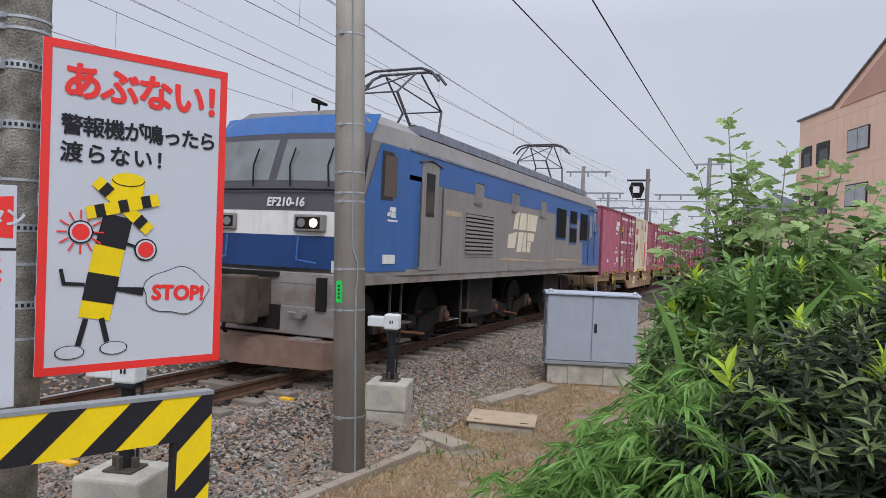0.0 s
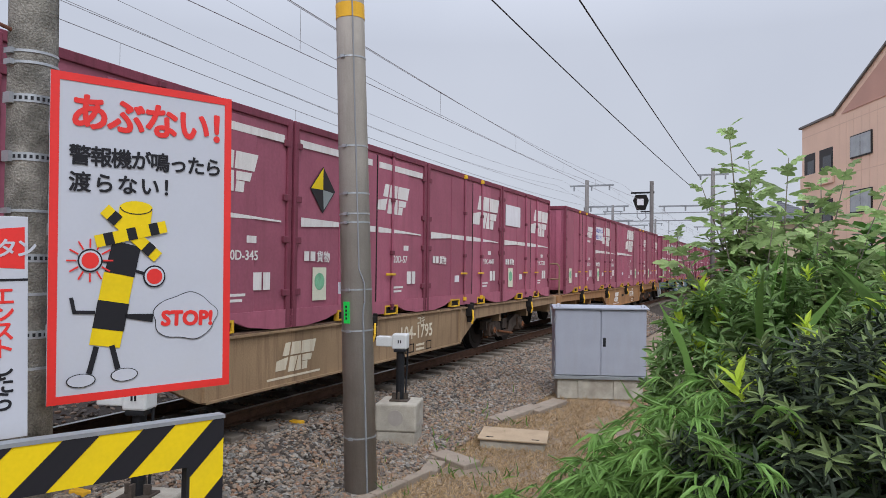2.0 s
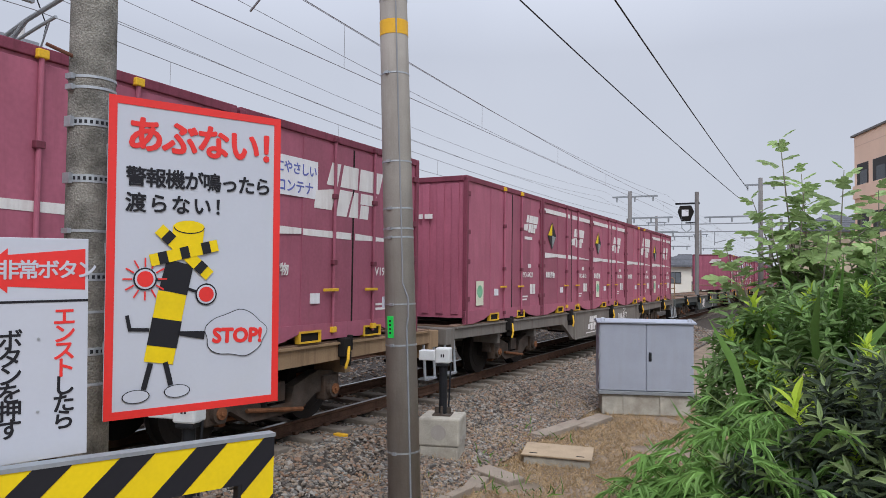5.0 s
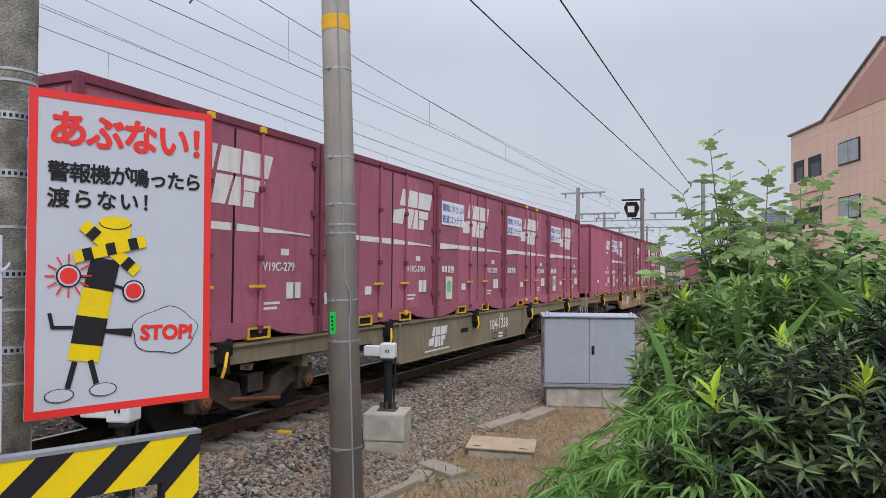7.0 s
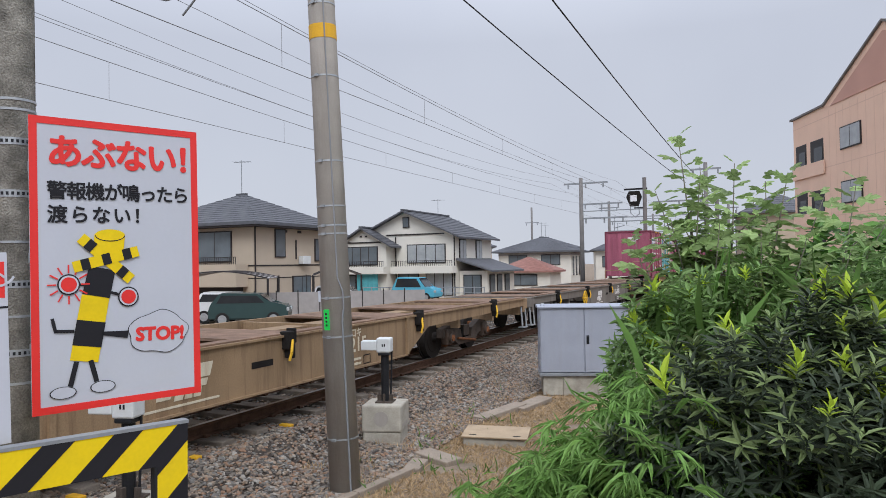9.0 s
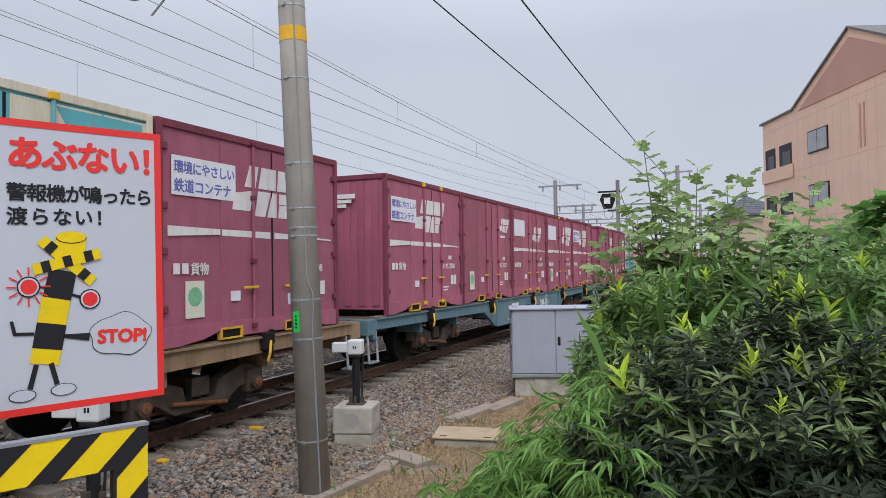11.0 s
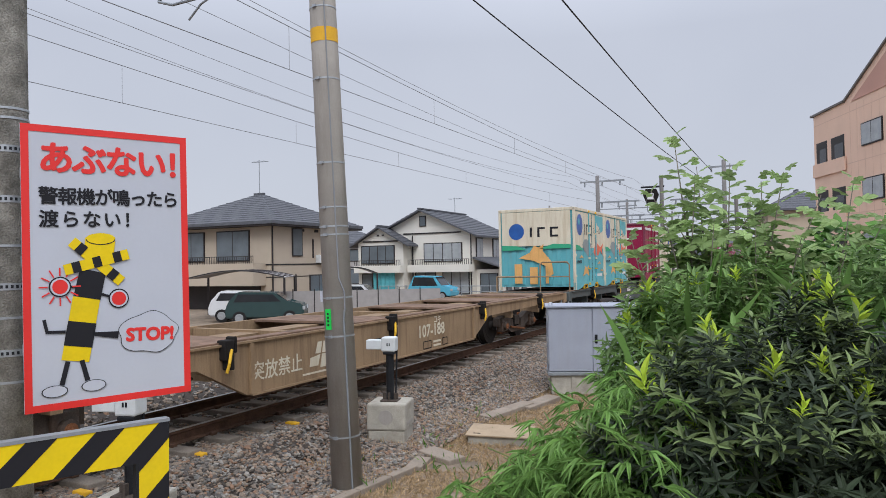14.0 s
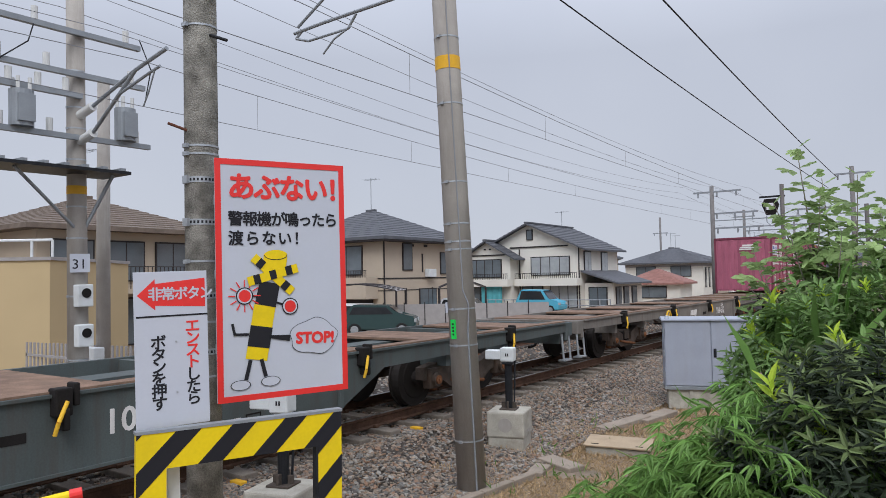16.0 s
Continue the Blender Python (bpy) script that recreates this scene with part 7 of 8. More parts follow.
part("wall", boxes((0, 6, 0, 7, 0, 7.0)), STUCCO_TAN, hs)
hip_roof(hs, 0, 6, 0, 7, 7.0, 1.9, 0.6, SLATE, courses=8)

# ---- mast with transformers beyond the far track ----
m31, r31 = banded_pole("transformer_mast", "tall concrete utility mast with cross arms, transformers and a platform", (-12.75, 6.12, -0.5), (-12.72, 5.98, 9.5), 0.19, 0.15, CONCRETE)
for z in (1.1, 2.3, 3.4, 4.0, 4.9, 5.5, 5.9, 6.6):
    ring(m31, z, r31(z), 0.03, GALV, "strap")
ring(m31, 4.32, r31(4.32), 0.16, BANDYELLOW, "yellow_band", False)
num = part("number_plate", boxes((0.0, 0.02, -0.17, 0.17, 2.75, 3.10)), SIGNWHITE, m31)
num.matrix_basis = pose(0.19, -0.05, 0, 0, 0, -28)
write("plate_digits", "31", 0.26, SIGNBLACK, num, pose(0.022, -0.14, 2.82, 0, 0, 90))
for z in (1.35, 2.1):
    b = part("meter_box", boxes((0.14, 0.32, -0.16, 0.14, z, z + 0.42), bev=0.02), BOXWHITE, m31)
    part("meter_glass", rods([((0.32, 0, z + 0.26), (0.335, 0, z + 0.26))], 0.09, 14), UNDER, b)
part("base_box", boxes((0.1, 0.5, -0.35, 0.35, 0.35, 0.95), bev=0.02), BOXWHITE, m31)
for z, a, b in ((7.25, -2.9, 1.2), (6.45, -2.6, 1.3), (6.05, -2.6, 0.0), (5.25, -2.6, 1.4)):
    arm = part("cross_arm", boxes((0.16, 0.26, a, b, z, z + 0.10)), GREYPIPE, m31)
    n = 5
    for i in range(n):
        y = a + 0.3 + (b - a - 0.6) * i / (n - 1)
        if abs(y) > 0.25:
            part("insulator", rods([((0.21, y, z + 0.10), (0.21, y, z + 0.34))], 0.06, 10), PORCELAIN, arm)
for y in (-1.1, 0.85):
    tr = part("transformer", rods([((0.25, y, 5.35), (0.25, y, 6.0))], 0.20, 18), GREYPIPE, m31)
    part("transformer_bushing", rods([((0.25 + dx, y + dy, 6.0), (0.25 + dx, y + dy, 6.22)) for dx, dy in ((-0.1, -0.1), (0.1, 0.1), (0.1, -0.1))], 0.035, 8), PORCELAIN, tr)
    part("transformer_fin", boxes((0.40, 0.48, y - 0.14, y + 0.14, 5.42, 5.9)), GREYPIPE, tr)
pf = part("platform", boxes((-0.3, 0.7, -2.8, 0.7, 4.62, 4.68)), DARKSTEEL, m31)
for i in range(10):
    part("platform_slat", boxes((-0.3, 0.7, -2.75 + i * 0.36, -2.65 + i * 0.36, 4.68, 4.73)), GREYPIPE, pf)
part("platform_brace", rods([((0.4, -1.3, 4.62), (0.1, -0.1, 3.6)), ((0.4, 0.5, 4.62), (0.1, 0.1, 3.6))], 0.035, 6), GREYPIPE, m31)
part("jumper_wire", chain([(0.21, -2.0, 7.5), (0.3, -1.8, 7.0), (0.25, -1.9, 6.25)], 0.012), WIRE, m31)
part("jumper_wire", chain([(0.21, 1.2, 7.5), (0.3, 1.4, 6.9), (0.25, 1.3, 6.25)], 0.012), WIRE, m31)
part("jumper_wire", chain([(0.21, -0.8, 7.5), (0.3, -1.0, 6.9), (0.25, -1.8, 6.2)], 0.012), WIRE, m31)
for z0 in (5.75, 5.25):
    part("arm_insulator", rods([((0.15, 0, z0), (0.62, 0, z0 + 0.10))], 0.085, 14), PORCELAIN, m31)
part("cantilever_tube", chain([(0.6, 0, 5.85), (2.1, -0.05, 6.25), (3.1, -0.1, 6.42)], 0.035), GREYPIPE, m31)
part("cantilever_tube", chain([(0.6, 0, 5.35), (1.6, -0.03, 5.95), (2.1, -0.05, 6.25)], 0.035), GREYPIPE, m31)
part("steady_arm", chain([(1.55, -0.03, 5.92), (2.6, -0.1, 6.10), (2.9, -0.1, 6.16)], 0.026), GREYPIPE, m31)
part("registration_arm", chain([(2.75, -0.1, 6.12), (2.55, -0.1, 5.75), (2.4, -0.1, 5.55)], 0.014), GREYPIPE, m31)
m32, _ = banded_pole("utility_pole", "slim concrete utility pole beside the transformer mast", (-14.0, 7.3, -0.5), (-14.0, 7.3, 6.4), 0.15, 0.125, CONCRETE)
part("pole_box", boxes((-0.35, 0.35, -0.40, -0.16, 0.55, 1.2), bev=0.02), BOXWHITE, m32)
bm = bmesh.new()
for i in range(46):
    box(bm, -19.0 + i * 0.16, -18.93 + i * 0.16, 8.0 + i * 0.02, 8.03 + i * 0.02, -0.55, 0.55)
box(bm, -19.0, -11.7, 8.0, 8.03, 0.2, 0.26)
solid("picket_fence", bm, FENCEGREY, "low weathered picket fence beyond the far track", "fence", kind="structure")


# ---- parked cars, carports and yard clutter across the line ----
def parked_car(x, y, rz, paint, label, tall=1.55):
    t = thing("parked_car", label, "car", pose(x, y, -0.56, 0, 0, rz), group="parked cars")
    bm = bmesh.new()
    prism(bm, [(-1.7, 0.28), (1.7, 0.28), (1.75, 0.62), (1.65, 0.88), (0.95, 0.98), (0.45, tall - 0.05), (-1.2, tall), (-1.62, 0.98), (-1.75, 0.6)], "y", -0.74, 0.74)
    bmesh.ops.bevel(bm, geom=bm.edges[:], offset=0.06, segments=2, affect="EDGES")
    part("body", bm, paint, t)
    for s in (-1, 1):
        part("side_glass", prism(bmesh.new(), [(-1.35, 1.0), (0.72, 1.0), (0.38, tall - 0.13), (-1.15, tall - 0.10)], "y", s * 0.742 - 0.005, s * 0.742 + 0.005), GLASSDARK, t)
        for wx in (-1.1, 1.1):
            w = part("wheel", rods([((wx, s * 0.60, 0.3), (wx, s * 0.77, 0.3))], 0.30, 20), TYRE, t)
            part("rim", rods([((wx, s * 0.765, 0.3), (wx, s * 0.782, 0.3))], 0.19, 14), GALV, w)
    part("windscreen", prism(bmesh.new(), [(0.50, tall - 0.11), (0.98, 1.02), (0.99, 1.03), (0.52, tall - 0.08)], "y", -0.62, 0.62), GLASSDARK, t)
    for s in (-1, 1):
        part("headlight", boxes((1.66, 1.76, s * 0.55 - 0.14, s * 0.55 + 0.14, 0.62, 0.78), bev=0.02), CURTAIN, t)
    return t


parked_car(-22.6, 44.5, 0, CARBLUE, "light blue boxy small car parked before the white house", 1.72)
parked_car(-21.6, 33.2, 20, CARWHITE, "white small car parked beyond the railway", 1.5)
parked_car(-20.8, 24.6, 30, CARGREEN, "dark car parked under a carport", 1.45)
parked_car(-22.8, 25.6, 30, CARWHITE, "silver car parked beside a dark car", 1.45)


def carport(x, y, rz, w, d, h):
    t = thing("carport", "arched translucent carport on dark posts", "carport", pose(x, y, -0.55, 0, 0, rz), group="carports")
    for px in (0.0, w):
        for py in (0.1, d - 0.1):
            part("post", boxes((px - 0.05, px + 0.05, py - 0.05, py + 0.05, 0, h)), DARKTRIM, t)
    n = 8
    pts = [(w * i / n, h + 0.35 * math.sin(math.pi * i / n)) for i in range(n + 1)]
    bm = bmesh.new()
    for (a, za), (b, zb) in zip(pts, pts[1:]):
        prism(bm, [(a, za), (b, zb), (b, zb + 0.03), (a, za + 0.03)], "y", 0, d)
    part("canopy", bm, STUCCO_GREY, t, "grey translucent canopy")
    part("canopy_rib", [rod(bmx, (a, py, za + 0.04), (b, py, zb + 0.04), 0.03, seg=5) for bmx in [bmesh.new()] for py in (0.0, d * 0.33, d * 0.66, d) for (a, za), (b, zb) in zip(pts, pts[1:])][0], DARKTRIM, t)
    return t


carport(-25.4, 24.2, 32, 4.6, 4.6, 2.0)
carport(-22.2, 31.4, 36, 2.6, 4.2, 2.05)
fn = thing("yard_fence", "grey panel fence and posts in front of the houses", "fence", pose(-24.5, 27.6, -0.55, 0, 0, 32))
for i in range(9):
    part("fence_panel", boxes((i * 1.1, i * 1.1 + 1.05, 0, 0.04, 0.1, 1.25)), FENCEGREY, fn)
    part("fence_post", boxes((i * 1.1 - 0.05, i * 1.1, -0.02, 0.06, 0, 1.35)), DARKTRIM, fn)
fn = thing("yard_fence", "low railing in front of the white house", "fence", pose(-28.0, 46.0, -0.55, 0, 0, 0))
part("fence_rail", rods([((0, 0, 0.9), (10, 0, 0.9)), ((0, 0, 0.5), (10, 0, 0.5))], 0.03, 5), GREYPIPE, fn)
for i in range(14):
    part("fence_post", boxes((i * 0.77 - 0.03, i * 0.77 + 0.03, -0.03, 0.03, 0, 0.95)), GREYPIPE, fn)
tp = thing("hanging_tarp", "teal tarpaulin sheet hung by a window", "tarpaulin", pose(-29.6, 47.6, -0.55, 0, 0, 0))
bm = bmesh.new()
for i in range(10):
    prism(bm, [(i * 0.2, 0.05 * (i % 2)), (i * 0.2 + 0.2, 0.05 * ((i + 1) % 2)), (i * 0.2 + 0.2, 0.05 * ((i + 1) % 2) + 0.02), (i * 0.2, 0.05 * (i % 2) + 0.02)], "z", 0.1, 1.9)
bmesh.ops.remove_doubles(bm, verts=bm.verts[:], dist=0.002)
part("sheet", bm, TARP, tp)


# ---- plants ----
def leaf_mesh(name, bases, ways, ups, lengths, widths, material, fold=0.12, bend=0.0, lobes=None):
    """Many single leaves in one mesh: a folded blade each, or a lobed blade where lobes is given."""
    n = len(bases)
    ways = ways / np.linalg.norm(ways, axis=1, keepdims=True)
    side = np.cross(ways, ups)
    side /= np.linalg.norm(side, axis=1, keepdims=True) + 1e-9
    nor = np.cross(side, ways)
    if lobes is None:
        prof = np.array([(0, 0, 0), (0.30, 0.5, 0), (0.65, 0.38, -0.05), (1, 0, -0.12), (0.65, -0.38, -0.05), (0.30, -0.5, 0), (0.48, 0, -0.03)], float)
        prof[6, 2] -= 0
        faces = [(0, 1, 6), (1, 2, 6), (2, 3, 6), (3, 4, 6), (4, 5, 6), (5, 0, 6)]
        prof[[1, 2, 4, 5], 2] += fold * 0.5
        prof[:, 2] -= bend * prof[:, 0] ** 2
    else:
        prof = np.array(lobes, float)
        k = len(prof)
        prof = np.vstack([prof, [(0.42, 0, -0.04)]])
        faces = [(i, (i + 1) % k, k) for i in range(k)]
    k = len(prof)
    L, Wd = lengths[:, None], widths[:, None]
    v = (bases[:, None, :] + ways[:, None, :] * (prof[None, :, 0] * L)[..., None] + side[:, None, :] * (prof[None, :, 1] * Wd)[..., None] + nor[:, None, :] * (prof[None, :, 2] * L)[..., None])
    f = np.array(faces)[None] + (np.arange(n) * k)[:, None, None]
    me = bpy.data.meshes.new(name)
    me.from_pydata(v.reshape(-1, 3).tolist(), [], f.reshape(-1, 3).tolist())
    me.materials.append(material)
    return me


def rand_dirs(n):
    d = rng.normal(size=(n, 3))
    return d / np.linalg.norm(d, axis=1, keepdims=True)


def rosettes(tips, axes, per, length, spread, width_ratio, up_bias=0.2):
    """Leaf bases and ways for a whorl round each shoot tip."""
    n = len(tips)
    a = rng.random((n, per)) * 0.5 + np.arange(per)[None] * 2.399
    t = np.tile(axes, (per, 1, 1)).transpose(1, 0, 2)
    ref = np.where(np.abs(axes[:, 2:3]) > 0.9, np.array([[1.0, 0, 0]]), np.array([[0, 0, 1.0]]))
    u = np.cross(axes, ref)
    u /= np.linalg.norm(u, axis=1, keepdims=True)
    w = np.cross(axes, u)
    rad = u[:, None, :] * np.cos(a)[..., None] + w[:, None, :] * np.sin(a)[..., None]
    rise = (1 - np.arange(per) / per)[None, :, None] * 0.9 - 0.15
    ways = rad * spread + t * rise + np.array([0, 0, up_bias - 0.15])
    back = (np.arange(per) / per)[None, :, None] * length * 0.9
    base = tips[:, None, :] - t * back
    ln = length * (0.7 + 0.5 * rng.random((n, per)))
    ups = t + 0.25 * rng.normal(size=t.shape)
    return base.reshape(-1, 3), ways.reshape(-1, 3), ups.reshape(-1, 3), ln.reshape(-1), (ln * width_ratio).reshape(-1)


def shell_points(n, blobs, lo=0.80, hi=1.03, zmin=-0.4, lump=0.14):
    """Points and outward ways near the skin of a lumpy union of ellipsoids."""
    w = np.array([b[1][0] * b[1][1] + b[1][1] * b[1][2] for b in blobs])
    pick = rng.choice(len(blobs), size=n * 3, p=w / w.sum())
    c = np.array([b[0] for b in blobs])[pick]
    r = np.array([b[1] for b in blobs])[pick]
    d = rand_dirs(n * 3)
    f = lo + (hi - lo) * rng.random((n * 3, 1)) ** 0.6
    f = f + lump * np.sin(d[:, :1] * 7 + c[:, :1]) * np.cos(d[:, 2:] * 6 + d[:, 1:2] * 5)
    p = c + d * r * f
    ok = p[:, 2] > zmin
    for q, s in ((np.array(b[0]), np.array(b[1])) for b in blobs):
        ok &= (np.sum(((p - q) / s) ** 2, axis=1) > 0.45)
    p, d, r = p[ok][:n], d[ok][:n], r[ok][:n]
    nrm = d / r
    nrm /= np.linalg.norm(nrm, axis=1, keepdims=True)
    nrm = nrm * 0.7 + np.array([0, 0, 0.55]) + 0.25 * rng.normal(size=nrm.shape)
    return p, nrm / np.linalg.norm(nrm, axis=1, keepdims=True)


# young: how many upper shoots get the paler, sky-lit leaf copy.
def bush(name, label, category, blobs, shoots, per, length, spread, ratio, material, stems=60, lo=0.72, foot=None, tips=0, tip_z=1.2, young=0):
    t = thing(name, label, category)
    p, d = shell_points(shoots, blobs, lo=lo)
    part("crown", leaf_mesh("crown", *rosettes(p, d, per, length, spread, ratio), material), None, t)
    if young:
        up = p[:, 2] > tip_z
        # Repeats the upper crown paler: light from above put into the leaf colour.
        part("young_growth", leaf_mesh("young_growth", *rosettes(p[up][:young] + d[up][:young] * 0.05, d[up][:young], per, length, spread, ratio), LEAF_SKYLIT), None, t, "paler leaves at the upper shoot ends, skylight put into their colour")
    c = np.mean([b[0] for b in blobs], axis=0)
    sel = rng.choice(len(p), size=min(stems, len(p)), replace=False)
    segs = []
    for i in sel:
        q = p[i]
        base = np.array([c[0] + (q[0] - c[0]) * 0.45, c[1] + (q[1] - c[1]) * 0.45, -0.48])
        mid = base * 0.45 + q * 0.55 + np.array([0, 0, 0.1])
        segs += [(tuple(base), tuple(mid)), (tuple(mid), tuple(q))]
    part("stem", rods(segs, 0.008, 5), STEM, t)
    if tips:
        cand = np.where(p[:, 2] > tip_z)[0]
        s = rng.choice(cand, size=min(tips, len(cand)), replace=False)
        one = leaf_mesh("young_shoot", *rosettes(np.zeros((1, 3)), np.array([[0, 0, 1.0]]), 9, length, 0.55, 0.30, 0.5), LEAF_TIP)
        for k in s:
            o = part("young_shoot", one, None, t)
            ax = Vector(d[k]) * 0.5 + Vector((0, 0, 1))
            o.matrix_basis = Matrix.LocRotScale(Vector(p[k]) + ax * 0.07, ax.to_track_quat("Z", "Y"), Vector((1, 1, 1)) * (0.6 + 0.6 * rng.random()))
    return t


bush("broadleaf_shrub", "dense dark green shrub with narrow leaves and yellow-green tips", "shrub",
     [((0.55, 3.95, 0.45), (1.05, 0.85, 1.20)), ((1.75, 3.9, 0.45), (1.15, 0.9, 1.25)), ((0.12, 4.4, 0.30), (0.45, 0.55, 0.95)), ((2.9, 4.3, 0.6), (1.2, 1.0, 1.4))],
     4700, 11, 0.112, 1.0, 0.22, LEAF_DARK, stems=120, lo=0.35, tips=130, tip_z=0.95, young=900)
bush("mixed_shrub", "mid-green leafy undergrowth shrub behind the dark shrub", "shrub",
     [((0.2, 5.4, 0.7), (1.1, 0.8, 1.25)), ((1.6, 5.6, 0.8), (1.3, 0.9, 1.35)), ((-0.50, 5.75, 0.6), (0.45, 0.55, 1.15)), ((3.2, 6.0, 0.8), (1.4, 1.0, 1.5))],
     2900, 10, 0.115, 1.0, 0.30, LEAF_MID, stems=90, lo=0.4, tips=60, tip_z=1.2)
bush("climbing_vine", "broad-leaved green vine thicket on the verge", "shrub",
     [((1.9, 7.6, 1.2), (0.9, 0.9, 1.45)), ((3.0, 8.0, 1.2), (1.2, 1.0, 1.6)), ((0.9, 8.0, 0.9), (0.9, 0.9, 1.4)), ((4.4, 8.4, 1.0), (1.3, 1.0, 1.6))],
     1500, 8, 0.16, 1.0, 0.75, LEAF_VINE, stems=60, lo=0.6)

# bamboo grass with drooping blades
bg = thing("bamboo_grass", "clump of bright green bamboo grass with drooping blades", "bamboo grass")
n = 860
reach = rng.random(n)
root = np.stack([0.22 - 1.02 * reach + 0.10 * rng.normal(size=n), 4.05 + 0.40 * reach + 0.26 * rng.normal(size=n), np.full(n, -0.46)], 1)
lean = np.stack([-0.22 - 0.10 * reach + 0.14 * rng.normal(size=n), -0.10 + 0.20 * rng.normal(size=n), np.zeros(n)], 1)
hh = (1.86 - 0.95 * reach) * (0.62 + 0.38 * rng.random(n))
segs, bb, ww, uu, ll = [], [], [], [], []
for i in range(n):
    pts = []
    for k in range(5):
        f = k / 4
        pts.append(root[i] + lean[i] * (f ** 2) * 1.35 + np.array([0, 0, hh[i] * (1.55 * f - 0.55 * f * f)]))
    if i % 3 == 0:
        segs += [(tuple(a), tuple(b)) for a, b in zip(pts, pts[1:])]
    for k in range(5):
        f = 0.35 + 0.65 * (k + rng.random()) / 5
        j = min(3, int(f * 4))
        b = pts[j] + (pts[j + 1] - pts[j]) * (f * 4 - j)
        a0 = math.atan2(lean[i][1], lean[i][0]) + 1.6 * rng.normal()
        for q in range(6):
            a = a0 + (q - 2.5) * 0.33
            w = np.array([math.cos(a), math.sin(a), 0.15 - 0.25 * rng.random()])
            bb.append(b), ww.append(w), uu.append(np.array([0, 0, 1.0]) + 0.45 * rng.normal(size=3)), ll.append(0.09 + 0.10 * rng.random())
ll = np.array(ll)
part("blades", leaf_mesh("blades", np.array(bb), np.array(ww), np.array(uu), ll, ll * 0.14, LEAF_BAMBOO, bend=0.6), None, bg)
part("culm", rods(segs, 0.004, 4), STEM, bg)

# fig tree
FIG = [(0, 0, 0), (0.03, 0.14, 0.01), (0.14, 0.46, -0.04), (0.29, 0.40, 0.0), (0.36, 0.24, 0.02), (0.60, 0.52, -0.05), (0.72, 0.42, -0.03), (0.64, 0.22, 0.02), (0.84, 0.22, -0.02), (1.0, 0, -0.10)]
FIG += [(u, -v, w) for u, v, w in FIG[-2:0:-1]]
ft = thing("fig_tree", "young fig tree with lobed light green leaves on grey branches", "tree", pose(0, 0, 0))
FT = [(-0.30, 6.05, 3.10), (-0.52, 6.15, 2.62), (-0.12, 6.0, 2.70), (0.16, 6.1, 2.82), (0.40, 6.2, 2.66), (0.58, 6.15, 2.72), (0.86, 6.3, 2.52), (1.12, 6.5, 2.66), (1.40, 6.6, 2.40), (-0.74, 6.25, 2.22), (-0.62, 5.95, 2.05), (-0.36, 5.85, 2.35), (0.05, 5.8, 2.32), (0.36, 5.85, 2.25), (0.70, 5.95, 2.15), (1.05, 6.1, 2.10), (1.55, 6.4, 2.05), (1.85, 6.7, 2.45), (-0.15, 6.4, 2.85), (0.30, 6.5, 2.55), (-0.45, 5.7, 1.75), (0.15, 5.6, 1.85), (0.6, 5.7, 1.75), (1.2, 5.9, 1.75)]
tr_bm = bmesh.new()
bb, ww, uu, ll = [], [], [], []


def fig_shoot(tip, start, count, i, size):
    """Leaves in flat whorls along a shoot, the youngest and most upright at its tip."""
    for k in range(count):
        f = (k / count) ** 0.9
        a = k * 2.399 + i * 1.3
        rise = 0.75 - 1.05 * min(1.0, 1.6 * f) + 0.10 * rng.normal()
        w = np.array([math.cos(a), math.sin(a), rise])
        w /= np.linalg.norm(w)
        base = tip + (start - tip) * f + w * (0.02 + 0.06 * f)
        bb.append(base), ww.append(w), uu.append(np.array([0, -0.15, 1.0]) + 0.28 * rng.normal(size=3))
        ll.append(size * ((0.62 + 0.10 * k) if k < 5 else 0.95 + 0.30 * rng.random()))


for i, tip in enumerate(FT):
    tip = np.array(tip)
    root = np.array([0.05 + 0.25 * math.sin(i * 2.1), 6.4 + 0.15 * math.cos(i * 1.7), -0.48])
    mid = root * 0.42 + tip * 0.58 + np.array([0.12 * math.sin(i * 1.9), 0.05, -0.12])
    pts = [root, root * 0.5 + mid * 0.5 + np.array([0.05 * math.cos(i), 0, 0.04]), mid, mid * 0.4 + tip * 0.6 + np.array([0.03 * math.sin(i * 3), 0, 0.0]), tip]
    rad = [0.024, 0.019, 0.013, 0.007, 0.003]
    for a, b, ra, rb in zip(pts, pts[1:], rad, rad[1:]):
        rod(tr_bm, a, b, ra, rb, seg=8)
    fig_shoot(tip, mid * 0.7 + pts[3] * 0.3, 27, i, 0.19)
    for j in range(4):
        at = mid + (pts[3] - mid) * (0.1 + 0.28 * j)
        a = i * 1.7 + j * 2.4
        twig = at + np.array([0.20 * math.cos(a), 0.18 * math.sin(a), 0.10 + 0.03 * j])
        rod(tr_bm, at, twig, 0.008, 0.004, seg=6)
        fig_shoot(twig, at, 10, i + j, 0.165)
ll = np.array(ll)
part("trunk", tr_bm, BARK, ft)
part("crown", leaf_mesh("crown", np.array(bb), np.array(ww), np.array(uu), ll, ll * 0.72, LEAF_FIG, lobes=FIG), None, ft)

# tall grass stalks, yellow and purple flowers
gs = thing("tall_grass", "tall grass stalks rising out of the shrubs", "grass clump")
n = 70
base = np.stack([-0.5 + 1.9 * rng.random(n), 4.9 + 0.8 * rng.random(n), 0.9 + 0.4 * rng.random(n)], 1)
ww = np.stack([0.35 * rng.normal(size=n), 0.25 * rng.normal(size=n), np.ones(n)], 1)
ll = 0.45 + 0.45 * rng.random(n)
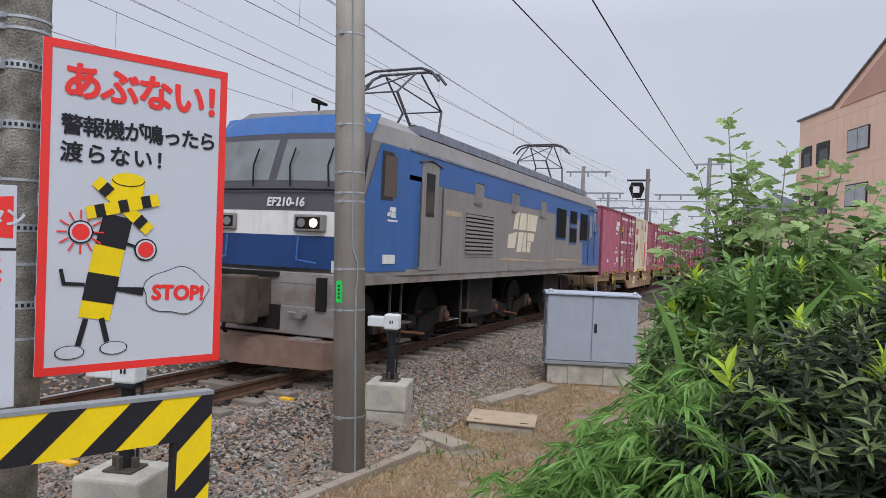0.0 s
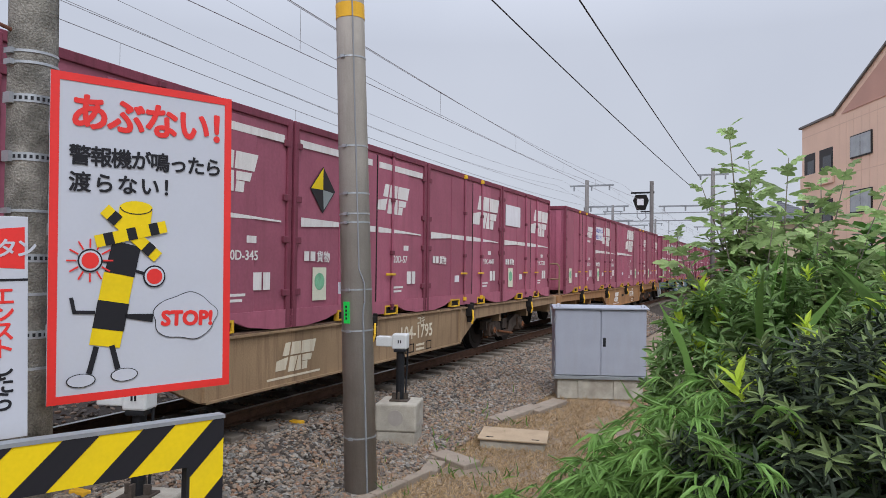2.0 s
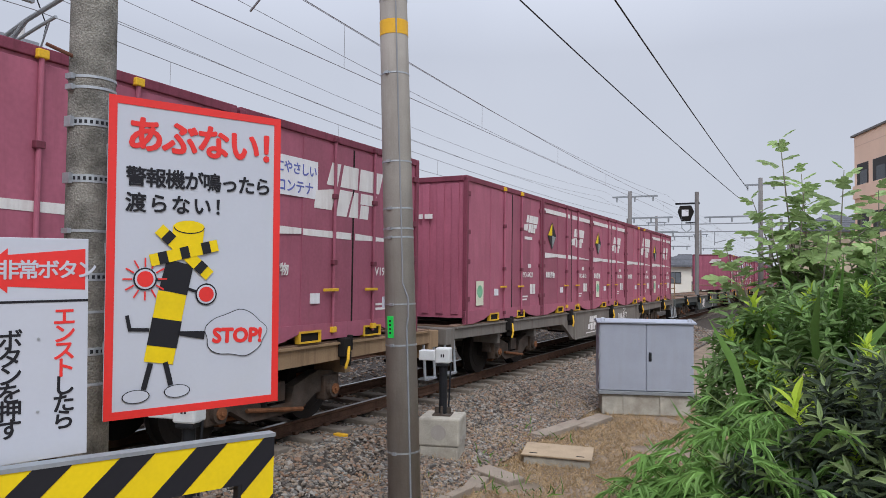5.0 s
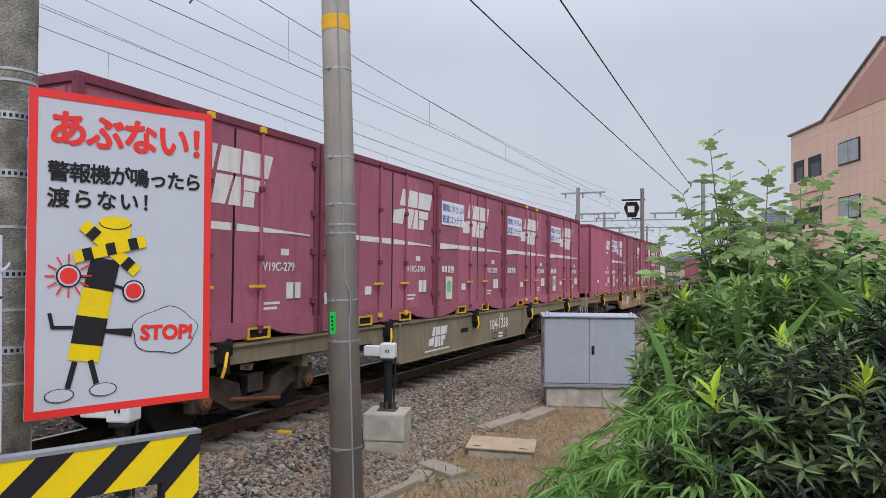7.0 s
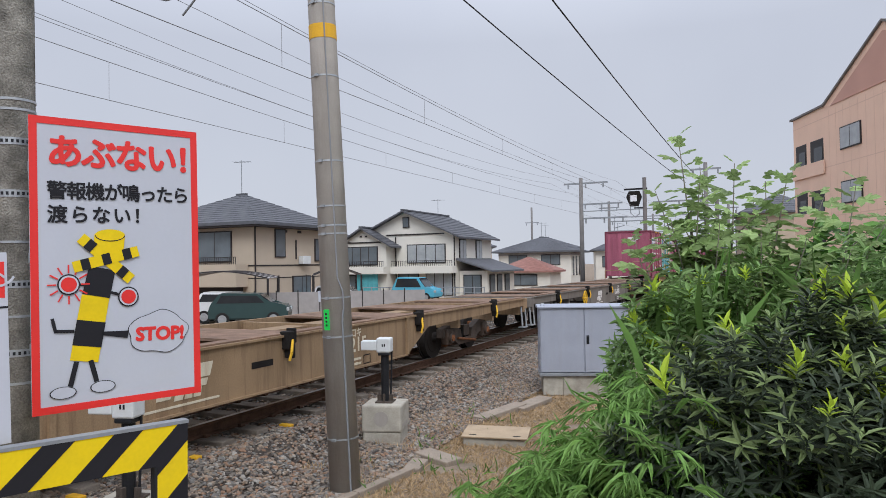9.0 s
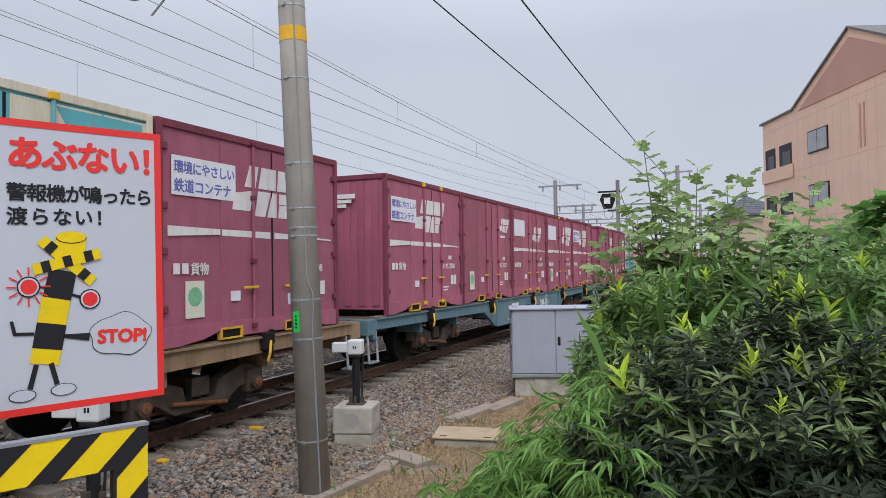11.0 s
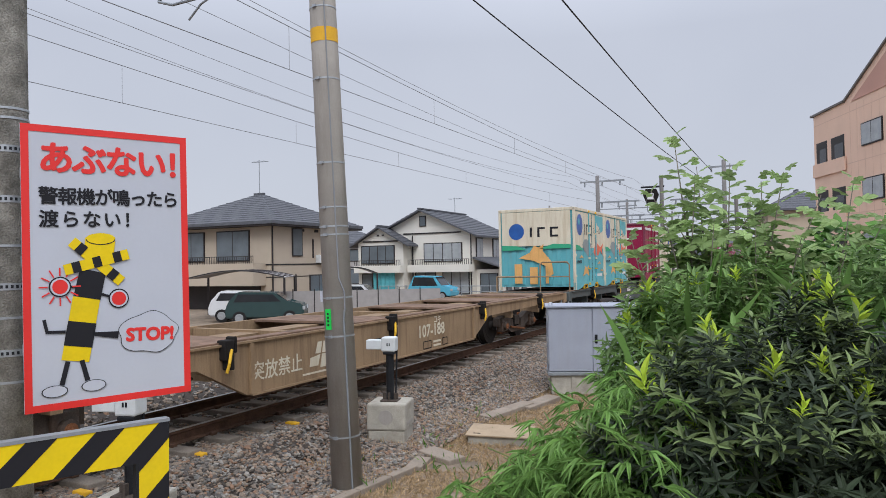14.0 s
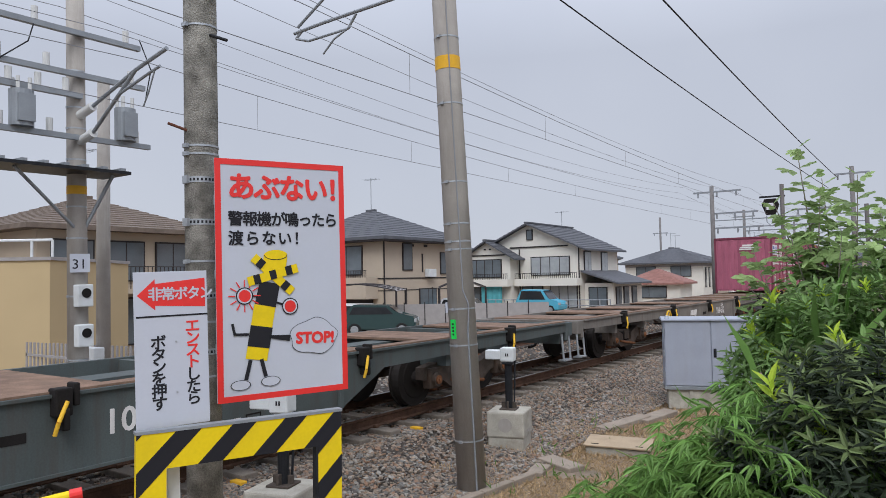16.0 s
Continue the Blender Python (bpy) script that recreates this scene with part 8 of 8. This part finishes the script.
part("blades", leaf_mesh("blades", base, ww, rand_dirs(n), ll, ll * 0.035, LEAF_BAMBOO, bend=0.15), None, gs)
gr = thing("goldenrod", "yellow flowering weeds at the edge of the thicket", "flower")
p, d = shell_points(260, [((2.35, 6.3, 1.55), (0.42, 0.4, 0.22))], lo=0.3, zmin=0)
part("blossom", leaf_mesh("blossom", *rosettes(p, d, 9, 0.035, 1.0, 0.5), FLOWER), None, gr)
part("stem", rods([((q[0], q[1], q[2] - 1.6), tuple(q)) for q in p[:40]], 0.005, 4), STEM, gr)
mg = thing("morning_glory", "single purple flower among the leaves", "flower")
p, d = shell_points(12, [((1.95, 4.9, 1.40), (0.05, 0.05, 0.05))], lo=0.3, zmin=0)
part("blossom", leaf_mesh("blossom", *rosettes(p, d, 6, 0.04, 1.0, 0.6), PURPLE), None, mg)


def blades(n, x0, x1, y0, y1, height, material, label, keep, droop=0.5):
    x, y = x0 + (x1 - x0) * rng.random(n), y0 + (y1 - y0) * rng.random(n) ** 1.3
    ok = keep(x, y)
    x, y = x[ok], y[ok]
    z = np.array([ground_z(a, b) for a, b in zip(x, y)]) - 0.03
    k = len(x)
    w = np.stack([droop * rng.normal(size=k), droop * rng.normal(size=k), 0.35 + rng.random(k)], 1)
    ln = height * (0.4 + 0.9 * rng.random(k))
    me = leaf_mesh("grass", np.stack([x, y, z], 1), w, rand_dirs(k), ln, np.minimum(ln * 0.10, 0.012), material, bend=0.35)
    return tagged(new("grass", me), label, "grass", kind="stuff")


def patchy(x, y, s=1.3, t=-0.1):
    return np.array([noise.noise(Vector((a * s, b * s, 0.7))) > t for a, b in zip(x, y)])


blades(60000, -4.0, -0.6, 4.4, 14.5, 0.07, DRYGRASS, "short dry straw-coloured grass on the verge", lambda x, y: patchy(x, y, 1.1, -0.42), 1.3)
blades(9000, -4.6, -3.4, 6.2, 13.5, 0.09, DRYGRASS, "dry grass creeping into the ballast edge", lambda x, y: patchy(x, y, 1.7, 0.05), 1.2)
blades(1500, -4.2, -1.6, 5.0, 12.0, 0.16, GREENGRASS, "sparse green weeds in the dry grass", lambda x, y: patchy(x, y, 2.2, 0.28), 0.5)
blades(5000, -2.3, -0.4, 3.2, 6.6, 0.30, GREENGRASS, "lush green grass at the foot of the thicket", lambda x, y: (x > -1.75 - 0.05 * (y - 3.2) + 0.45 * (y - 5.4) * (y > 5.4) + 0.2 * np.sin(y * 5)), 0.45)
blades(9000, -1.6, 4.0, 6.5, 16.0, 0.45, GREENGRASS, "green weeds behind the thicket", lambda x, y: x > -1.2 + 0.06 * y, 0.4)


# ---- what moves ----
def motions():
    for ob, y, z, x in MOVERS:
        walk(ob, [(t, pose(XC + x, y - s, RZ + z)) for t, s in COME])


motions()
